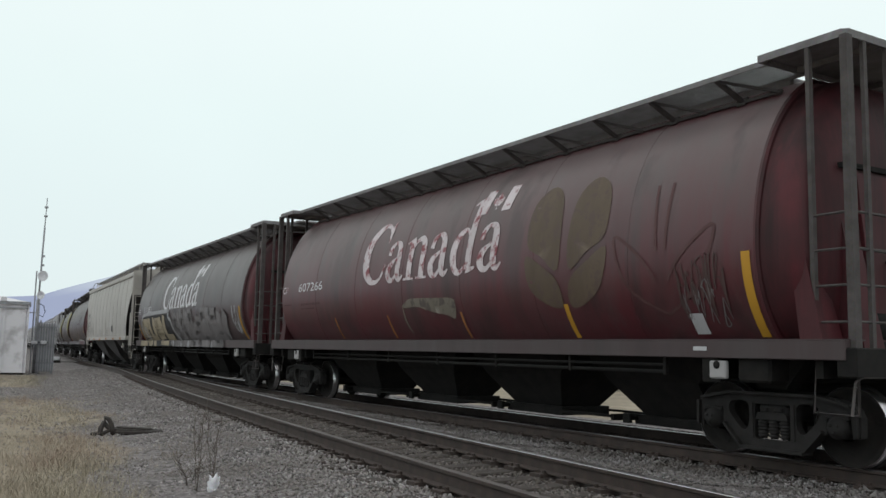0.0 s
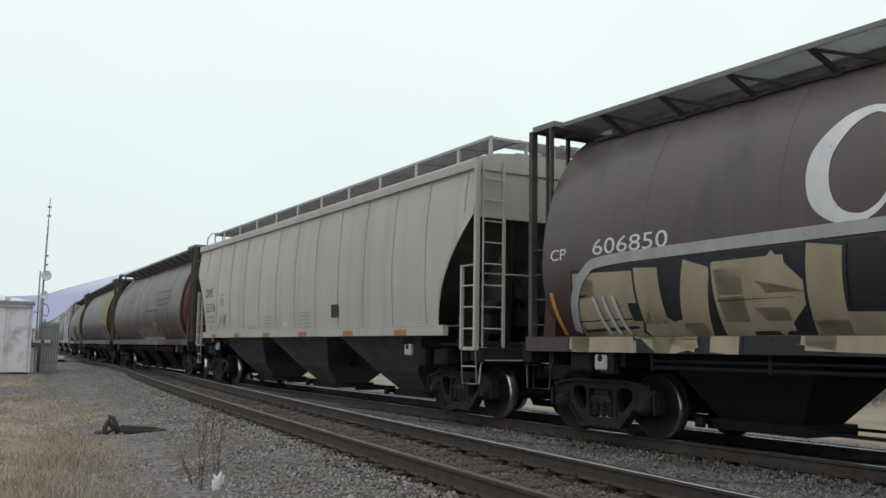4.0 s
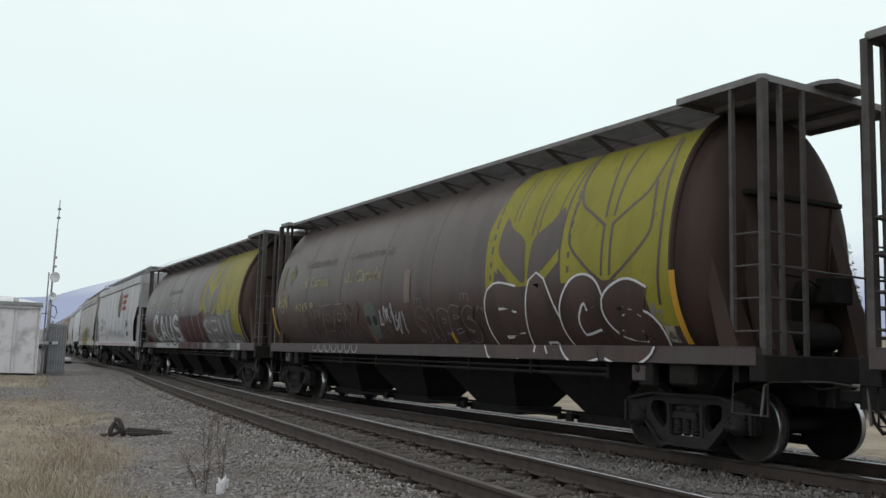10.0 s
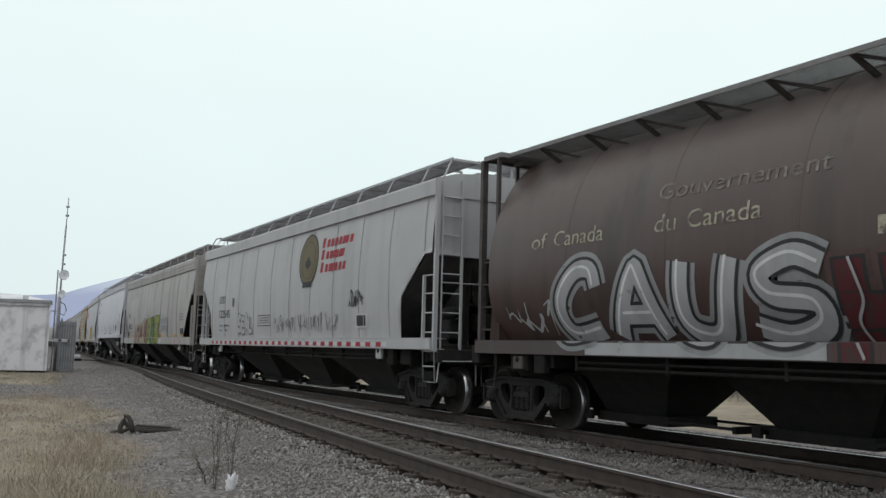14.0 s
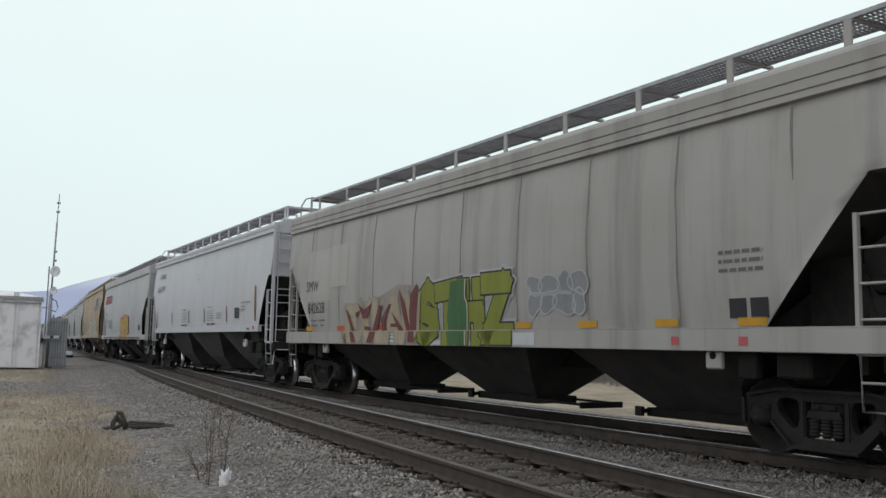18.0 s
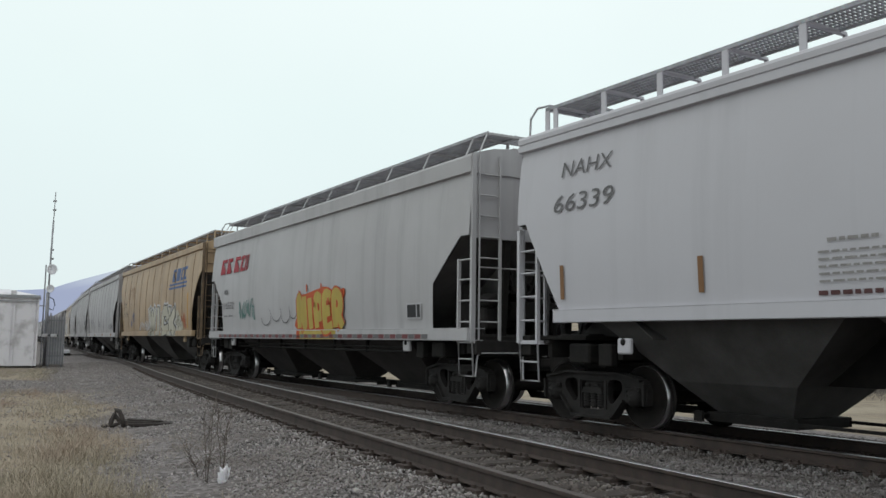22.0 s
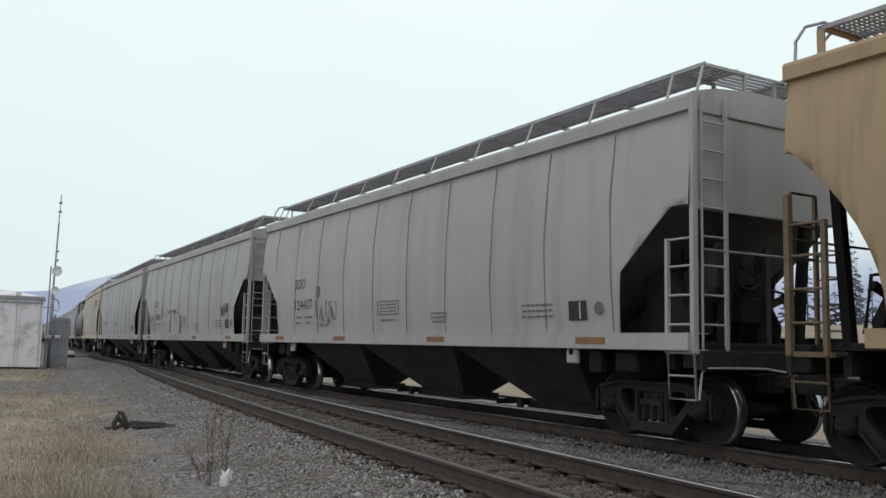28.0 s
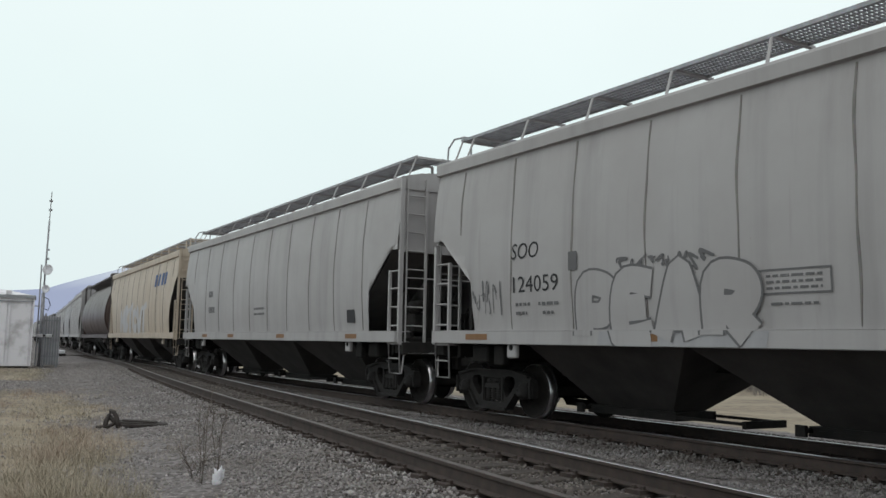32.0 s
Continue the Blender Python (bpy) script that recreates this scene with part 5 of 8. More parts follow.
def relay_box():
    b = tagged(new("relay_box"), "grey slatted relay cabinet on legs beside the hut", "cabinet")
    gz = ground_at(-18.2, 42.6)
    b.matrix_world = pose(-19.35, 42.6, gz, 0, 0, 24)
    part("body", lambda bm: box(bm, 0.02, 0.80, 0.06, 0.5, 0.12, 2.42, 0, 0.02), M["cabinet"], b)
    part("leg", lambda bm: box(bm, 0.05, 0.15, 0.1, 0.4, -0.1, 0.12), M["galv"], b)
    part("leg", lambda bm: box(bm, 0.66, 0.76, 0.1, 0.4, -0.1, 0.12), M["galv"], b)
    for i in range(7):
        part("slat", lambda bm, i=i: box(bm, 0.03 + 0.115 * i, 0.09 + 0.115 * i, 0.0, 0.05, 0.12, 2.45), M["galv"], b)
    for z in (0.5, 2.2):
        part("rail_bar", lambda bm, z=z: box(bm, 0.0, 0.82, -0.02, 0.0, z, z + 0.06), M["galv"], b)
    arm = part("insulator_arm", lambda bm: bar(bm, (-0.25, -0.08, 1.52), (0.5, -0.08, 1.50), 0.05), M["black"], b)
    for x in (-0.1, 0.3):
        part("insulator", lambda bm, x=x: box(bm, x - 0.14, x + 0.14, -0.18, -0.06, 1.42, 1.58, 0, 0.03), M["dish"], arm, "white insulator")


def switch_motor():
    p = line(57.5, 2.6)
    b = tagged(new("switch_machine"), "dark low switch machine with a pale cover beside the turnout", "switch machine")
    b.matrix_world = Matrix.Translation((p.x, p.y, -0.235)) @ Matrix.Rotation(heading(57.5), 4, "Z")
    part("base", lambda bm: box(bm, -0.6, 0.6, -0.3, 0.3, -0.02, 0.18, 0, 0.03), M["black"], b)
    part("cover", lambda bm: box(bm, -0.35, 0.4, -0.25, 0.25, 0.18, 0.46, 0, 0.05), M["dish"], b, "pale cover")
    part("rod", lambda bm: tube(bm, [(0, -0.3, 0.08), (0, -1.6, 0.06)], 0.03, 6), M["iron"], b)


signal_hut()
radio_mast()
relay_box()
switch_motor()


def driftwood():
    """A split, rotten sleeper end and a root curling up beside it."""
    gz = ground_at(-5.0, 14.7)
    plank = tagged(new("rotten_plank"), "dark rotten sleeper piece lying at the edge of the grass", "wood")
    plank.matrix_world = pose(-4.95, 14.75, gz + 0.015, 4, 3, 8)

    def wood(bm):
        pts = [(-0.38, -0.09), (-0.2, -0.12), (0.1, -0.10), (0.34, -0.11), (0.42, -0.05), (0.36, 0.0), (0.41, 0.06), (0.2, 0.11), (-0.1, 0.09), (-0.33, 0.12), (-0.41, 0.03)]
        prism(bm, pts, 0.0, 0.075, 0, "xy")
        prism(bm, [(x * 0.7 - 0.05, y * 0.55) for x, y in pts], 0.075, 0.10, 0, "xy")
        bmesh.ops.bevel(bm, geom=bm.edges[:], offset=0.008, segments=1, affect="EDGES")
    part("board", wood, M["bark"], plank)
    part("splinter", lambda bm: bar(bm, (-0.3, -0.16, 0.03), (0.25, -0.13, 0.05), 0.05, 0.04), M["bark"], plank)
    root = tagged(new("curled_root"), "dark curled root standing out of the gravel by the plank", "root")
    root.matrix_world = pose(-5.33, 14.65, gz)
    part("main_stem", lambda bm: tube(bm, [(0.28, 0.0, 0.0), (0.1, 0.03, 0.06), (-0.05, 0.0, 0.10), (-0.14, 0.02, 0.18), (-0.13, 0.03, 0.27), (-0.06, 0.0, 0.25), (0.0, -0.03, 0.16), (0.04, -0.05, 0.0)], 0.038, 7), M["bark"], root)
    part("side_stem", lambda bm: tube(bm, [(-0.13, 0.02, 0.2), (-0.17, -0.04, 0.1), (-0.15, -0.1, 0.0)], 0.042, 6), M["bark"], root)
    part("side_stem", lambda bm: tube(bm, [(0.0, 0.0, 0.09), (-0.12, -0.08, 0.02), (-0.3, -0.1, 0.01)], 0.032, 6), M["bark"], root)


def litter():
    rnd = random.Random(5)
    bm = bmesh.new()
    bmesh.ops.create_icosphere(bm, subdivisions=3, radius=1)
    for v in bm.verts:
        k = 1 + 0.75 * noise.noise(v.co * 2.3 + Vector((3, 1, 7)))
        v.co = Vector((v.co.x * 0.05 * k + 0.02 * v.co.z, v.co.y * 0.05 * k, (v.co.z + 0.85) * 0.085 * k))
    ob = new("litter", mesh_of(bm, "litter"))
    ob.data.materials.append(M["litter"])
    ob.location = (-2.24, 8.98, ground_at(-2.24, 8.98))
    tagged(ob, "crumpled white plastic scrap standing on the gravel", "litter")


def weed(x, y, height, seed, lean=0.1):
    rnd = random.Random(seed)
    plant = tagged(new("dead_weed"), "bare dead weed with thin forked stems growing from gravel", "plant", "dead weeds on the gravel")
    plant.matrix_world = pose(x, y, ground_at(x, y))
    for _ in range(3):
        a, l = rnd.uniform(0, 6.28), height * rnd.uniform(0.7, 1.0)
        tip = Vector((math.cos(a) * lean * 1.3, math.sin(a) * lean * 1.3, l))
        pts = [Vector((0.02 * math.cos(a), 0.02 * math.sin(a), 0)), tip * 0.35 + Vector((0, 0.02, 0)), tip * 0.7 + Vector((-0.02, 0, 0)), tip]

        part("stem", lambda bm, pts=pts: tube(bm, pts, 0.0035, 5), M["twig"], plant)

        def twigs(bm, pts=pts):
            for _ in range(12):
                f = rnd.uniform(0.2, 0.97)
                p = pts[0].lerp(pts[-1], f)
                b = rnd.uniform(0, 6.28)
                q = p + Vector((math.cos(b), math.sin(b), 1.1)) * rnd.uniform(0.04, 0.14)
                tube(bm, [p, (p + q) / 2 + Vector((0, 0, -0.01)), q], 0.002, 4)
        part("twigs", twigs, M["twig"], plant)["kind"] = "stuff"


driftwood()
litter()
for k, (x, y, h) in enumerate(((-2.44, 9.1, 1.08), (-2.33, 9.25, 0.80), (-2.62, 9.5, 0.32))):
    weed(x, y, h, 20 + k)


# ---- loose stones: many small shapes in one mesh ----
def stones(name, label, count, sample, size, mat, seed):
    rnd = np.random.RandomState(seed)
    cube = np.array([(1, 0, 0), (-1, 0, 0), (0, 1, 0), (0, -1, 0), (0, 0, 1), (0, 0, -1)], float)
    faces = np.array([(0, 2, 4), (2, 1, 4), (1, 3, 4), (3, 0, 4), (2, 0, 5), (1, 2, 5), (3, 1, 5), (0, 3, 5)])
    x, y, z = sample(rnd, count)
    n = len(x)
    c = (cube[None] + rnd.uniform(-0.35, 0.35, (n, 6, 3))) * rnd.uniform(0.6, 1.15, (n, 1, 3))
    c *= (size * np.exp(rnd.normal(0, 0.3, n)))[:, None, None]
    q = rnd.normal(size=(n, 4))
    q /= np.linalg.norm(q, axis=1)[:, None]
    w, i, j, k = q.T
    R = np.stack([1 - 2 * (j * j + k * k), 2 * (i * j - k * w), 2 * (i * k + j * w), 2 * (i * j + k * w), 1 - 2 * (i * i + k * k), 2 * (j * k - i * w),
                  2 * (i * k - j * w), 2 * (j * k + i * w), 1 - 2 * (i * i + j * j)], -1).reshape(n, 3, 3)
    v = np.einsum("nab,nvb->nva", R, c) + np.stack([x, y, z + size * 0.25], -1)[:, None]
    f = (faces[None] + 6 * np.arange(n)[:, None, None]).reshape(-1, 3)
    me = bpy.data.meshes.new(name)
    me.vertices.add(6 * n)
    me.vertices.foreach_set("co", v.ravel())
    me.loops.add(f.size)
    me.loops.foreach_set("vertex_index", f.ravel())
    me.polygons.add(len(f))
    me.polygons.foreach_set("loop_start", np.arange(0, f.size, 3))
    me.update(calc_edges=True)
    me.materials.append(mat)
    return tagged(new(name, me), label, "gravel", kind="stuff")


def stone_material(name, lo, hi, tint):
    m, n, l, p = nodes_of(name)
    g = n.new("ShaderNodeNewGeometry")
    a = noise_node(n, l, 60, 4)
    c = blend(n, l, g.outputs["Random Per Island"], lo, hi)
    big = noise_node(n, l, 1.1, 4, 0.6)
    c = blend(n, l, ramp_of(n, l, big.outputs["Fac"], 0.42, 0.62), c, tint)
    c2 = n.new("ShaderNodeMixRGB")
    c2.blend_type = "OVERLAY"
    c2.inputs[0].default_value = 0.4
    l.new(c, c2.inputs[1])
    l.new(a.outputs["Color"], c2.inputs[2])
    hs = n.new("ShaderNodeHueSaturation")
    hs.inputs["Saturation"].default_value = 0.75
    l.new(c2.outputs[0], hs.inputs["Color"])
    l.new(hs.outputs[0], p.inputs["Base Color"])
    p.inputs["Roughness"].default_value = 0.85
    bump(n, l, p, a.outputs["Fac"], 0.4, 0.004)
    return m


def side_gravel(rnd, n):
    """On the near side of the second track, thinning out with distance."""
    s = -21 + 58 * rnd.uniform(0, 1, n) ** 1.6
    d = siding(s)
    off = d + 0.84 + (6.4 + 0.06 * (s + 20)) * rnd.uniform(0, 1, n)
    p = [line(a, b) for a, b in zip(s, off)]
    x, y = np.array([v.x for v in p]), np.array([v.y for v in p])
    z, _, o = ground_height(x, y)
    keep = (x > -0.52 * y - 1.0) & (x < 0.55 * y + 1.0) & (y > 7.5)
    keep &= rnd.uniform(0, 1, n) > grassy(x, y, s, o) * 0.9
    near = np.clip((1.5 - (off - d)) / 0.6, 0, 1) * 0.03
    return x[keep], y[keep], (z + near)[keep]


def mid_gravel(rnd, n):
    """Between the two tracks and in the four-foot."""
    s = -28 + 58 * rnd.uniform(0, 1, n) ** 1.4
    d = siding(s)
    off = -3.6 + (d + 2.75) * rnd.uniform(0, 1, n) ** 0.85
    keep = (abs(abs(off) - 0.752) > 0.085) & (abs(abs(off - d) - 0.752) > 0.085)
    p = [line(a, b) for a, b in zip(s, off)]
    x, y = np.array([v.x for v in p]), np.array([v.y for v in p])
    z, _, _ = ground_height(x, y)
    return x[keep], y[keep], z[keep] + 0.038


def foot_gravel(rnd, n):
    """Between the rails of the second track: small, brown and trodden in."""
    s = -22 + 50 * rnd.uniform(0, 1, n) ** 1.5
    d = siding(s)
    off = d + 0.665 * rnd.uniform(-1, 1, n)
    keep = abs(abs(off) - 0.752) > 0.085
    p = [line(a, b) for a, b in zip(s, off)]
    x, y = np.array([v.x for v in p]), np.array([v.y for v in p])
    z, _, _ = ground_height(x, y)
    return x[keep], y[keep], z[keep] + 0.008


M["ballast"] = stone_material("grey_ballast", (0.066, 0.058, 0.053), (0.395, 0.358, 0.335), (0.200, 0.174, 0.154))
M["ballast_dirty"] = stone_material("dusty_ballast", (0.06, 0.053, 0.048), (0.255, 0.236, 0.225), (0.11, 0.093, 0.081))
M["ballast_brown"] = stone_material("brown_stained_ballast", (0.045, 0.037, 0.031), (0.19, 0.160, 0.138), (0.085, 0.066, 0.052))
stones("gravel", "grey crushed-stone gravel beside the track", 215000, side_gravel, 0.0170, M["ballast"], 1)
stones("ballast", "dusty crushed-stone ballast between the tracks", 125000, mid_gravel, 0.018, M["ballast_dirty"], 2)
stones("brown_ballast", "brown trodden ballast between the siding rails", 26000, foot_gravel, 0.020, M["ballast_brown"], 3)


# ---- dry grass ----
def grass_blades():
    rnd = np.random.RandomState(7)
    n_t = 12500
    y = 7.8 + 32 * rnd.uniform(0, 1, n_t) ** 1.7
    x = -0.58 * y - 1.0 + 6.8 * rnd.uniform(0, 1, n_t)
    z, s, o = ground_height(x, y)
    g = grassy(x, y, s, o)
    # clumps: dense and tall along the edge of the gravel, thin and low with bare soil further in
    lump = 0.5 + 0.5 * np.sin(x * 2.3 + 1.7 * np.sin(y * 0.9)) * np.cos(y * 1.7 + 1.1 * np.sin(x * 1.3))
    brim = np.exp(-((x + 3.55 + (y - 8.8) * 0.44) / 0.75) ** 2) * np.clip((14.5 - y) / 3, 0.25, 1)
    keep = rnd.uniform(0, 1, n_t) < g * (0.10 + 0.36 * lump ** 1.3 + 0.30 * brim)
    x, y, z, lump, brim = x[keep], y[keep], z[keep], lump[keep], brim[keep]
    per = 18
    n = len(x) * per
    bx = np.repeat(x, per) + rnd.normal(0, 0.10, n)
    by = np.repeat(y, per) + rnd.normal(0, 0.10, n)
    bz = np.repeat(z, per) - 0.02
    tall = np.repeat((0.09 + 0.09 * lump + 0.12 * brim) * rnd.uniform(0.7, 1.3, len(x)), per) * rnd.uniform(0.35, 1.2, n)
    a = rnd.uniform(0, 6.28, n)
    bend = tall * rnd.uniform(0.2, 1.0, n)
    w = rnd.uniform(0.0016, 0.0030, n)
    px, py = -np.sin(a) * w, np.cos(a) * w
    rows = []
    for f, k in ((0.0, 1.0), (0.55, 0.8), (1.0, 0.12)):
        cx, cy, cz = bx + np.cos(a) * bend * f * f, by + np.sin(a) * bend * f * f, bz + tall * f * (1 - 0.15 * f)
        rows += [np.stack([cx - px * k, cy - py * k, cz], -1), np.stack([cx + px * k, cy + py * k, cz], -1)]
    v = np.stack(rows, 1).reshape(-1, 3)
    base = 6 * np.arange(n)[:, None]
    f = np.stack([base + np.array([0, 1, 3, 2]), base + np.array([2, 3, 5, 4])], 1).reshape(-1, 4)
    me = bpy.data.meshes.new("dry_grass")
    me.from_pydata(v.tolist(), [], f.tolist())
    m, nn, l, p = nodes_of("straw_blades")
    geo = nn.new("ShaderNodeNewGeometry")
    c = blend(nn, l, geo.outputs["Random Per Island"], (0.19, 0.165, 0.12), (0.45, 0.395, 0.29))
    big = noise_node(nn, l, 0.55, 3)
    c = blend(nn, l, ramp_of(nn, l, big.outputs["Fac"], 0.50, 0.66), c, (0.30, 0.215, 0.165))
    patch = noise_node(nn, l, 0.9, 3, co="Generated")
    c = blend(nn, l, ramp_of(nn, l, patch.outputs["Fac"], 0.52, 0.66), c, (0.20, 0.19, 0.13))
    l.new(c, p.inputs["Base Color"])
    p.inputs["Roughness"].default_value = 0.8
    me.materials.append(m)
    tagged(new("dry_grass", me), "tufts of dry straw-coloured grass", "grass", kind="stuff")


grass_blades()


# ---- brush, woods and hills beyond the train ----
def brush():
    rnd = np.random.RandomState(11)
    bm_v, bm_f = [], []
    for _ in range(1900):
        s, off = rnd.uniform(-45, 40), -19.5 - 11.0 * rnd.uniform(0, 1) ** 1.2
        c = line(s, off)
        z0 = ground_at(c.x, c.y)
        for _ in range(16):
            a, h = rnd.uniform(0, 6.28), rnd.uniform(0.5, 1.35)
            b = c + Vector((rnd.normal(0, 0.4), rnd.normal(0, 0.4), 0))
            t = b + Vector((math.cos(a) * h * 0.5, math.sin(a) * h * 0.5, 0))
            w = rnd.uniform(0.004, 0.009)
            i = len(bm_v)
            bm_v += [(b.x - w, b.y, z0 - 0.05), (b.x + w, b.y, z0 - 0.05), (t.x, t.y + w, z0 + h), (t.x - w, t.y, z0 + h)]
            bm_f.append((i, i + 1, i + 2, i + 3))
            for _ in range(3):
                f = rnd.uniform(0.4, 0.9)
                p = b.lerp(t, f)
                e = rnd.uniform(0, 6.28)
                q = p + Vector((math.cos(e), math.sin(e), 0)) * 0.3
                i = len(bm_v)
                bm_v += [(p.x, p.y, z0 + h * f), (p.x + 0.012, p.y, z0 + h * f), (q.x, q.y, z0 + h * f + 0.22)]
                bm_f.append((i, i + 1, i + 2))
    me = bpy.data.meshes.new("brush")
    me.from_pydata(bm_v, [], bm_f)
    me.materials.append(surface("bare_brush_twigs", (0.20, 0.185, 0.165), (0.12, 0.108, 0.096), 3, 0.9))
    tagged(new("brush", me), "grey leafless brush behind the tracks", "shrubs", kind="stuff")


def far_trees():
    rnd = np.random.RandomState(12)
    v, f = [], []
    for _ in range(150):
        s, off = rnd.uniform(-120, 260), -rnd.uniform(75, 130)
        c = line(s, off)
        h = rnd.uniform(7, 14)
        z0 = ground_at(c.x, c.y) - 0.3
        i = len(v)
        v += [(c.x - 0.15, c.y, z0), (c.x + 0.15, c.y, z0), (c.x, c.y, z0 + h)]
        f.append((i, i + 1, i + 2))
        for k in range(90):
            t = rnd.uniform(0.12, 1.0)
            r = (1 - t) * h * 0.2 * rnd.uniform(0.5, 1.2) + 0.1
            a = rnd.uniform(0, 6.28)
            p = Vector((c.x + math.cos(a) * r * 0.3, c.y + math.sin(a) * r * 0.3, z0 + h * t))
            q = Vector((c.x + math.cos(a) * r, c.y + math.sin(a) * r, z0 + h * t - 0.25 * r))
            d = Vector((-math.sin(a), math.cos(a), 0.3)) * (0.25 + 0.2 * r)
            i = len(v)
            v += [tuple(p), tuple(q + d), tuple(q - d)]
            f.append((i, i + 1, i + 2))
    me = bpy.data.meshes.new("far_trees")
    me.from_pydata(v, [], f)
    me.materials.append(surface("grey_green_needles", (0.10, 0.115, 0.11), (0.07, 0.08, 0.078), 0.5, 0.9))
    tagged(new("far_trees", me), "distant grey-green conifers in haze", "trees", kind="stuff")


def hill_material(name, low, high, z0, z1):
    """Glowing far hill, its haze painted in: blue low down, dissolving into cloud above."""
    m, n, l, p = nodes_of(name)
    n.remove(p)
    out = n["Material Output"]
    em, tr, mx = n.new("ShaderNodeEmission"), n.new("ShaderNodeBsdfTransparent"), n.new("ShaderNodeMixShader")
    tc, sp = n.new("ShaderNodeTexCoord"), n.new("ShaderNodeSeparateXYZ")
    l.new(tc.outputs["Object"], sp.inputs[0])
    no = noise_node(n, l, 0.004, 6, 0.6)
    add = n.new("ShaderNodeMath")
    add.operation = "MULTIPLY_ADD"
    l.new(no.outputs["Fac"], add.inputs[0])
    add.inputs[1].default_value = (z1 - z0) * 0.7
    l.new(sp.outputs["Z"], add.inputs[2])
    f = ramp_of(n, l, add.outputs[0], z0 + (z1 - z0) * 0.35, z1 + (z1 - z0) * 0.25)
    # The haze tint and its paling with height are painted into the emission.
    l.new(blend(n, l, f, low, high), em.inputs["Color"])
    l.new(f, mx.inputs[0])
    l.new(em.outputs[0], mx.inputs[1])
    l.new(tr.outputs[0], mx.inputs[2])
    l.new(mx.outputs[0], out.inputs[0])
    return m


def hills(name, label, dist, a0, a1, height, seed, mat):
    n = 160
    bm = bmesh.new()
    rows = []
    for j in range(9):
        row = []
        for i in range(n + 1):
            a = radians(a0 + (a1 - a0) * i / n)
            h = height(a0 + (a1 - a0) * i / n) * (1 + 0.10 * noise.fractal(Vector((i * 0.09, seed, 0)), 0.8, 2.0, 5))
            d = dist + j * dist * 0.05
            z = h * (j / 8) ** 0.8 * (1 + 0.05 * noise.noise(Vector((i * 0.3, j * 0.9, seed))))
            row.append(bm.verts.new((-math.sin(a) * d, math.cos(a) * d, z - 6)))
        rows.append(row)
    for a, b in zip(rows, rows[1:]):
        for i in range(n):
            bm.faces.new((a[i], a[i + 1], b[i + 1], b[i])).smooth = True
    ob = new(name, mesh_of(bm, name))
    ob.data.materials.append(mat)
    ob.visible_shadow = False
    tagged(ob, label, "hills", kind="structure")


def ridge(a):
    """Ridge height against the angle to the left of straight ahead: high behind the train, falling to the left."""
    if a > 25:
        return 104 + 4 * math.sin(a * 1.3)
    return 104 + 13.0 * (25 - a) if a > 15 else 234 + 5 * (15 - a)


brush()
far_trees()
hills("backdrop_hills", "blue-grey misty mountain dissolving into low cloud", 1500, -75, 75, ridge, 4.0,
      hill_material("glowing_haze_hill", (0.345, 0.41, 0.54), (0.66, 0.745, 0.80), 105, 270))


# ---- sleepers, one by one ----
def sleepers(parent, off, s0, s1, lift, seed):
    rnd = random.Random(seed)
    s = s0
    while s < s1:
        p, a = line(s, off(s), lift(s)), heading(s)
        ob = put("sleeper", "sleeper", sleeper_mesh, [M["sleeper"], M["railside"]], parent)
        ob.matrix_basis = Matrix.Translation(p + Vector((0, 0, rnd.uniform(-0.012, 0.004)))) @ Matrix.Rotation(a + rnd.uniform(-0.02, 0.02), 4, "Z")
        s += 0.53


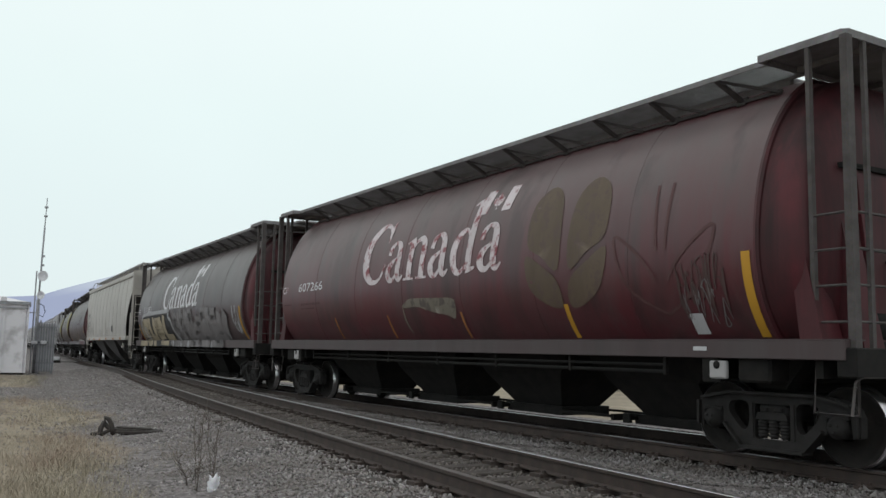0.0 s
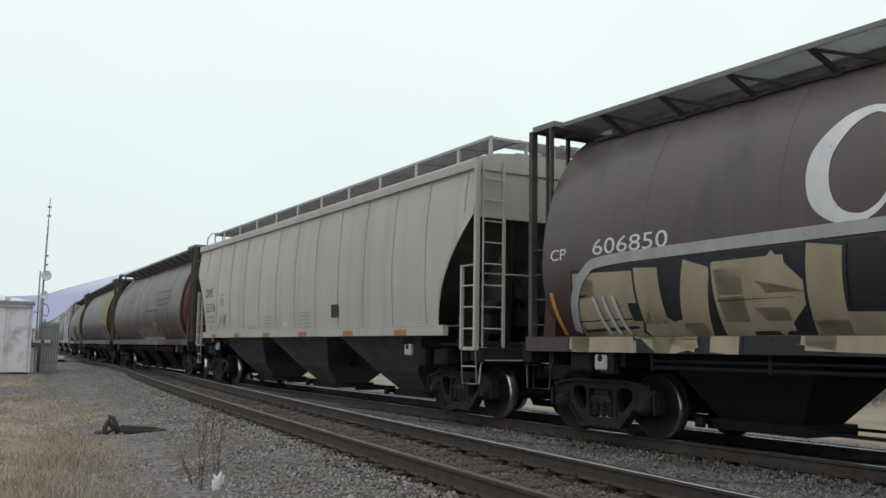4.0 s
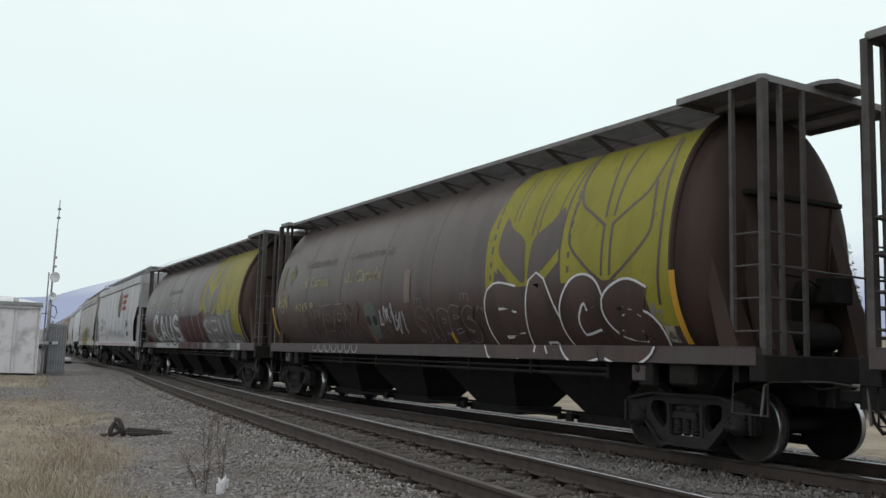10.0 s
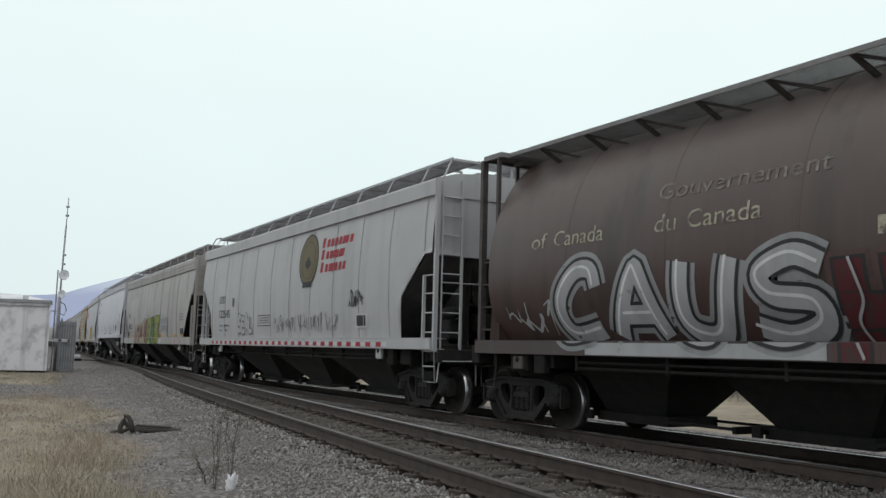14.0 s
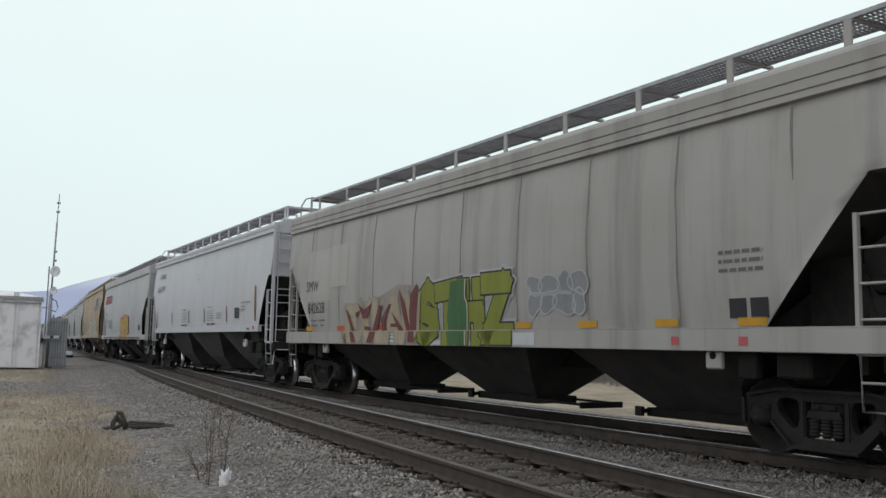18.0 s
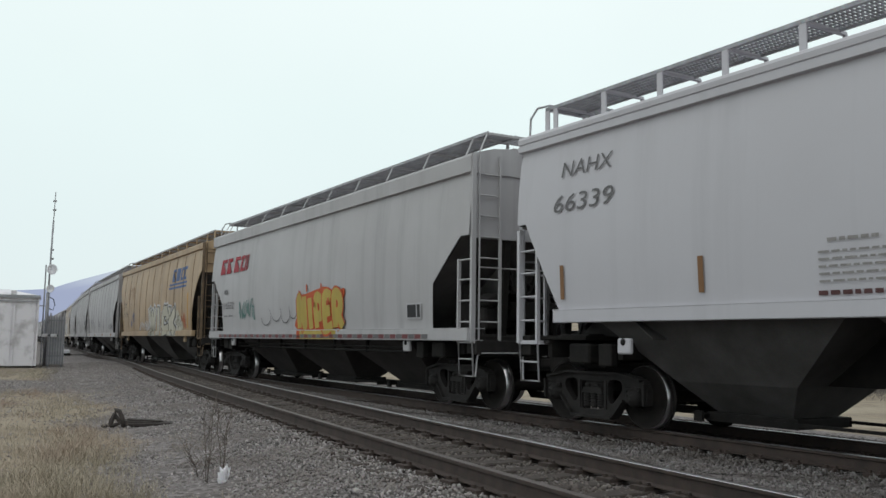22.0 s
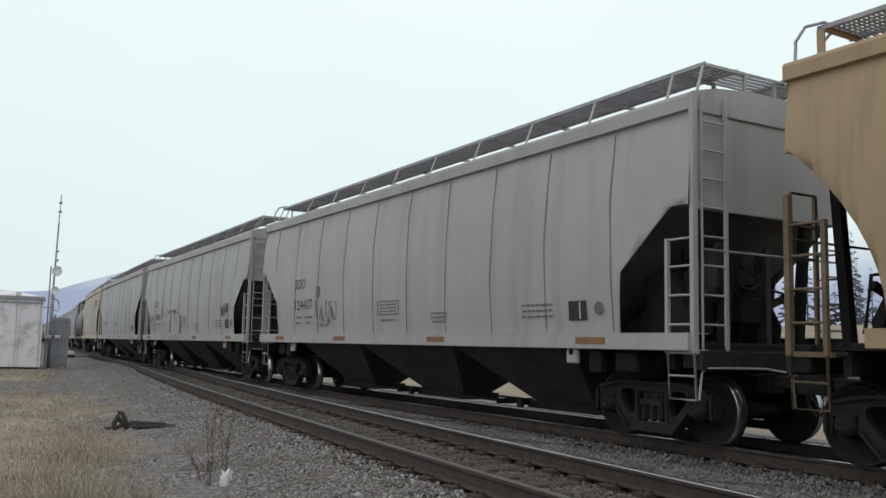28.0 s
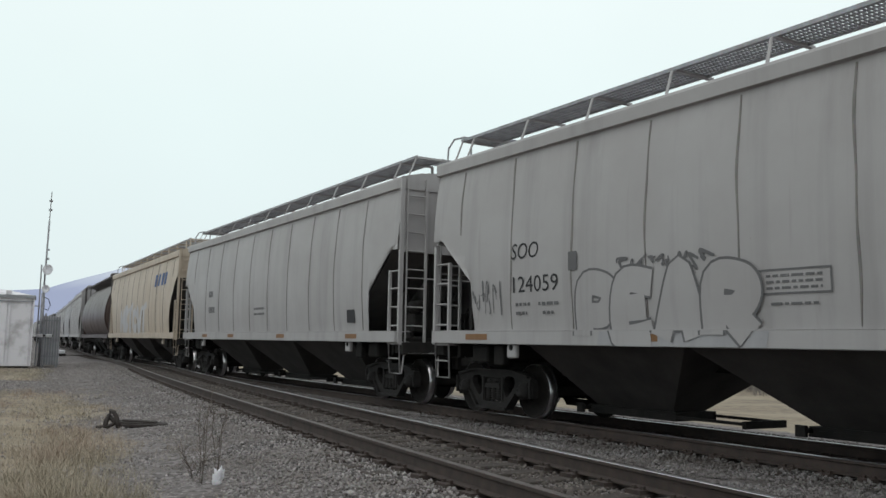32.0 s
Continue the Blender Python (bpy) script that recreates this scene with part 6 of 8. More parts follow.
# ---- paint marks on the wagons: lettering, panels, strips, graffiti ----
INK = {
    "white": worn_mark("white_lettering", (0.62, 0.62, 0.62), (0.25, 0.17, 0.17), 0.60),
    "pinkish": worn_mark("peeling_white_lettering", (0.60, 0.55, 0.55), (0.22, 0.06, 0.07), 0.50),
    "cream": worn_mark("faded_cream_lettering", (0.34, 0.32, 0.24), (0.100, 0.084, 0.076), 0.50),
    "ghost": worn_mark("ghost_lettering", (0.185, 0.168, 0.152), (0.108, 0.091, 0.083), 0.46),
    "black": worn_mark("black_lettering", (0.028, 0.028, 0.03), (0.2, 0.2, 0.19), 0.66),
    "faint": worn_mark("faint_grey_stencil", (0.265, 0.26, 0.245), (0.34, 0.335, 0.315), 0.54),
    "salmon": worn_mark("faded_salmon_band", (0.20, 0.125, 0.075), (0.15, 0.10, 0.05), 0.5),
    "scuff": worn_mark("scuffed_bare_primer", (0.185, 0.165, 0.130), (0.095, 0.080, 0.068), 0.50),
    "salmon_grey": worn_mark("pinkish_grey_primer", (0.165, 0.13, 0.115), (0.13, 0.10, 0.09), 0.55),
    "grey": worn_mark("grey_lettering", (0.13, 0.13, 0.13), (0.28, 0.28, 0.27), 0.62),
    "red": worn_mark("red_lettering", (0.30, 0.022, 0.035), (0.3, 0.12, 0.12), 0.66),
    "blue": worn_mark("blue_lettering", (0.066, 0.115, 0.245), (0.2, 0.16, 0.12), 0.62),
    "amber": worn_mark("amber_reflective_strip", (0.50, 0.27, 0.03), (0.2, 0.1, 0.03), 0.7),
    "orange": worn_mark("orange_reflective_strip", (0.36, 0.16, 0.05), (0.25, 0.15, 0.08), 0.66),
    "brownstrip": worn_mark("dull_brown_strip", (0.22, 0.12, 0.055), (0.22, 0.17, 0.12), 0.64),
    "wheat": worn_mark("wheat_yellow_paint", (0.235, 0.215, 0.026), (0.13, 0.112, 0.03), 0.60),
    "olive": worn_mark("olive_brown_paint", (0.108, 0.079, 0.052), (0.09, 0.062, 0.05), 0.50),
    "rose": worn_mark("faded_rose_line", (0.098, 0.048, 0.046), (0.08, 0.036, 0.036), 0.48),
    "silver": worn_mark("silver_spray", (0.34, 0.345, 0.345), (0.2, 0.2, 0.2), 0.62),
    "dusk": worn_mark("thin_grey_spray", (0.145, 0.132, 0.128), (0.115, 0.092, 0.09), 0.58),
    "greywash": worn_mark("pale_grey_spray", (0.185, 0.175, 0.172), (0.13, 0.115, 0.11), 0.60),
    "cloudy": worn_mark("thin_bluish_spray", (0.235, 0.24, 0.25), (0.27, 0.26, 0.245), 0.56),
    "pale_line": worn_mark("pale_spray_line", (0.37, 0.38, 0.385), (0.3, 0.29, 0.28), 0.60),
    "patchy": worn_mark("dusty_rose_spray", (0.30, 0.255, 0.225), (0.28, 0.26, 0.235), 0.5),
    "straw_ink": worn_mark("yellowed_lettering", (0.27, 0.26, 0.14), (0.102, 0.088, 0.072), 0.52),
    "straw_dim": worn_mark("dim_yellowed_paint", (0.13, 0.125, 0.065), (0.07, 0.055, 0.048), 0.52),
    "teal_grey": worn_mark("dim_teal_spray", (0.10, 0.115, 0.105), (0.07, 0.065, 0.06), 0.56),
    "dim_rose": worn_mark("dim_rose_paint", (0.085, 0.052, 0.047), (0.06, 0.04, 0.037), 0.5),
    "bone": worn_mark("bone_spray", (0.46, 0.45, 0.36), (0.33, 0.28, 0.2), 0.66),
    "steelgrey": worn_mark("mid_grey_spray", (0.26, 0.265, 0.265), (0.15, 0.15, 0.15), 0.62),
    "sand": worn_mark("sand_spray", (0.36, 0.31, 0.21), (0.24, 0.2, 0.14), 0.64),
    "blood": worn_mark("dark_red_spray", (0.085, 0.018, 0.021), (0.045, 0.032, 0.03), 0.52),
    "wine": worn_mark("wine_red_spray", (0.15, 0.045, 0.045), (0.2, 0.12, 0.1), 0.66),
    "lemon": worn_mark("yellow_spray", (0.42, 0.33, 0.07), (0.3, 0.2, 0.06), 0.64),
    "fire": worn_mark("orange_red_spray", (0.46, 0.085, 0.025), (0.3, 0.14, 0.06), 0.66),
    "leaf": worn_mark("leaf_green_spray", (0.20, 0.22, 0.035), (0.12, 0.14, 0.04), 0.64),
    "fern": worn_mark("dark_green_spray", (0.055, 0.13, 0.05), (0.08, 0.1, 0.04), 0.64),
    "teal": worn_mark("teal_spray", (0.06, 0.19, 0.16), (0.25, 0.3, 0.28), 0.60),
    "paper": worn_mark("pale_label", (0.50, 0.51, 0.51), (0.35, 0.35, 0.34), 0.68),
    "gold": worn_mark("dull_gold_paint", (0.13, 0.108, 0.055), (0.12, 0.09, 0.05), 0.6),
    "pink": worn_mark("pink_label", (0.42, 0.09, 0.10), (0.3, 0.1, 0.1), 0.68),
}


class Side:
    """The camera-side surface of a wagon: u runs to the right along it, v up."""

    def __init__(self, car, half, barrel, sill=(1.24, 1.46)):
        self.car, self.half, self.barrel = car, half, barrel
        self.sill = (1.20, 1.425) if barrel else sill

    def depth(self, v, on_sill):
        if on_sill:
            return 1.524 if self.barrel else 1.633
        return barrel_half(v) * 1.0018 if self.barrel else side_half(v) + 0.0195


def lay(side, name, ink, bm, lift=0.004, label=""):
    """Wraps a flat drawing (u, v, small lift) onto the wagon's side."""
    out = bmesh.new()
    step = 0.16 if side.barrel else 0.6
    for on_sill, lo, hi in ((True, side.sill[0] + 0.004, side.sill[1] - 0.004), (False, side.sill[1] + 0.012, 4.5 if side.barrel else 4.2)):
        b = bm.copy()
        for z, low in ((lo, True), (hi, False)):
            bmesh.ops.bisect_plane(b, geom=b.verts[:] + b.edges[:] + b.faces[:], plane_co=(0, z, 0), plane_no=(0, 1, 0), clear_inner=low, clear_outer=not low)
        if not b.faces:
            b.free()
            continue
        z = math.ceil(lo / step) * step
        while z < hi and not on_sill:
            bmesh.ops.bisect_plane(b, geom=b.verts[:] + b.edges[:] + b.faces[:], plane_co=(0, z, 0), plane_no=(0, 1, 0))
            z += step
        made = {v: out.verts.new((-v.co.x, side.depth(v.co.y, on_sill) + 0.5 * lift + v.co.z, v.co.y)) for v in b.verts}
        for f in b.faces:
            vs = [made[v] for v in f.verts]
            if len(set(vs)) > 2:
                out.faces.new(vs)
        b.free()
    bm.free()
    out.normal_update()
    for f in out.faces:
        if f.normal.y < 0:
            f.normal_flip()
        f.smooth = side.barrel
    ob = new(name, mesh_of(out, name))
    ob.data.materials.append(ink if not isinstance(ink, str) else INK[ink])
    ob.parent = side.car
    if label:
        ob["label"] = label
    return ob


def rect(bm, u0, u1, v0, v1, slant=0.0, z=0.0):
    bm.faces.new([bm.verts.new(p) for p in ((u0, v0, z), (u1, v0, z), (u1 + slant, v1, z), (u0 + slant, v1, z))])


def poly(bm, pts, z=0.0):
    f = bm.faces.new([bm.verts.new((u, v, z)) for u, v in pts])
    if len(pts) > 4:
        bmesh.ops.triangulate(bm, faces=[f])


def curve(pts, n=6, closed=False):
    """A smooth line through points."""
    p = [Vector((a, b)) for a, b in pts]
    m, out = len(p), []
    for i in range(m if closed else m - 1):
        a, b, c, d = (p[(i + k) % m] if closed else p[min(max(i + k, 0), m - 1)] for k in (-1, 0, 1, 2))
        for j in range(n):
            t = j / n
            out.append(0.5 * (2 * b + (c - a) * t + (2 * a - 5 * b + 4 * c - d) * t * t + (3 * b - a - 3 * c + d) * t ** 3))
    if not closed:
        out.append(p[-1])
    return out


def ribbon(bm, pts, width, z=0.0, taper=False):
    """A brush stroke along a line of points."""
    n, prev = len(pts), None
    for i, p in enumerate(pts):
        d = pts[min(i + 1, n - 1)] - pts[max(i - 1, 0)]
        if d.length < 1e-6:
            continue
        d.normalize()
        k = width / 2 * ((0.35 + 0.65 * math.sin(math.pi * (i + 0.5) / n)) if taper else 1)
        s = Vector((-d.y, d.x)) * k
        pair = [bm.verts.new((p.x + s.x, p.y + s.y, z)), bm.verts.new((p.x - s.x, p.y - s.y, z))]
        if prev:
            bm.faces.new((prev[0], prev[1], pair[1], pair[0]))
        prev = pair


def words(side, text, u0, u1, v, cap, ink, bold=0.0, shear=0.0, label=""):
    """A line of lettering fitted between u0 and u1, capitals cap metres high; each word is a piece of its own."""
    if " " in text:
        at, size = 0, (u1 - u0) / len(text)
        for w in text.split(" "):
            words(side, w, u0 + at * size, u0 + (at + len(w)) * size, v, cap, ink, bold, shear, label)
            at += len(w) + 1
        return None
    cu = bpy.data.curves.new("lettering", "FONT")
    cu.body, cu.offset, cu.shear, cu.resolution_u = text, bold, shear, 3
    tmp = bpy.data.objects.new("lettering", cu)
    me = bpy.data.meshes.new_from_object(tmp)
    bpy.data.objects.remove(tmp)
    bpy.data.curves.remove(cu)
    bm = bmesh.new()
    bm.from_mesh(me)
    bpy.data.meshes.remove(me)
    xs = [w.co.x for w in bm.verts]
    lo, hi = min(xs), max(xs)
    for w in bm.verts:
        w.co = Vector((u0 + (w.co.x - lo) * (u1 - u0) / (hi - lo), v + w.co.y * cap / 0.73, 0))
    bmesh.ops.delete(bm, geom=[f for f in bm.faces if f.calc_area() < 1e-9], context="FACES_ONLY")
    return lay(side, "lettering", ink, bm, 0.006, label)


def dashes(side, rows, ink, name="stencil_marks"):
    """Unreadable small print as short bars: rows of (u0, u1, v, height)."""
    rnd = random.Random(len(rows))
    bm = bmesh.new()
    for u0, u1, v, h in rows:
        u = u0
        while u < u1:
            w = min(u1 - u, rnd.uniform(0.05, 0.16))
            rect(bm, u, u + w, v, v + h)
            u += w + 0.03
    ob = lay(side, name, ink, bm, 0.006)
    ob["kind"] = "stuff"
    return ob


def strip(side, u, v0, v1, ink="amber", w=0.11, slant=0.0, name="reflective_strip"):
    bm = bmesh.new()
    rect(bm, u - w / 2, u + w / 2, v0, v1, slant)
    return lay(side, name, ink, bm, 0.008)


def maple(bm, u, v, r):
    pts = [(0, 1), (0.18, 0.62), (0.42, 0.72), (0.34, 0.3), (0.62, 0.5), (0.7, 0.3), (0.95, 0.32), (0.82, 0.0), (0.92, -0.1), (0.45, -0.42), (0.5, -0.58), (0.06, -0.5), (0.06, -0.95)]
    poly(bm, [(u + x * r, v + y * r) for x, y in pts] + [(u - x * r, v + y * r) for x, y in pts[::-1] if x > 0])


BLOCKS = [
    [(0.0, 0.0), (0.05, 1.0), (0.6, 1.05), (1.0, 0.75), (0.62, 0.55), (1.02, 0.22), (0.55, -0.05)],
    [(0.0, 0.1), (0.15, 1.1), (0.45, 0.92), (0.42, 0.36), (0.95, 0.28), (1.0, -0.05)],
    [(-0.05, 0.85), (0.4, 0.95), (0.95, 1.1), (1.0, 0.82), (0.66, 0.78), (0.58, -0.05), (0.25, 0.0), (0.35, 0.75)],
    [(0.0, 0.0), (0.0, 0.9), (0.3, 1.05), (0.5, 0.65), (0.7, 1.1), (1.02, 0.95), (0.95, -0.05), (0.7, 0.0), (0.68, 0.5), (0.5, 0.25), (0.3, 0.5), (0.28, 0.0)],
    [(0.0, 0.2), (0.1, 0.9), (0.5, 1.08), (1.0, 0.85), (0.95, 0.6), (0.5, 0.75), (0.38, 0.5), (0.55, 0.25), (1.0, 0.38), (0.95, 0.05), (0.45, -0.08)],
    [(0.0, 1.1), (0.3, 0.95), (0.5, 0.4), (0.75, 1.0), (1.05, 1.05), (0.65, -0.1), (0.35, -0.05)],
]
CUTS = [[(0.3, 0.25), (0.32, 0.75)], [(0.25, 0.5), (0.7, 0.62)], [(0.5, 0.15), (0.62, 0.7)], [(0.2, 0.8), (0.5, 0.35), (0.75, 0.85)]]


def piece(side, u0, u1, v0, v1, count, fill, edge, seed, second=None, halo=None, rim=0.035, lean=0.1, wild=0.12):
    """A row of angular abstract spray blocks: halo, fill, patches of a second colour, outline and inner cuts."""
    rnd = random.Random(seed)
    w, h = (u1 - u0) / count, v1 - v0
    glow, patch, lines = bmesh.new(), bmesh.new(), bmesh.new()
    for i in range(count):
        shape = BLOCKS[(seed + i * 2 + rnd.randrange(2)) % len(BLOCKS)]
        grow, lift = rnd.uniform(1.0, 1.22), rnd.uniform(-wild, wild)

        def at(x, y):
            return Vector((u0 + (i + 0.5) * w + ((x - 0.5) * grow + (y - 0.5) * lean) * w, v0 + (y * (1 + lift) + 0.02 * math.sin(9 * x + i)) * h))
        pts = [at(x + rnd.uniform(-0.05, 0.05), y + rnd.uniform(-0.04, 0.04)) for x, y in shape]
        ring = pts + pts[:2]
        z = 0.0003 * i
        if halo:
            ribbon(glow, ring, rim * 5, z)
        if fill:
            one = bmesh.new()
            poly(one, [tuple(p) for p in pts], z)
            lay(side, "graffiti_fill", fill, one, 0.010)
        if second:
            c = CUTS[rnd.randrange(4)]
            ribbon(patch, curve([at(*a) for a in c], 4), 0.24 * w, z)
        if edge:
            ribbon(lines, ring, rim, z)
            c = CUTS[rnd.randrange(4)]
            ribbon(lines, curve([at(*a) for a in c], 4), rim * 1.3, z, True)
    for name, ink, bm, up in (("graffiti_halo", halo, glow, 0.006), ("graffiti_patch", second, patch, 0.014), ("graffiti_outline", edge, lines, 0.018)):
        if ink:
            ob = lay(side, name, ink, bm, up)
            if name == "graffiti_patch":
                ob["kind"] = "stuff"
        else:
            bm.free()


def bubbles(side, u0, u1, v0, v1, count, fill, edge, seed):
    """Faint rounded throw-up shapes in two rows."""
    rnd = random.Random(seed)
    body, lines = bmesh.new(), bmesh.new()
    w, h = (u1 - u0) / count, v1 - v0
    for i in range(count):
        for j in (0, 1):
            cx, cy = u0 + (i + 0.5 + rnd.uniform(-0.1, 0.1)) * w, v0 + (0.27 + 0.47 * j) * h
            a, b, f = rnd.uniform(0.42, 0.66) * w, rnd.uniform(0.24, 0.34) * h, rnd.uniform(0, 6)
            ring = []
            for t in range(24):
                q = t * math.tau / 24
                r = 1 + 0.16 * math.sin(2 * q + f) + 0.10 * math.sin(3 * q + 2 * f)
                ring.append(Vector((cx + a * r * math.cos(q), cy + b * r * math.sin(q))))
            poly(body, [tuple(p) for p in ring], 0.0003 * (2 * i + j))
            ribbon(lines, ring + ring[:2], 0.03, 0.0003 * (2 * i + j))
    lay(side, "graffiti_fill", fill, body, 0.006)
    lay(side, "graffiti_outline", edge, lines, 0.012)


def scrawl(side, u0, u1, v0, v1, ink, seed, n=5, width=0.03):
    """A thin spray-can scribble."""
    rnd = random.Random(seed)
    bm = bmesh.new()
    for i in range(n):
        a = u0 + (u1 - u0) * i / n
        pts = [(a + (u1 - u0) / n * rnd.uniform(-0.1, 1.2), rnd.uniform(v0, v1)) for _ in range(6)]
        pts = sorted(pts, key=lambda p: p[0] + rnd.uniform(-0.15, 0.15))
        ribbon(bm, curve(pts, 7), width * rnd.uniform(0.7, 1.3), 0.0003 * i, True)
    lay(side, "graffiti_scrawl", ink, bm, 0.010)


def wheat_panel(side, u0, u1, v0, v1, body, worn=False, second=0.70):
    """Yellow panel with two wheat heads: one as dark leaves round a yellow stem, one as dark outlines."""
    w, h = u1 - u0, v1 - v0

    def at(x, y):
        return (u0 + x * w, v0 + y * h)
    bm = bmesh.new()
    poly(bm, [at(0.02, -0.05), at(0.07, -0.08), at(0.075, 0.18), at(0.14, 0.08), at(0.27, -0.10), at(0.30, -0.10), at(0.42, 0.10), at(0.46, 0.16), at(0.47, -0.20), at(0.75, -0.30), at(1.0, -0.28), at(1.0, 1.0), at(0.12, 1.0), at(0.05, 0.85), at(0.0, 0.5)])
    lay(side, "wheat_panel", "wheat", bm, 0.004, "faded yellow wheat panel")
    low = [(0.015, 0.06), (0.10, 0.16), (0.185, 0.30), (0.195, 0.44), (0.175, 0.60), (0.12, 0.50), (0.035, 0.40), (0.015, 0.25)]
    foot = [(0.03, -0.04), (0.12, 0.09), (0.19, 0.20), (0.195, -0.05), (0.12, -0.08)]
    high = [(0.03, 0.52), (0.10, 0.58), (0.165, 0.68), (0.16, 0.98), (0.05, 0.98)]
    cx = 0.285
    n = 0
    for sgn in (-1, 1):
        for name, pts in (("dark_wheat_leaf", low), ("dark_wheat_foot", foot)) + ((("dark_wheat_tip", high),) if worn else ()):
            one = bmesh.new()
            ring = [at(cx + sgn * x, y) for x, y in pts]
            poly(one, [tuple(p) for p in curve(ring, 4, True)] if pts is low else ring, 0.0004 * n)
            lay(side, name, M[body], one, 0.009)
            n += 1
    if worn:
        rnd = random.Random(3)
        flecks = bmesh.new()
        for _ in range(26):
            a, b, r = rnd.uniform(-0.14, 0.15), rnd.uniform(0.60, 0.97), rnd.uniform(0.008, 0.024)
            poly(flecks, [at(cx + a + r * math.cos(t * 0.9) * (1 + 0.4 * math.sin(3 * t + a)), b + 2.6 * r * math.sin(t * 0.9) + 2.0 * r * math.cos(t * 0.9)) for t in range(7)], 0.0003 * _)
        lay(side, "paint_flake", "wheat", flecks, 0.015)["kind"] = "stuff"
    else:
        for x in (-0.13, -0.10, 0.012, 0.045, 0.15):
            ln = bmesh.new()
            ribbon(ln, curve([at(cx + x, 0.56 if abs(x) > 0.05 else 0.42), at(cx + x * 1.05 + 0.01, 0.75), at(cx + x * 1.1 + 0.03, 0.96)], 5), 0.035)
            lay(side, "dark_wheat_line", M[body], ln, 0.009)
    cx = second
    for sgn in (-1, 1):
        for line_ in ([(0.02, 0.02), (0.10, 0.13), (0.19, 0.30), (0.20, 0.46), (0.185, 0.66)], [(0.015, 0.40), (0.09, 0.50), (0.16, 0.60), (0.195, 0.78), (0.20, 0.97)], [(0.02, 0.06), (0.02, 0.40)],
                      [(0.02, 0.46), (0.03, 0.75), (0.05, 0.96)], [(0.23, -0.15), (0.245, 0.30), (0.235, 0.66), (0.215, 0.95)]):
            ln = bmesh.new()
            ribbon(ln, curve([at(cx + sgn * x, y) for x, y in line_], 6), 0.05)
            lay(side, "dark_wheat_outline", M[body], ln, 0.009)


def brush(bm, pts, sx, x0, y0, k, z=0.0):
    """A pen stroke through (x, y, width) points, smooth and swelling; k scales it, sx stretches it sideways."""
    p = [Vector(q) for q in pts]
    fine = []
    for i in range(len(p) - 1):
        a, b, c, d = (p[min(max(i + j, 0), len(p) - 1)] for j in (-1, 0, 1, 2))
        for j in range(5):
            t = j / 5
            fine.append(0.5 * (2 * b + (c - a) * t + (2 * a - 5 * b + 4 * c - d) * t * t + (3 * b - a - 3 * c + d) * t ** 3))
    fine.append(p[-1])
    prev = None
    for i, q in enumerate(fine):
        d = fine[min(i + 1, len(fine) - 1)] - fine[max(i - 1, 0)]
        n = Vector((-d.y, d.x)).normalized() * max(q.z, 0.02) / 2
        pair = [bm.verts.new((x0 + (q.x + e * n.x) * k * sx, y0 + (q.y + e * n.y) * k, z)) for e in (1, -1)]
        if prev:
            bm.faces.new((prev[0], prev[1], pair[1], pair[0]))
        prev = pair


# a book-face alphabet of pen strokes: advance, then strokes of (x, y, width) with capitals one high
PEN_A = (0.57, [[(0.06, 0.43, 0.10), (0.09, 0.55, 0.10), (0.20, 0.625, 0.06), (0.32, 0.58, 0.11), (0.365, 0.44, 0.14), (0.365, 0.18, 0.14), (0.39, 0.06, 0.11), (0.46, 0.03, 0.07), (0.54, 0.09, 0.03)],
                [(0.36, 0.385, 0.04), (0.22, 0.33, 0.07), (0.10, 0.24, 0.13), (0.08, 0.13, 0.14), (0.14, 0.04, 0.10), (0.24, 0.03, 0.07), (0.35, 0.13, 0.05)]])
PEN = {
    "C": (0.82, [[(0.745, 0.68, 0.03), (0.70, 0.85, 0.06), (0.52, 0.965, 0.07), (0.30, 0.90, 0.14), (0.13, 0.68, 0.20), (0.10, 0.46, 0.21), (0.16, 0.22, 0.19), (0.32, 0.06, 0.12), (0.52, 0.025, 0.07), (0.68, 0.12, 0.05), (0.77, 0.30, 0.03)],
                 [(0.75, 1.0, 0.03), (0.725, 0.86, 0.09), (0.735, 0.66, 0.02)]]),
    "a": PEN_A,
    "n": (0.68, [[(0.15, 0.0, 0.14), (0.15, 0.62, 0.14)], [(0.0, 0.018, 0.035), (0.30, 0.018, 0.035)], [(-0.01, 0.57, 0.02), (0.10, 0.60, 0.06), (0.20, 0.63, 0.06)],
                 [(0.20, 0.50, 0.04), (0.30, 0.60, 0.07), (0.42, 0.61, 0.10), (0.50, 0.50, 0.14), (0.51, 0.3, 0.14), (0.51, 0.0, 0.14)], [(0.37, 0.018, 0.035), (0.66, 0.018, 0.035)]]),
    "d": (0.66, [[(0.42, 0.52, 0.04), (0.32, 0.615, 0.06), (0.18, 0.56, 0.11), (0.085, 0.40, 0.15), (0.085, 0.22, 0.15), (0.16, 0.06, 0.11), (0.28, 0.02, 0.07), (0.41, 0.12, 0.05)],
                 [(0.46, 0.05, 0.14), (0.46, 0.5, 0.14), (0.47, 1.03, 0.13)], [(0.30, 0.97, 0.02), (0.40, 1.0, 0.06), (0.52, 1.04, 0.05)], [(0.42, 0.05, 0.10), (0.52, 0.05, 0.07), (0.63, 0.07, 0.03)]]),
}


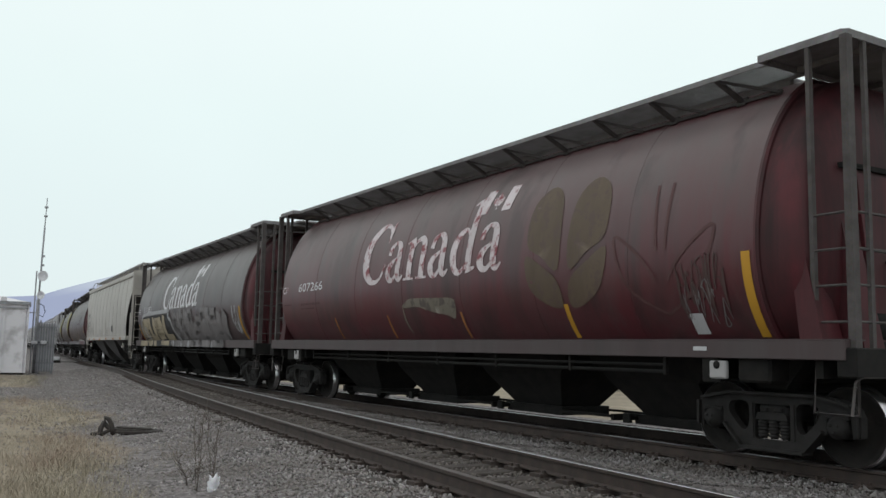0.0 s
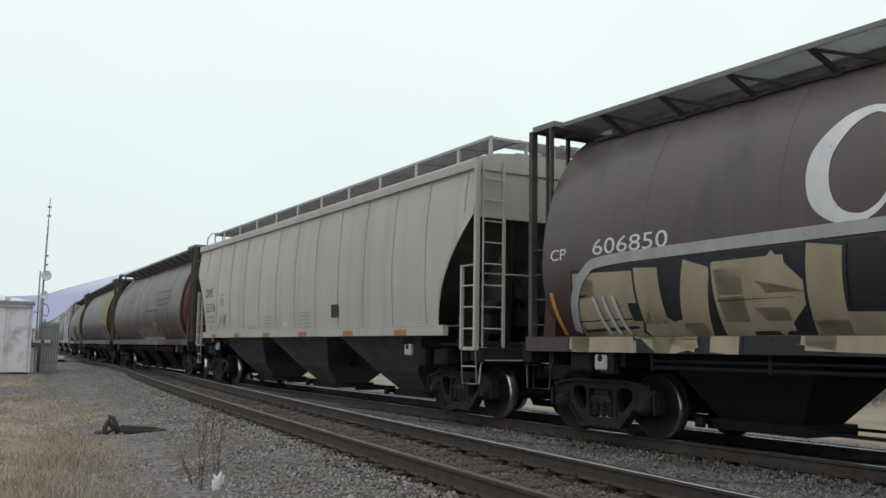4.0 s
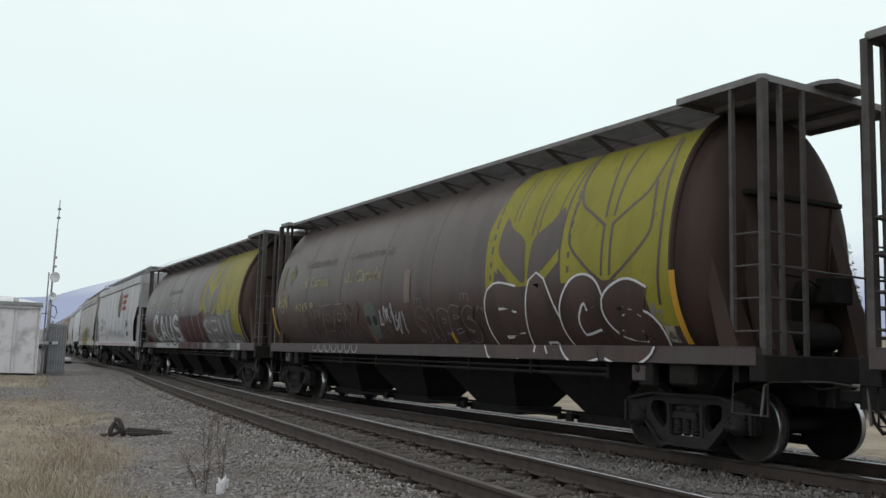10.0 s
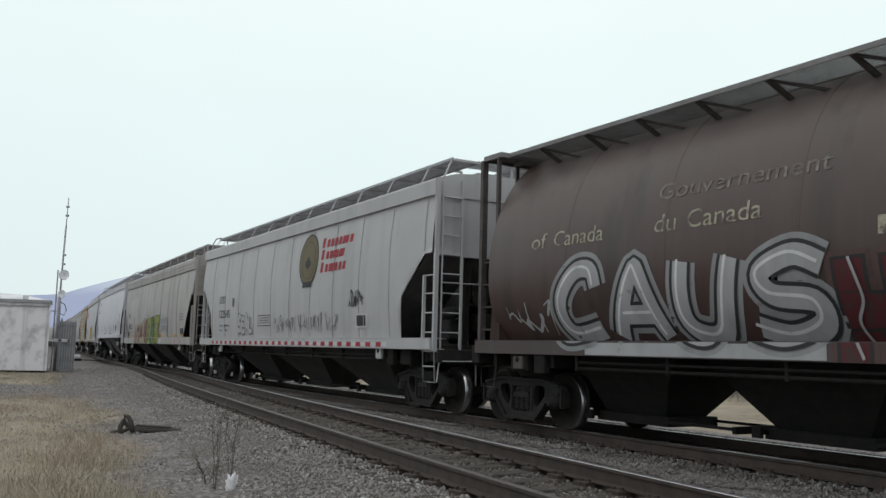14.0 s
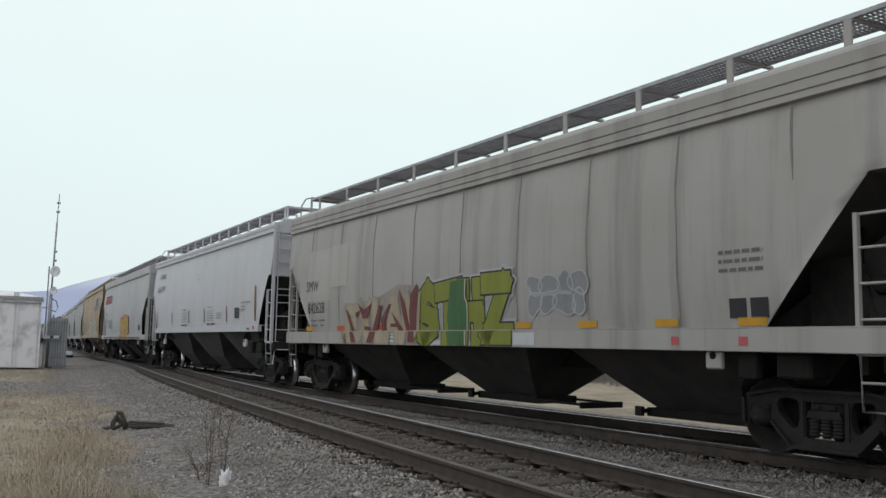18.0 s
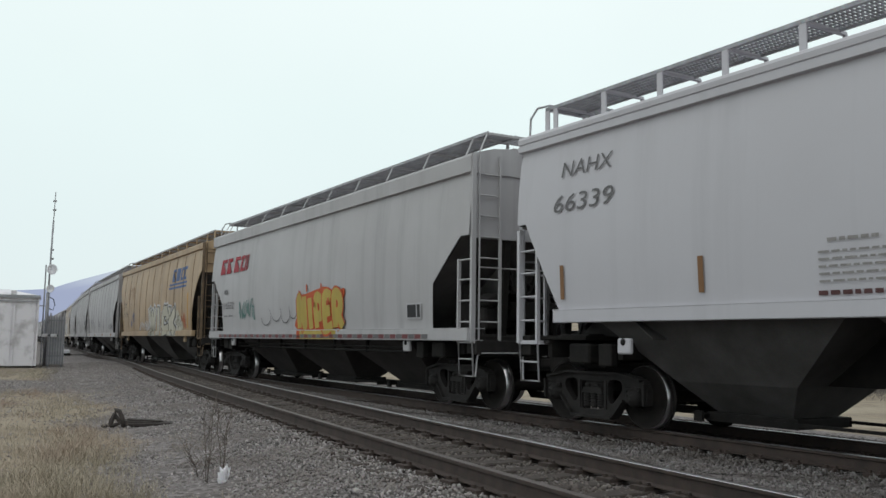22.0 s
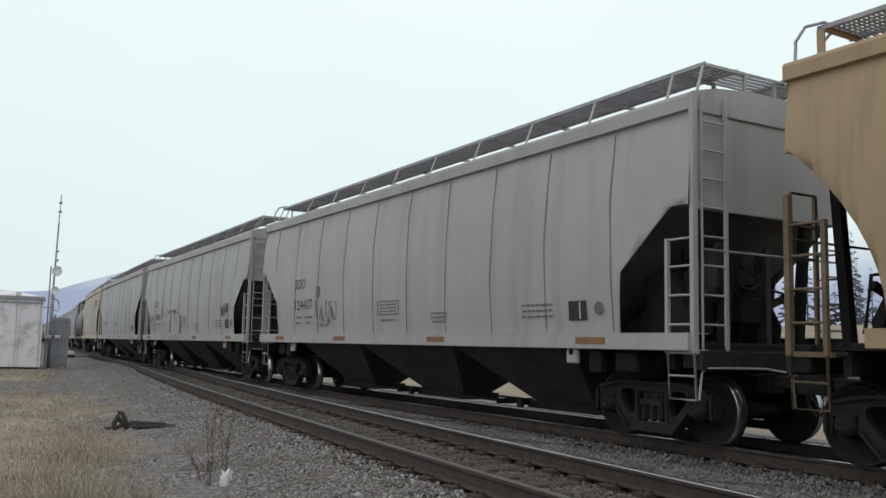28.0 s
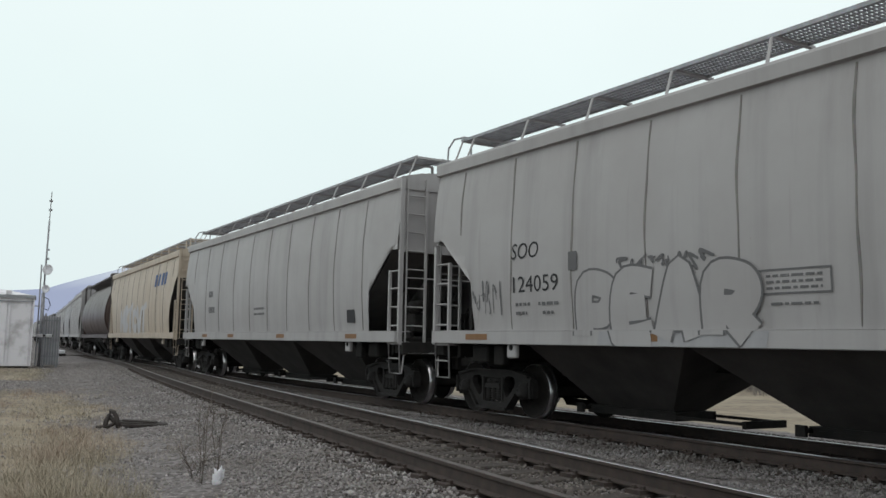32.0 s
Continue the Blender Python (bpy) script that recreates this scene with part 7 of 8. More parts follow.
def canada_sign(side, u0, u1, v, cap, ink, flag):
    """The six-letter word in a book face, leaning a little, and the flag over its last letter."""
    total = sum(PEN[c][0] for c in "Canada")
    at, sx = 0.0, (u1 - u0) / (total * cap)
    for c in "Canada":
        bm = bmesh.new()
        for n, pts in enumerate(PEN[c][1]):
            brush(bm, pts, sx, u0 + at * cap * sx, v, cap, 0.0004 * n)
        for w in bm.verts:
            w.co.x += 0.04 * (w.co.y - v)
        lay(side, "lettering", ink, bm, 0.006, "large lettering in white")
        at += PEN[c][0]
    a, z = u1 - 1.02, v + 0.80 * cap
    for x in (a, a + 0.70):
        bm = bmesh.new()
        rect(bm, x, x + 0.26, z, z + 0.34 * cap, 0.07)
        lay(side, "flag_mark", flag, bm, 0.006)
    bm = bmesh.new()
    maple(bm, a + 0.51, z + 0.16 * cap, 0.17)
    lay(side, "flag_leaf", flag, bm, 0.006)


# blocky spray letters as strokes in a unit cell
SPRAY = {
    "A": [[(0.05, 0.0), (0.40, 1.0), (0.55, 1.0), (0.98, 0.0)], [(0.25, 0.36), (0.8, 0.36)]],
    "C": [[(0.92, 0.72), (0.80, 0.98), (0.45, 0.98), (0.12, 0.62), (0.10, 0.25), (0.35, 0.0), (0.95, 0.08)]],
    "E": [[(0.95, 0.95), (0.12, 0.98), (0.08, 0.02), (1.0, 0.05)], [(0.12, 0.5), (0.78, 0.54)]],
    "F": [[(1.0, 0.98), (0.15, 0.92), (0.12, 0.0)], [(0.15, 0.48), (0.8, 0.55)]],
    "H": [[(0.10, 1.0), (0.15, 0.0)], [(0.85, 1.0), (0.90, 0.0)], [(0.15, 0.5), (0.86, 0.5)]],
    "I": [[(0.5, 1.0), (0.5, 0.0)]],
    "K": [[(0.12, 1.0), (0.15, 0.0)], [(0.95, 0.92), (0.25, 0.45), (1.0, 0.0)]],
    "L": [[(0.15, 1.0), (0.10, 0.08), (1.0, 0.05)]],
    "N": [[(0.05, 0.0), (0.15, 1.0), (0.85, 0.02), (0.95, 1.0)]],
    "P": [[(0.12, 0.0), (0.12, 0.97), (0.75, 0.98), (0.95, 0.72), (0.70, 0.42), (0.15, 0.42)]],
    "R": [[(0.12, 0.0), (0.12, 0.97), (0.75, 0.98), (0.92, 0.72), (0.65, 0.45), (0.20, 0.45)], [(0.5, 0.42), (1.0, 0.0)]],
    "S": [[(0.95, 0.85), (0.55, 1.0), (0.12, 0.80), (0.28, 0.52), (0.85, 0.42), (0.92, 0.15), (0.5, 0.0), (0.02, 0.12)]],
    "T": [[(-0.05, 0.92), (1.05, 0.98)], [(0.5, 0.95), (0.52, 0.0)]],
    "U": [[(0.10, 1.0), (0.12, 0.25), (0.40, 0.0), (0.75, 0.10), (0.90, 1.0)]],
    "W": [[(-0.05, 1.0), (0.22, 0.0), (0.50, 0.85), (0.74, 0.0), (1.02, 1.0)]],
    "X": [[(0.0, 1.0), (1.0, 0.0)], [(0.05, 0.0), (0.95, 1.0)]],
    "Z": [[(0.0, 0.95), (0.95, 0.95), (0.10, 0.05), (1.05, 0.05)]],
}


def blunt(bm, pts, width, z=0.0):
    """A spray stroke in straight pieces that overlap at the corners."""
    for a, b in zip(pts, pts[1:]):
        d = (b - a).normalized() * width * 0.42
        n = Vector((-d.y, d.x)).normalized() * width / 2
        a, b = a - d, b + d
        bm.faces.new([bm.verts.new((q.x, q.y, z)) for q in (a + n, a - n, b - n, b + n)])


def spray_word(side, text, u0, u1, v0, v1, fill, edge, width=0.3, rim=0.04, lean=0.08, halo=None, round_=False, swing=0.05, seed=1, shine=None, grow=0.0):
    """A row of spray letters: each one a broad stroke over a wider outline, with an optional halo behind and a thin shine line on top."""
    rnd = random.Random(seed)
    w = (u1 - u0) / len(text)
    behind = bmesh.new()
    for i, c in enumerate(text):
        h = (v1 - v0) * (1 + grow * i) * (1 + rnd.uniform(-swing, swing))
        base = v0 + (v1 - v0) * rnd.uniform(-swing, swing) * 0.4

        def at(x, y):
            return Vector((u0 + (i + 0.5) * w + ((x - 0.5) * 0.80 + (y - 0.5) * lean) * w, base + width * 0.4 + y * (h - width * 0.8)))
        lines, body, gloss = bmesh.new(), bmesh.new(), bmesh.new()
        for n, pts in enumerate(SPRAY.get(c, [])):
            row = [at(x, y) for x, y in pts]
            draw = (lambda b, r, k, z: ribbon(b, curve([tuple(q) for q in r], 6), k, z)) if round_ else blunt
            if halo:
                draw(behind, row, width + 5 * rim, 0.0003 * i)
            draw(lines, row, width + 2 * rim, 0.0003 * n)
            draw(body, row, width, 0.0003 * n)
            if shine:
                draw(gloss, [q + Vector((-0.22 * width, 0.12 * width)) for q in row], 0.16 * width, 0.0)
        for name, ink, bm, up in (("graffiti_outline", edge, lines, 0.010 + 0.008 * i), ("graffiti_letter", fill, body, 0.014 + 0.008 * i), ("graffiti_shine", shine, gloss, 0.017 + 0.008 * i)):
            if ink and len(bm.faces):
                lay(side, name, ink, bm, up)
            else:
                bm.free()
    if halo:
        lay(side, "graffiti_halo", halo, behind, 0.005)
    else:
        behind.free()


w1 = Side(*c1, True)
canada_sign(w1, -3.02, 2.32, 2.60, 1.30, "pinkish", "pinkish")
words(w1, "CP", -7.62, -7.25, 2.62, 0.17, "pinkish")
words(w1, "607266", -6.55, -5.1, 2.62, 0.22, "white")
dashes(w1, [(-7.5, -7.0, 2.30, 0.03), (-6.4, -5.2, 2.28, 0.05), (-6.4, -5.6, 2.18, 0.03)], "rose")
for u in (-4.5, -1.9, 0.92):
    strip(w1, u, 1.47, 1.93, "orange", 0.06)
strip(w1, 3.9, 1.46, 1.96, "amber", 0.10)
strip(w1, 7.34, 1.46, 2.47, "amber", 0.13)
b_ = bmesh.new()
for sgn in (-1, 1):
    poly(b_, [tuple(p) for p in curve([(3.93 + sgn * 0.10, 1.92), (3.93 + sgn * 0.5, 1.98), (3.93 + sgn * 0.86, 2.25), (3.93 + sgn * 0.95, 2.75), (3.93 + sgn * 0.5, 2.55), (3.93 + sgn * 0.14, 2.3)], 4, True)])
    poly(b_, [tuple(p) for p in curve([(3.93 + sgn * 0.12, 2.5), (3.93 + sgn * 0.55, 2.72), (3.93 + sgn * 0.93, 2.95), (3.93 + sgn * 0.9, 3.6), (3.93 + sgn * 0.5, 3.85), (3.93 + sgn * 0.15, 3.5)], 4, True)], 0.0004)
lay(w1, "wheat_emblem", "olive", b_, 0.006, "faded olive-brown wheat leaves")
b_ = bmesh.new()
for sgn in (-1, 1):
    ribbon(b_, curve([(5.95, 1.75), (5.95 + sgn * 0.65, 2.15), (5.95 + sgn * 0.9, 2.85), (5.95 + sgn * 0.4, 2.55), (5.95 + sgn * 0.1, 2.2)], 6), 0.05)
    ribbon(b_, curve([(5.95 + sgn * 0.08, 2.6), (5.95 + sgn * 0.14, 3.5)], 4), 0.05)
lay(w1, "wheat_emblem_outline", "rose", b_, 0.006)
b_ = bmesh.new()
poly(b_, [tuple(p) for p in curve([(-1.2, 2.08), (-1.05, 2.16), (-0.81, 2.23), (0.0, 2.21), (0.72, 2.18), (0.80, 2.02), (0.74, 1.88), (0.65, 1.81), (0.45, 1.88), (0.14, 1.92), (-0.19, 1.98), (-0.63, 2.07), (-1.05, 2.05)], 3, True)])
ribbon(b_, curve([(-1.17, 2.08), (-1.18, 1.8), (-1.10, 1.57)], 5), 0.06, 0.0005, True)
lay(w1, "primer_patch", "scuff", b_, 0.006, "pale scuffed patch")
strip(w1, 6.4, 1.5, 1.76, "paper", 0.22, name="placard")
scrawl(w1, 6.2, 7.0, 1.7, 2.5, "dim_rose", 3, 7, 0.035)
scrawl(w1, 6.25, 6.95, 1.6, 2.2, "dusk", 13, 6, 0.02)
strip(w1, 6.55, 1.29, 1.34, "paper", 0.22, name="marker_lamp_plate")

# wagon 2: faded maroon, white lettering, sand and grey graffiti
w2 = Side(*c2, True)
canada_sign(w2, -3.20, 2.15, 2.63, 1.29, "white", "white")
words(w2, "CP", -7.66, -7.3, 2.58, 0.18, "white")
words(w2, "606850", -6.7, -5.23, 2.60, 0.24, "white")
b_ = bmesh.new()
poly(b_, [(-7.35, 1.21), (-7.3, 1.7), (-6.85, 2.22), (-6.5, 2.40), (-4.9, 2.44), (-2.3, 2.44), (-1.95, 2.15), (-1.75, 1.7), (-1.35, 1.21)])
lay(w2, "graffiti_ground", "black", b_, 0.004)
spray_word(w2, "EUPL", -7.25, -1.95, 1.22, 2.36, "sand", "black", 0.44, 0.045, 0.05, None, False, 0.04, 4)
for u in (-6.75, -6.55, -6.35):
    b_ = bmesh.new()
    ribbon(b_, curve([(u, 2.0), (u + 0.06, 1.6), (u + 0.1, 1.46)], 4), 0.07)
    lay(w2, "graffiti_shine", "paper", b_, 0.06)
for pts_ in ([(-7.35, 1.5), (-7.15, 2.0), (-6.85, 2.36), (-6.4, 2.50), (-4.5, 2.54), (-2.2, 2.56)], [(-2.2, 2.56), (-2.0, 2.56), (-2.05, 2.3), (-1.72, 2.2), (-1.5, 1.8), (-1.2, 1.5), (-1.15, 1.21)]):
    b_ = bmesh.new()
    ribbon(b_, curve(pts_, 6), 0.15)
    lay(w2, "graffiti_halo", "silver", b_, 0.052)
spray_word(w2, "NNACEAU", -1.45, 5.6, 1.21, 2.34, "greywash", "dusk", 0.50, 0.03, 0.2, None, False, 0.14, 5)
b_ = bmesh.new()
rect(b_, -1.0, 5.0, 1.2, 1.42)
lay(w2, "sprayed_sill", "silver", b_, 0.003)
scrawl(w2, 6.3, 7.0, 1.65, 2.5, "silver", 8, 5, 0.06)
for u in (1.18, 4.6):
    strip(w2, u, 1.46, 1.95, "amber", 0.10)
strip(w2, 7.1, 1.46, 2.44, "amber", 0.12)
strip(w2, -7.7, 1.46, 2.1, "amber", 0.09)

# wagon 3: beige, black lettering
w3 = Side(*c3, False, (1.46, 1.64))
words(w3, "DME", -7.72, -6.92, 2.80, 0.30, "black")
words(w3, "52316", -7.68, -6.62, 2.30, 0.30, "black")
dashes(w3, [(-7.6, -6.6, 2.10, 0.06), (-7.55, -6.6, 1.95, 0.06), (-7.3, -6.95, 1.72, 0.12)], "faint")
b_ = bmesh.new()
for r in ((-6.05, -5.68, 2.48, 2.50), (-6.05, -5.68, 2.80, 2.82), (-6.05, -6.03, 2.5, 2.8), (-5.70, -5.68, 2.5, 2.8), (-5.92, -5.82, 2.56, 2.68)):
    rect(b_, *r)
lay(w3, "test_box_mark", "grey", b_, 0.006)
scrawl(w3, -6.3, -5.4, 1.75, 2.25, "faint", 4, 4, 0.04)
dashes(w3, [(-1.9, -1.3, 2.0 - 0.09 * k, 0.03) for k in range(4)], "faint")
dashes(w3, [(0.8, 1.5, 2.05 - 0.09 * k, 0.03) for k in range(5)], "faint")
dashes(w3, [(-3.3, -2.6, 1.75, 0.03), (-3.2, -2.7, 1.70, 0.03)], "faint")
strip(w3, -0.25, 1.74, 1.86, "paper", 0.34, name="placard")
strip(w3, 3.0, 1.9, 2.2, "black", 0.42, name="placard")
for u in (-6.6, -4.23, -1.6, 1.09, 3.8, 6.3):
    strip(w3, u, 1.47, 1.585, "orange", 0.52)

# wagon 4: brown, faded cream lettering
w4 = Side(*c4, True)
words(w4, "Government", -5.75, -3.75, 3.36, 0.28, "cream", 0.012)
words(w4, "of Canada", -5.65, -3.9, 2.88, 0.28, "cream")
words(w4, "Gouvernement", -3.08, -0.75, 3.36, 0.28, "cream")
words(w4, "du Canada", -3.02, -1.2, 2.88, 0.28, "cream")
words(w4, "602102", -6.0, -4.83, 2.40, 0.23, "cream")
words(w4, "CP", -7.5, -7.15, 2.40, 0.18, "ghost")
strip(w4, -7.2, 2.95, 3.5, "cream", 0.24, name="flag_mark")
b_ = bmesh.new()
maple(b_, -6.57, 3.25, 0.30)
lay(w4, "flag_leaf", "cream", b_, 0.006)
strip(w4, -7.75, 1.46, 2.4, "amber", 0.10)
for u in (-4.17, -1.75, 0.9, 3.4):
    strip(w4, u, 1.46, 1.92, "amber", 0.10)
strip(w4, 7.1, 1.46, 2.4, "amber", 0.10)
dashes(w4, [(-1.45, -0.7, 1.72, 0.09), (-1.45, -0.8, 1.55, 0.09), (2.2, 2.9, 2.1, 0.05), (2.2, 2.8, 2.0, 0.05)], "cream")
dashes(w4, [(-5.0, -3.4, 2.05, 0.05), (2.5, 5.4, 3.35, 0.05), (3.2, 5.0, 3.0, 0.04)], "rose")
b_ = bmesh.new()
poly(b_, [(-1.35, 1.44), (-1.2, 1.88), (-0.98, 1.94), (2.7, 1.93), (2.85, 1.84), (2.9, 1.62), (3.25, 1.58), (3.4, 1.44)])
lay(w4, "primer_patch", "dusk", b_, 0.006, "grey painted-out patch")
piece(w4, -1.3, 3.4, 1.21, 1.40, 9, "greywash", None, 2)
for u in (-1.15, -0.2, 0.7, 1.4, 2.1, 2.95):
    for dv in (0.0, 0.09, 0.17):
        strip(w4, u + 0.03 * math.sin(9 * u + 20 * dv), 1.98 + dv, 2.01 + dv, "silver", 0.04, name="paint_drip")
b_ = bmesh.new()
ring_ = [Vector((4.95 + 0.26 * math.cos(t * math.tau / 14), 1.83 + 0.24 * math.sin(t * math.tau / 14))) for t in range(16)]
ribbon(b_, ring_, 0.035)
lay(w4, "graffiti_outline", "greywash", b_, 0.008)
scrawl(w4, 4.8, 5.1, 1.65, 1.95, "greywash", 48, 3, 0.05)
for k_, v_ in enumerate((3.14, 3.02, 2.92, 2.80, 2.68)):
    strip(w4, 4.4 - 0.1 * k_, v_, v_ + 0.06, "dim_rose" if k_ % 2 else "ghost", 3.4 - 0.5 * k_, name="faded_band")
strip(w4, 2.2, 2.60, 2.68, "dim_rose", 2.6, name="faded_band")
b_ = bmesh.new()
rect(b_, 4.6, 7.6, 1.21, 1.42)
lay(w4, "red_sill_patch", "blood", b_, 0.004)

# wagon 5: brown, yellow wheat panel, white outline graffiti
w5 = Side(*c5, True)
wheat_panel(w5, 2.55, 6.99, 2.30, 4.46, "brown", False, 0.72)
b_ = bmesh.new()
poly(b_, [(2.62, 1.3), (2.6, 1.9), (2.85, 2.25), (3.3, 2.38), (6.0, 2.36), (6.5, 2.2), (6.6, 1.5), (6.4, 1.22), (3.0, 1.22)])
lay(w5, "graffiti_ground", M["brown"], b_, 0.012)
spray_word(w5, "EACS", 2.62, 6.62, 1.20, 2.36, M["brown"], "white", 0.40, 0.035, 0.0, None, True, 0.05, 5)
spray_word(w5, "WPRX", -5.35, -2.65, 1.46, 2.34, M["brown"], "greywash", 0.20, 0.02, 0.12, None, False, 0.08, 3)
b_ = bmesh.new()
for k in range(7):
    u = -5.25 + 0.38 * k
    ribbon(b_, curve([(u, 1.40), (u + 0.02, 1.29), (u + 0.13, 1.23), (u + 0.25, 1.28), (u + 0.29, 1.40)], 4), 0.028, 0.0003 * k)
lay(w5, "graffiti_outline", "silver", b_, 0.008)
b_ = bmesh.new()
poly(b_, [tuple(p) for p in curve([(-2.3, 1.95), (-2.28, 2.25), (-1.98, 2.34), (-1.75, 2.2), (-1.72, 1.85), (-1.8, 1.6), (-2.05, 1.52), (-2.2, 1.65)], 4, True)])
lay(w5, "graffiti_fill", "teal_grey", b_, 0.006)
for u in (-2.16, -1.86):
    b_ = bmesh.new()
    poly(b_, [(u + 0.11 * math.cos(t * math.tau / 10), 1.93 + 0.11 * math.sin(t * math.tau / 10)) for t in range(10)])
    lay(w5, "graffiti_spot", "black", b_, 0.010)
scrawl(w5, -1.6, -0.95, 1.8, 2.25, "silver", 31, 4, 0.04)
scrawl(w5, -1.0, -0.45, 1.62, 2.1, "silver", 32, 3, 0.035)
spray_word(w5, "SNPES", -0.05, 2.18, 1.48, 2.10, M["brown"], "greywash", 0.17, 0.018, 0.08, None, True, 0.08, 6)
for u, v in ((0.02, 2.20), (1.75, 2.22)):
    b_ = bmesh.new()
    ribbon(b_, [Vector(p) for p in ((u, v), (u + 0.02, v + 0.13), (u + 0.12, v + 0.12), (u + 0.12, v), (u + 0.16, v + 0.13), (u + 0.27, v + 0.11), (u + 0.27, v - 0.02))], 0.018)
    lay(w5, "graffiti_outline", "greywash", b_, 0.008)
scrawl(w5, 2.25, 2.55, 2.0, 2.12, "greywash", 46, 2, 0.018)
scrawl(w5, 5.85, 6.8, 1.55, 2.05, "greywash", 41, 5, 0.04)
scrawl(w5, -7.65, -6.9, 2.35, 2.75, "straw_ink", 42, 9, 0.035)
scrawl(w5, -6.75, -5.6, 1.6, 2.05, "dusk", 44, 5, 0.025)
words(w5, "CP", -7.5, -7.15, 2.23, 0.2, "cream")
words(w5, "6019 9", -6.36, -5.2, 2.24, 0.22, "straw_ink")
strip(w5, -7.45, 2.85, 3.48, "straw_dim", 0.2, name="flag_mark")
strip(w5, -2.2, 1.46, 1.92, "brownstrip", 0.1)
strip(w5, 1.15, 1.46, 1.98, "amber", 0.1)
strip(w5, 7.05, 1.46, 2.42, "amber", 0.11)
strip(w5, 6.8, 1.48, 1.7, "cream", 0.18, name="placard")
strip(w5, -0.28, 2.26, 2.93, "salmon_grey", 0.26, name="primer_patch")
words(w5, "Government", -6.0, -4.1, 3.32, 0.27, "ghost", 0.012)
words(w5, "of Canada", -6.0, -4.31, 2.82, 0.27, "straw_ink", 0.012)
words(w5, "du Canada", -3.37, -1.53, 2.82, 0.27, "straw_ink", 0.012)
words(w5, "Gouvernement", -3.35, -1.1, 3.32, 0.27, "ghost", 0.012)
b_ = bmesh.new()
maple(b_, -6.84, 3.22, 0.30)
lay(w5, "flag_leaf", "straw_dim", b_, 0.006)
strip(w5, -8.05, 1.46, 2.4, "amber", 0.10)


# wagon 6: brown, wheat panel, three large pieces of graffiti
w6 = Side(*c6, True)
wheat_panel(w6, 2.0, 6.83, 2.20, 4.46, "brown", True, 0.71)
b_ = bmesh.new()
ribbon(b_, curve([(2.06, 2.2), (2.0, 3.0), (2.25, 3.8), (2.6, 4.3)], 6), 0.20)
lay(w6, "salmon_band", "salmon", b_, 0.012)
spray_word(w6, "CAUS", -6.2, -1.15, 1.40, 2.52, "silver", "black", 0.26, 0.05, 0.10, "steelgrey", True, 0.05, 2, "white")
spray_word(w6, "HUHI", -1.15, 2.65, 1.22, 2.36, "blood", "black", 0.34, 0.045, 0.02, "dim_rose", False, 0.05, 4)
for u in (-0.95, 0.05, 0.95, 1.85):
    b_ = bmesh.new()
    ribbon(b_, curve([(u, 2.34), (u + 0.1, 1.9), (u - 0.02, 1.62), (u + 0.12, 1.24)], 5), 0.035)
    lay(w6, "graffiti_shine", "silver", b_, 0.062)
spray_word(w6, "SEUL", 2.55, 6.5, 1.22, 2.36, "greywash", "black", 0.46, 0.03, -0.06, "steelgrey", False, 0.10, 9, "silver")
b_ = bmesh.new()
rect(b_, -5.4, -1.3, 1.22, 1.40)
rect(b_, 2.4, 7.0, 1.22, 1.42)
lay(w6, "sprayed_sill", "silver", b_, 0.005)
scrawl(w6, -7.5, -6.3, 1.5, 2.1, "silver", 51, 4, 0.05)
words(w6, "of Canada", -6.7, -4.95, 2.9, 0.26, "cream")
words(w6, "du Canada", -3.9, -2.1, 2.9, 0.26, "cream")
words(w6, "Gouvernement", -3.9, -1.2, 3.36, 0.24, "ghost")
strip(w6, -0.55, 2.55, 2.75, "cream", 0.1, name="paint_run")
strip(w6, 7.05, 1.46, 2.3, "ghost", 0.11)

# wagon 7: white-grey with a round crest and red lettering, drawn as plain shapes
w7 = Side(*c7, False)
for u, r, ink, lf in ((1.95, 0.68, "black", 0.004), (1.95, 0.635, "gold", 0.010), (1.95, 0.50, "olive", 0.016), (1.95, 0.45, "gold", 0.022)):
    b_ = bmesh.new()
    poly(b_, [(u + r * math.cos(k * math.tau / 28), 3.48 + 1.02 * r * math.sin(k * math.tau / 28)) for k in range(28)])
    lay(w7, "crest", ink, b_, lf, "round dark and gold crest")
b_ = bmesh.new()
maple(b_, 1.95, 3.38, 0.22)
poly(b_, [(1.6, 2.78), (2.3, 2.78), (2.2, 2.92), (1.7, 2.92)])
lay(w7, "crest_leaf", "black", b_, 0.028)
for v, us in ((3.72, (2.82, 3.12, 3.37, 3.62, 3.87, 4.10, 4.28, 4.54)), (3.42, (2.82, 3.12, 3.36, 3.58, 3.72, 3.95, 4.08)), (3.10, (2.82, 3.12, 3.36, 3.50, 3.72, 3.98, 4.22))):
    for i, u in enumerate(us):
        strip(w7, u + 0.085, v, v + (0.25 if i == 0 else 0.19), "red", 0.17, 0.04, "red_word_bar")
words(w7, "SOO", -6.28, -5.6, 2.62, 0.26, "black", 0.0, 0.2)
words(w7, "122545", -6.28, -5.02, 2.14, 0.27, "black")
dashes(w7, [(-6.2, -5.9, 1.86, 0.05), (-5.7, -5.1, 1.86, 0.05), (-6.2, -5.9, 1.70, 0.05), (-5.6, -5.3, 1.70, 0.05)], "grey")
strip(w7, -4.65, 2.48, 2.76, "grey", 0.24, name="placard")
spray_word(w7, "SEAL", -4.1, -2.6, 1.62, 2.18, M["white"], "black", 0.15, 0.018, 0.0, None, True, 0.05, 2)
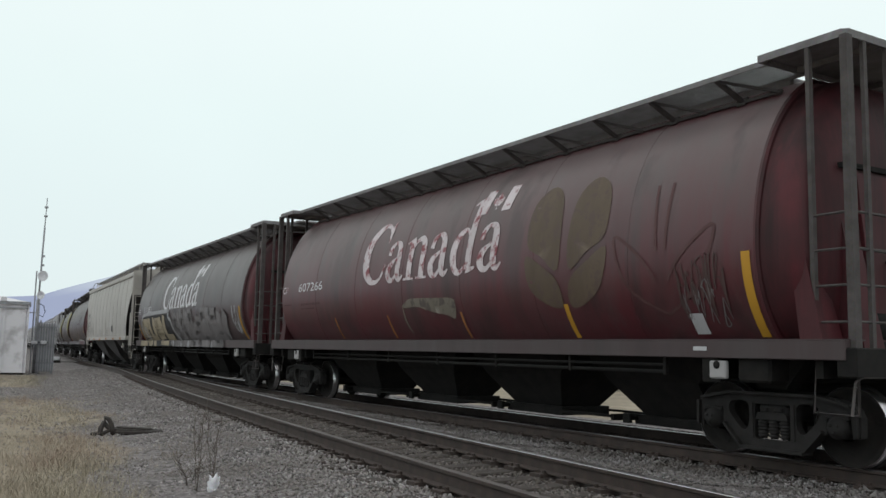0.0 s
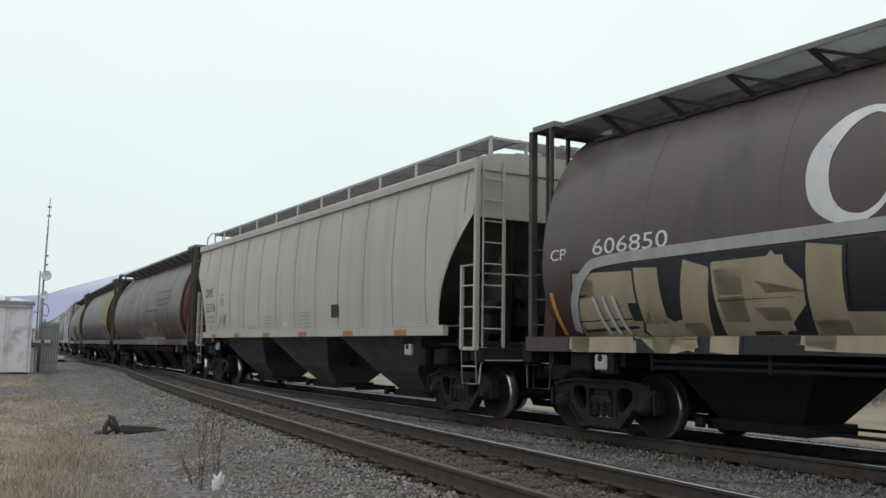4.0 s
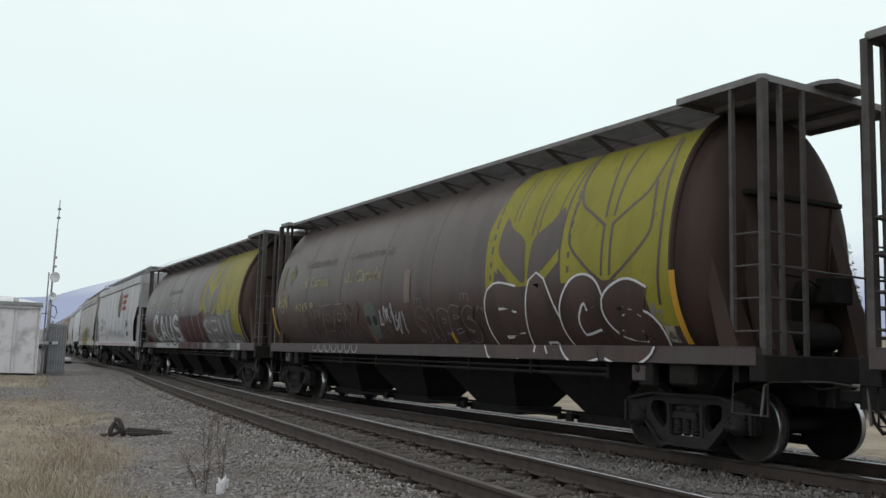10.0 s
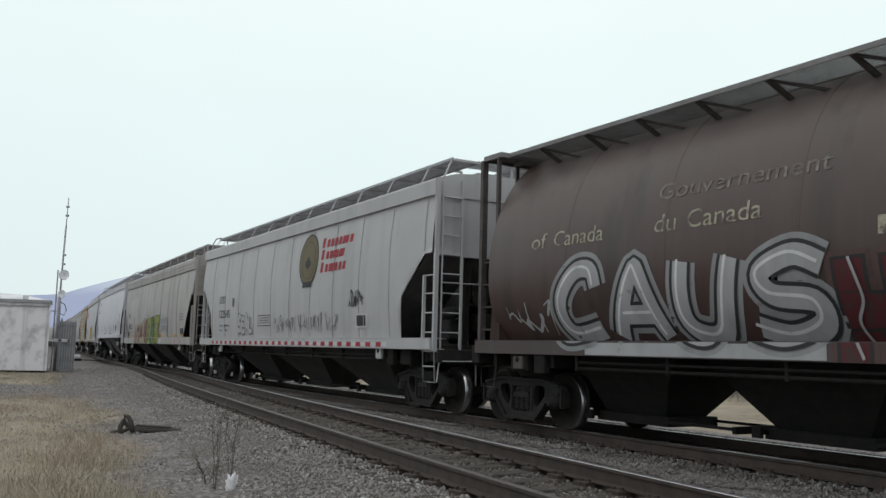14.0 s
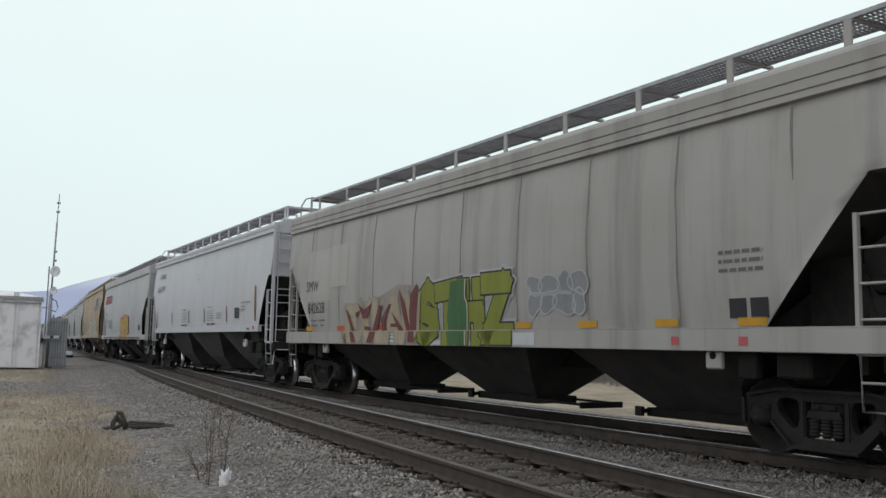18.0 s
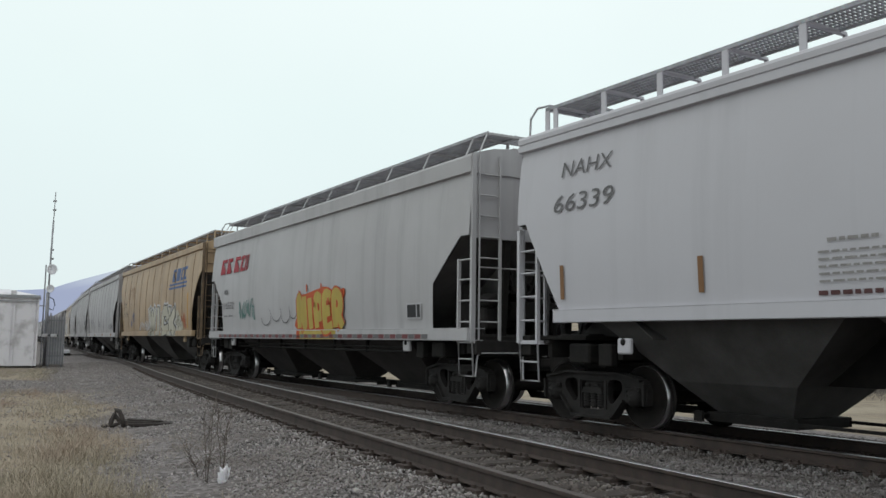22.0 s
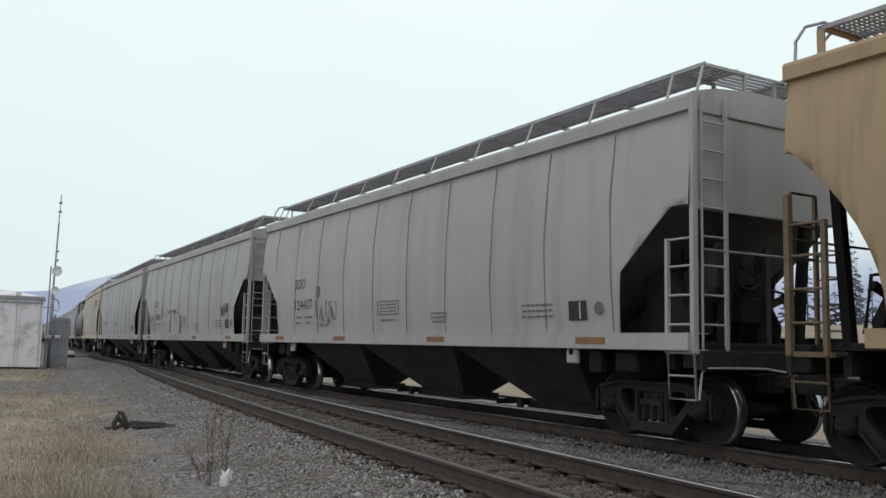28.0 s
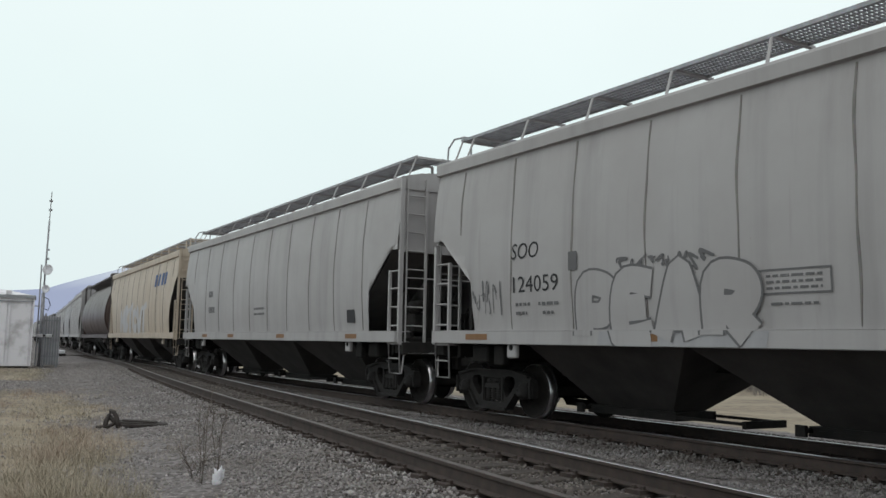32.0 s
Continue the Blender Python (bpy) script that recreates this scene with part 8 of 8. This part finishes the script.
for r in ((-2.05, -0.95, 1.82, 1.84), (-2.05, -0.95, 2.12, 2.14), (-2.05, -2.03, 1.84, 2.12), (-0.97, -0.95, 1.84, 2.12)):
    b_ = bmesh.new()
    rect(b_, *r)
    lay(w7, "warning_frame", "black", b_, 0.006)
dashes(w7, [(-1.9, -1.1, 1.90 + 0.07 * k, 0.03) for k in range(3)], "grey")
for k in range(5):
    scrawl(w7, -0.6 + 0.95 * k, 0.2 + 0.95 * k, 1.62, 2.1, "grey", 60 + k, 5, 0.024)
scrawl(w7, 4.6, 5.5, 2.15, 2.55, "black", 70, 6, 0.035)
strip(w7, 5.4, 1.70, 2.02, "paper", 0.62, name="placard")
strip(w7, 5.32, 1.74, 1.98, "black", 0.36, name="placard").location.y = 0.004
strip(w7, 5.58, 1.74, 1.98, "black", 0.10, name="placard").location.y = 0.004
for ink, o in (("red", 0.0), ("paper", 0.28)):
    for k in range(26):
        strip(w7, -6.87 + 0.53 * k + o, 1.28, 1.38, ink, 0.25, name="reflector")

# wagon 8: dusty beige with two coloured pieces
w8 = Side(*c8, False, (1.22, 1.50))
words(w8, "SMW", -7.16, -6.42, 2.50, 0.27, "black")
words(w8, "842628", -7.08, -6.04, 1.96, 0.27, "black")
dashes(w8, [(-6.9, -6.5, 1.76, 0.04), (-6.4, -6.0, 1.76, 0.04), (-6.9, -6.5, 1.64, 0.04), (-6.3, -6.1, 1.64, 0.04)], "grey")
b_ = bmesh.new()
poly(b_, [(-4.75, 1.3), (-4.9, 2.1), (-3.2, 2.2), (-2.2, 2.46), (-1.45, 2.4), (-1.4, 1.26), (-3.9, 1.24)])
lay(w8, "graffiti_ground", "patchy", b_, 0.004)
spray_word(w8, "EXLAN", -4.85, -1.35, 1.26, 2.12, "sand", "patchy", 0.22, 0.05, 0.10, None, False, 0.08, 3, None, 0.05)
for pts_ in ([(-4.75, 2.02), (-4.62, 1.95), (-4.15, 1.26), (-4.36, 1.26)], [(-4.1, 2.12), (-3.8, 1.98), (-3.55, 2.05), (-3.4, 2.12), (-3.6, 1.80), (-3.85, 1.78)], [(-3.05, 2.06), (-2.92, 2.04), (-3.3, 1.26), (-3.6, 1.26)],
             [(-2.6, 2.06), (-2.48, 2.06), (-2.78, 1.75), (-2.72, 1.5), (-2.95, 1.5), (-2.98, 1.75)], [(-2.5, 1.92), (-2.1, 1.62), (-1.95, 1.5), (-2.2, 1.5)], [(-2.15, 2.36), (-1.9, 2.1), (-1.68, 1.5), (-1.86, 1.5), (-2.02, 1.9)],
             [(-1.38, 2.44), (-1.35, 2.2), (-1.5, 1.28), (-1.7, 1.28), (-1.72, 1.9), (-1.62, 2.25)], [(-4.25, 1.92), (-3.95, 1.97), (-4.2, 1.8)], [(-2.55, 1.66), (-2.25, 1.66), (-2.25, 1.59), (-2.55, 1.59)], [(-3.8, 1.62), (-3.5, 1.6), (-3.5, 1.52), (-3.8, 1.54)]):
    b_ = bmesh.new()
    poly(b_, pts_)
    lay(w8, "graffiti_shard", "wine", b_, 0.056)
spray_word(w8, "STHZ", -1.42, 1.75, 1.24, 2.46, "leaf", "black", 0.36, 0.03, 0.03, "pale_line", False, 0.03, 4)
b_ = bmesh.new()
poly(b_, [(-0.15, 1.24), (-0.25, 1.7), (-0.1, 2.40), (0.42, 2.42), (0.44, 1.9), (0.40, 1.24)])
lay(w8, "graffiti_patch", "fern", b_, 0.075)
b_ = bmesh.new()
ribbon(b_, curve([(0.42, 2.42), (0.40, 2.1), (0.47, 1.95), (0.44, 1.5), (0.46, 1.24)], 5), 0.03)
lay(w8, "graffiti_shine", "paper", b_, 0.082)
b_ = bmesh.new()
rect(b_, -7.05, -5.7, 2.25, 3.5)
rect(b_, -5.68, -4.75, 2.55, 3.55, 0.0, 0.0005)
lay(w8, "repaint_patch", M["patch"], b_, 0.003, "lighter repainted patch")
for u in (-7.0, -5.1, -3.05, -1.0, 2.1, 3.7, 5.3, 6.7):
    strip(w8, u, 1.53, 1.63, "amber" if u > 2 or u < -6 else "fire", 0.42)
strip(w8, -2.4, 1.28, 1.46, "paper", 1.05, name="warning_board")
dashes(w8, [(-2.85, -1.95, 1.40, 0.03), (-2.8, -2.0, 1.33, 0.03)], "grey").location.y = 0.005
strip(w8, 0.3, 1.24, 1.32, "paper", 2.2, name="warning_board")
strip(w8, 2.1, 1.26, 1.46, "paper", 0.75, name="warning_board")
for u in (5.5, 6.6):
    strip(w8, u, 1.29, 1.40, "pink", 0.13, name="label_plate")
bubbles(w8, 2.25, 3.75, 1.74, 2.38, 4, "cloudy", "pale_line", 7)
strip(w8, 6.5, 1.62, 1.86, "black", 0.26, name="placard")
strip(w8, 6.82, 1.62, 1.86, "black", 0.26, name="placard")
dashes(w8, [(6.23, 6.9, 2.40 - 0.11 * k, 0.045) for k in range(3)], "grey")

# wagon 9: white-grey with orange strips
w9 = Side(*c9, False, (1.53, 1.72))
words(w9, "NAHX", -6.95, -5.8, 3.76, 0.25, "grey", 0.0, 0.15)
words(w9, "66339", -7.1, -5.75, 3.22, 0.28, "grey", 0.0, 0.15)
strip(w9, 6.75, 1.84, 2.88, "brownstrip", 0.13)
for u, a, b in ((3.72, 1.85, 2.36), (0.91, 1.88, 2.35), (-1.35, 1.88, 2.34), (-4.16, 1.88, 2.34), (-6.9, 1.88, 2.4)):
    strip(w9, u, a, b, "brownstrip", 0.09)
strip(w9, 4.88, 1.95, 2.28, "black", 0.46, name="placard")
strip(w9, 4.98, 1.97, 2.26, "paper", 0.015, name="placard").location.y = 0.004
for u in (-2.06, 1.72):
    dashes(w9, [(u - 0.42, u + 0.42, 1.92 + 0.08 * k, 0.025) for k in range(5)] + [(u - 0.3, u + 0.3, 2.36, 0.04)], "faint")
dashes(w9, [(2.5, 3.1, 1.98 + 0.08 * k, 0.03) for k in range(3)] + [(5.3, 6.3, 2.40, 0.04), (5.3, 5.7, 2.28, 0.04), (5.3, 5.8, 2.18, 0.04)], "faint")
dashes(w9, [(1.25, 2.3, 1.78, 0.06), (-2.5, -1.6, 1.78, 0.05)], "rose")
for r_ in ((-0.32, 0.0, 3.30, 3.315), (-0.32, 0.0, 3.58, 3.595), (-0.32, -0.305, 3.315, 3.58), (-0.015, 0.0, 3.315, 3.58), (-0.26, -0.06, 3.40, 3.46)):
    b_ = bmesh.new()
    rect(b_, *r_)
    lay(w9, "test_box_line", "pale_line", b_, 0.006)
strip(w9, 6.72, 1.60, 1.70, "pink", 0.16, name="label_plate")
strip(w9, 6.2, 1.585, 1.64, "grey", 0.26, name="label_plate")

# wagon 10: white-grey, red emblem bars, orange graffiti
w10 = Side(*c10, False)
for u, w in ((-7.15, 0.52), (-6.5, 0.46), (-5.75, 0.52), (-5.12, 0.36), (-4.70, 0.10), (-4.52, 0.10)):
    b_ = bmesh.new()
    if w > 0.2:
        poly(b_, [(u, 3.28), (u + w, 3.28), (u + w + 0.03, 3.39), (u + 0.2, 3.39), (u + 0.26, 3.65), (u + w + 0.09, 3.65), (u + w + 0.12, 3.76), (u + 0.12, 3.76)])
    else:
        rect(b_, u, u + w, 3.28, 3.76, 0.12)
    lay(w10, "emblem_bar", "red", b_, 0.006, "slanting red emblem piece")
words(w10, "116532", -6.75, -5.6, 2.16, 0.22, "grey")
dashes(w10, [(-6.6, -6.2, 2.62, 0.14), (-6.6, -6.3, 1.92, 0.04), (-6.1, -5.7, 1.92, 0.04)], "grey")
scrawl(w10, -5.1, -3.6, 1.75, 2.4, "teal", 81, 8, 0.04)
for k_, (u, v, r) in enumerate(((-2.6, 1.85, 0.42), (-1.75, 1.95, 0.40), (-1.05, 1.9, 0.35), (-0.45, 2.0, 0.30))):
    b_ = bmesh.new()
    ribbon(b_, curve([(u - r, v - 0.02), (u - 0.5 * r, v - 0.2), (u + 0.3 * r, v - 0.22), (u + r, v - 0.05), (u + 0.8 * r, v + 0.22 - 0.1 * (k_ % 2))], 6), 0.03, 0.0, True)
    lay(w10, "graffiti_scrawl", "grey", b_, 0.010)
b_ = bmesh.new()
poly(b_, [tuple(p) for p in curve([(-0.22, 1.5), (-0.05, 1.95), (-0.15, 2.3), (0.5, 2.38), (1.2, 2.46), (1.7, 2.5), (2.3, 2.36), (2.85, 2.4), (2.7, 2.0), (2.75, 1.7), (2.45, 1.5)], 4, True)])
lay(w10, "graffiti_ground", "fire", b_, 0.006)
spray_word(w10, "NIPER", -0.12, 2.75, 1.40, 2.38, "lemon", "fire", 0.27, 0.05, -0.12, None, True, 0.05, 6)
for u, v in ((0.49, 2.52), (1.44, 2.50), (-0.2, 2.2)):
    b_ = bmesh.new()
    poly(b_, [(u + 0.05 * math.cos(t * math.tau / 10), v + 0.11 * math.sin(t * math.tau / 10)) for t in range(10)])
    lay(w10, "graffiti_spot", "fire", b_, 0.010)
for u, v in ((1.02, 2.12), (1.95, 2.14)):
    b_ = bmesh.new()
    for t in range(3):
        d_ = Vector((0.09 * math.cos(t * 1.05), 0.11 * math.sin(t * 1.05)))
        ribbon(b_, [Vector((u, v)) - d_, Vector((u, v)) + d_], 0.035, 0.0004 * t)
    lay(w10, "graffiti_star", "fire", b_, 0.075)
b_ = bmesh.new()
rect(b_, 0.1, 2.4, 1.25, 1.45)
lay(w10, "sprayed_sill", "lemon", b_, 0.006)
strip(w10, 0.0, 1.25, 1.45, "fire", 0.22, name="sprayed_sill")
strip(w10, 6.14, 1.66, 1.97, "paper", 0.60, name="placard")
strip(w10, 6.06, 1.69, 1.94, "black", 0.36, name="placard").location.y = 0.004
strip(w10, 6.34, 1.69, 1.94, "black", 0.12, name="placard").location.y = 0.004
for ink, o in (("wine", 0.0), ("grey", 0.27)):
    for k in range(26):
        strip(w10, -6.87 + 0.53 * k + o, 1.27, 1.36, ink, 0.25, name="reflector")

# wagon 11: ochre yellow, blue emblem bars
w11 = Side(*c11, False, (1.30, 1.50))
for u, w in ((4.0, 0.52), (4.72, 0.66), (5.52, 0.42), (6.05, 0.46)):
    b_ = bmesh.new()
    poly(b_, [(u, 3.42), (u + w, 3.42), (u + w + 0.03, 3.53), (u + 0.2, 3.53), (u + 0.27, 3.81), (u + w + 0.1, 3.81), (u + w + 0.13, 3.92), (u + 0.13, 3.92)])
    lay(w11, "emblem_bar", "blue", b_, 0.006, "slanting blue emblem piece")
for v, a in ((3.28, 3.62), (3.14, 3.55)):
    strip(w11, a + 1.54, v, v + 0.08, "blue", 3.08, 0.02, "emblem_underline")
spray_word(w11, "WICK", -0.45, 4.95, 1.33, 2.46, "bone", "black", 0.40, 0.055, 0.05, "paper", False, 0.03, 5)
b_ = bmesh.new()
poly(b_, [tuple(p) for p in curve([(4.6, 1.52), (4.65, 1.85), (4.95, 1.9), (5.0, 2.2), (5.35, 2.3), (5.6, 2.1), (5.95, 1.95), (6.15, 1.55)], 4, True)])
lay(w11, "graffiti_ground", "bone", b_, 0.006)
scrawl(w11, 4.8, 5.95, 1.58, 2.1, "black", 95, 5, 0.03)
scrawl(w11, -3.0, -0.2, 1.5, 2.0, "paper", 91, 7, 0.07)
scrawl(w11, 5.9, 6.7, 1.6, 2.2, "fire", 92, 4, 0.04)
words(w11, "DME", -7.15, -6.45, 2.72, 0.24, "black")
words(w11, "51195", -7.15, -6.2, 2.24, 0.26, "black")
b_ = bmesh.new()
for r in ((-5.5, -5.1, 2.5, 2.52), (-5.5, -5.1, 2.82, 2.84), (-5.5, -5.48, 2.52, 2.82), (-5.12, -5.10, 2.52, 2.82)):
    rect(b_, *r)
lay(w11, "test_box_mark", "olive", b_, 0.006)
scrawl(w11, -5.2, -4.2, 1.7, 2.4, "blue", 93, 4, 0.05)
scrawl(w11, -6.2, -4.6, 3.0, 3.7, "brownstrip", 94, 4, 0.06)
strip(w11, 7.0, 1.6, 2.9, "amber", 0.12)


def soo_wagon(side, number, tag):
    """Shared stencils of the seamed grey wagons."""
    words(side, "SOO", -5.6, -4.88, 2.62, 0.27, "black", 0.0, 0.15)
    words(side, number, -5.56, -4.40, 2.08, 0.27, "black")
    dashes(side, [(-5.5, -5.1, 1.86, 0.05), (-4.9, -4.4, 1.86, 0.05), (-5.5, -5.2, 1.72, 0.05), (-4.8, -4.5, 1.72, 0.05)], "grey")
    strip(side, -4.05, 2.36, 2.64, "grey", 0.20, name="placard")
    bm = bmesh.new()
    for r in ((-0.72, 0.26, 1.86, 1.885), (-0.72, 0.26, 2.13, 2.155), (-0.72, -0.695, 1.885, 2.13), (0.235, 0.26, 1.885, 2.13)):
        rect(bm, *r)
    lay(side, "warning_frame", "grey", bm, 0.006)
    dashes(side, [(-0.6, 0.14, 1.92 + 0.07 * k, 0.03) for k in range(3)] + [(-0.55, 0.1, 1.74, 0.03), (1.6, 2.2, 1.84, 0.03), (1.6, 2.2, 1.76, 0.03), (1.65, 2.1, 1.68, 0.03)], "grey")
    dashes(side, [(4.6, 5.4, 1.90 - 0.09 * k, 0.03) for k in range(3)], "grey")
    strip(side, 6.02, 1.66, 1.95, "black", 0.42, name="placard")
    strip(side, 6.08, 1.68, 1.93, "paper", 0.03, name="placard").location.y = 0.004
    bm = bmesh.new()
    poly(bm, [(6.5 + 0.1 * math.cos(k * math.tau / 14), 1.83 + 0.1 * math.sin(k * math.tau / 14)) for k in range(14)])
    lay(side, "round_label", "grey", bm, 0.006)
    for u in (-6.6, -2.64, 1.84, 6.35):
        strip(side, u, 1.31, 1.41, "brownstrip", 0.66)


w12 = Side(*c12, False)
soo_wagon(w12, "124407", 1)
scrawl(w12, -4.2, -2.9, 1.75, 2.30, "grey", 101, 6, 0.026)
scrawl(w12, -4.1, -3.0, 1.60, 1.85, "grey", 111, 2, 0.022)
w13 = Side(*c13, False)
soo_wagon(w13, "124059", 2)
spray_word(w13, "PEAR", -3.95, -0.72, 1.24, 2.28, M["grey"], "grey", 0.36, 0.035, 0.05, None, True, 0.05, 3)
scrawl(w13, -3.1, -1.4, 2.24, 2.48, "grey", 104, 9, 0.045)
scrawl(w13, -1.5, -0.9, 1.6, 2.1, "grey", 105, 5, 0.05)
b_ = bmesh.new()
rect(b_, -3.5, -0.6, 1.25, 1.45, 0.05)
lay(w13, "sprayed_sill", "silver", b_, 0.005)
scrawl(w13, -6.75, -5.9, 1.7, 2.32, "grey", 102, 7, 0.026)
scrawl(w13, 5.2, 6.2, 2.0, 2.5, "black", 103, 8, 0.032)
w14 = Side(*c14, False)
dashes(w14, [(-5.2, -4.7, 2.62, 0.2), (-5.2, -4.5, 2.1, 0.2), (-0.5, 0.4, 1.95, 0.06), (-0.5, 0.4, 2.1, 0.06)], "grey")
strip(w14, 6.2, 1.66, 1.95, "black", 0.42, name="placard")
for u in (-5.5, -2.6, 1.8, 6.3):
    strip(w14, u, 1.31, 1.41, "brownstrip", 0.6)
w15 = Side(*c15, False)
for u in (4.0, 4.7, 5.4, 6.0):
    strip(w15, u + 0.2, 3.4, 3.9, "blue", 0.4, 0.12, "emblem_bar")
piece(w15, -4.5, 2.5, 1.5, 2.7, 6, "paper", None, 3)


sleepers(main_track, lambda s: 0.0, -30, 60, lambda s: 0.0, 1)
sleepers(side_track, siding, -30, 22, side_lift, 2)


# ---- what moves ----
def car_pose(s, half):
    a, b = line(s - half + 2), line(s + half - 2)
    d = b - a
    return Matrix.Translation((a + b) / 2) @ Matrix.Rotation(math.atan2(d.y, d.x), 4, "Z")


def motions():
    for car, s0, half in CARS:
        walk(car, [(t, car_pose(s0 - travelled(t), half)) for t in range(33)])
    turns = []
    for k in range(481):
        t = k / 15
        turns.append((t, -travelled(t) / 0.457))
    for w in WHEELSETS:
        x, y, z = w.location
        walk(w, [(t, pose(x, y, z, 0, math.degrees(a), 0)) for t, a in turns])


motions()
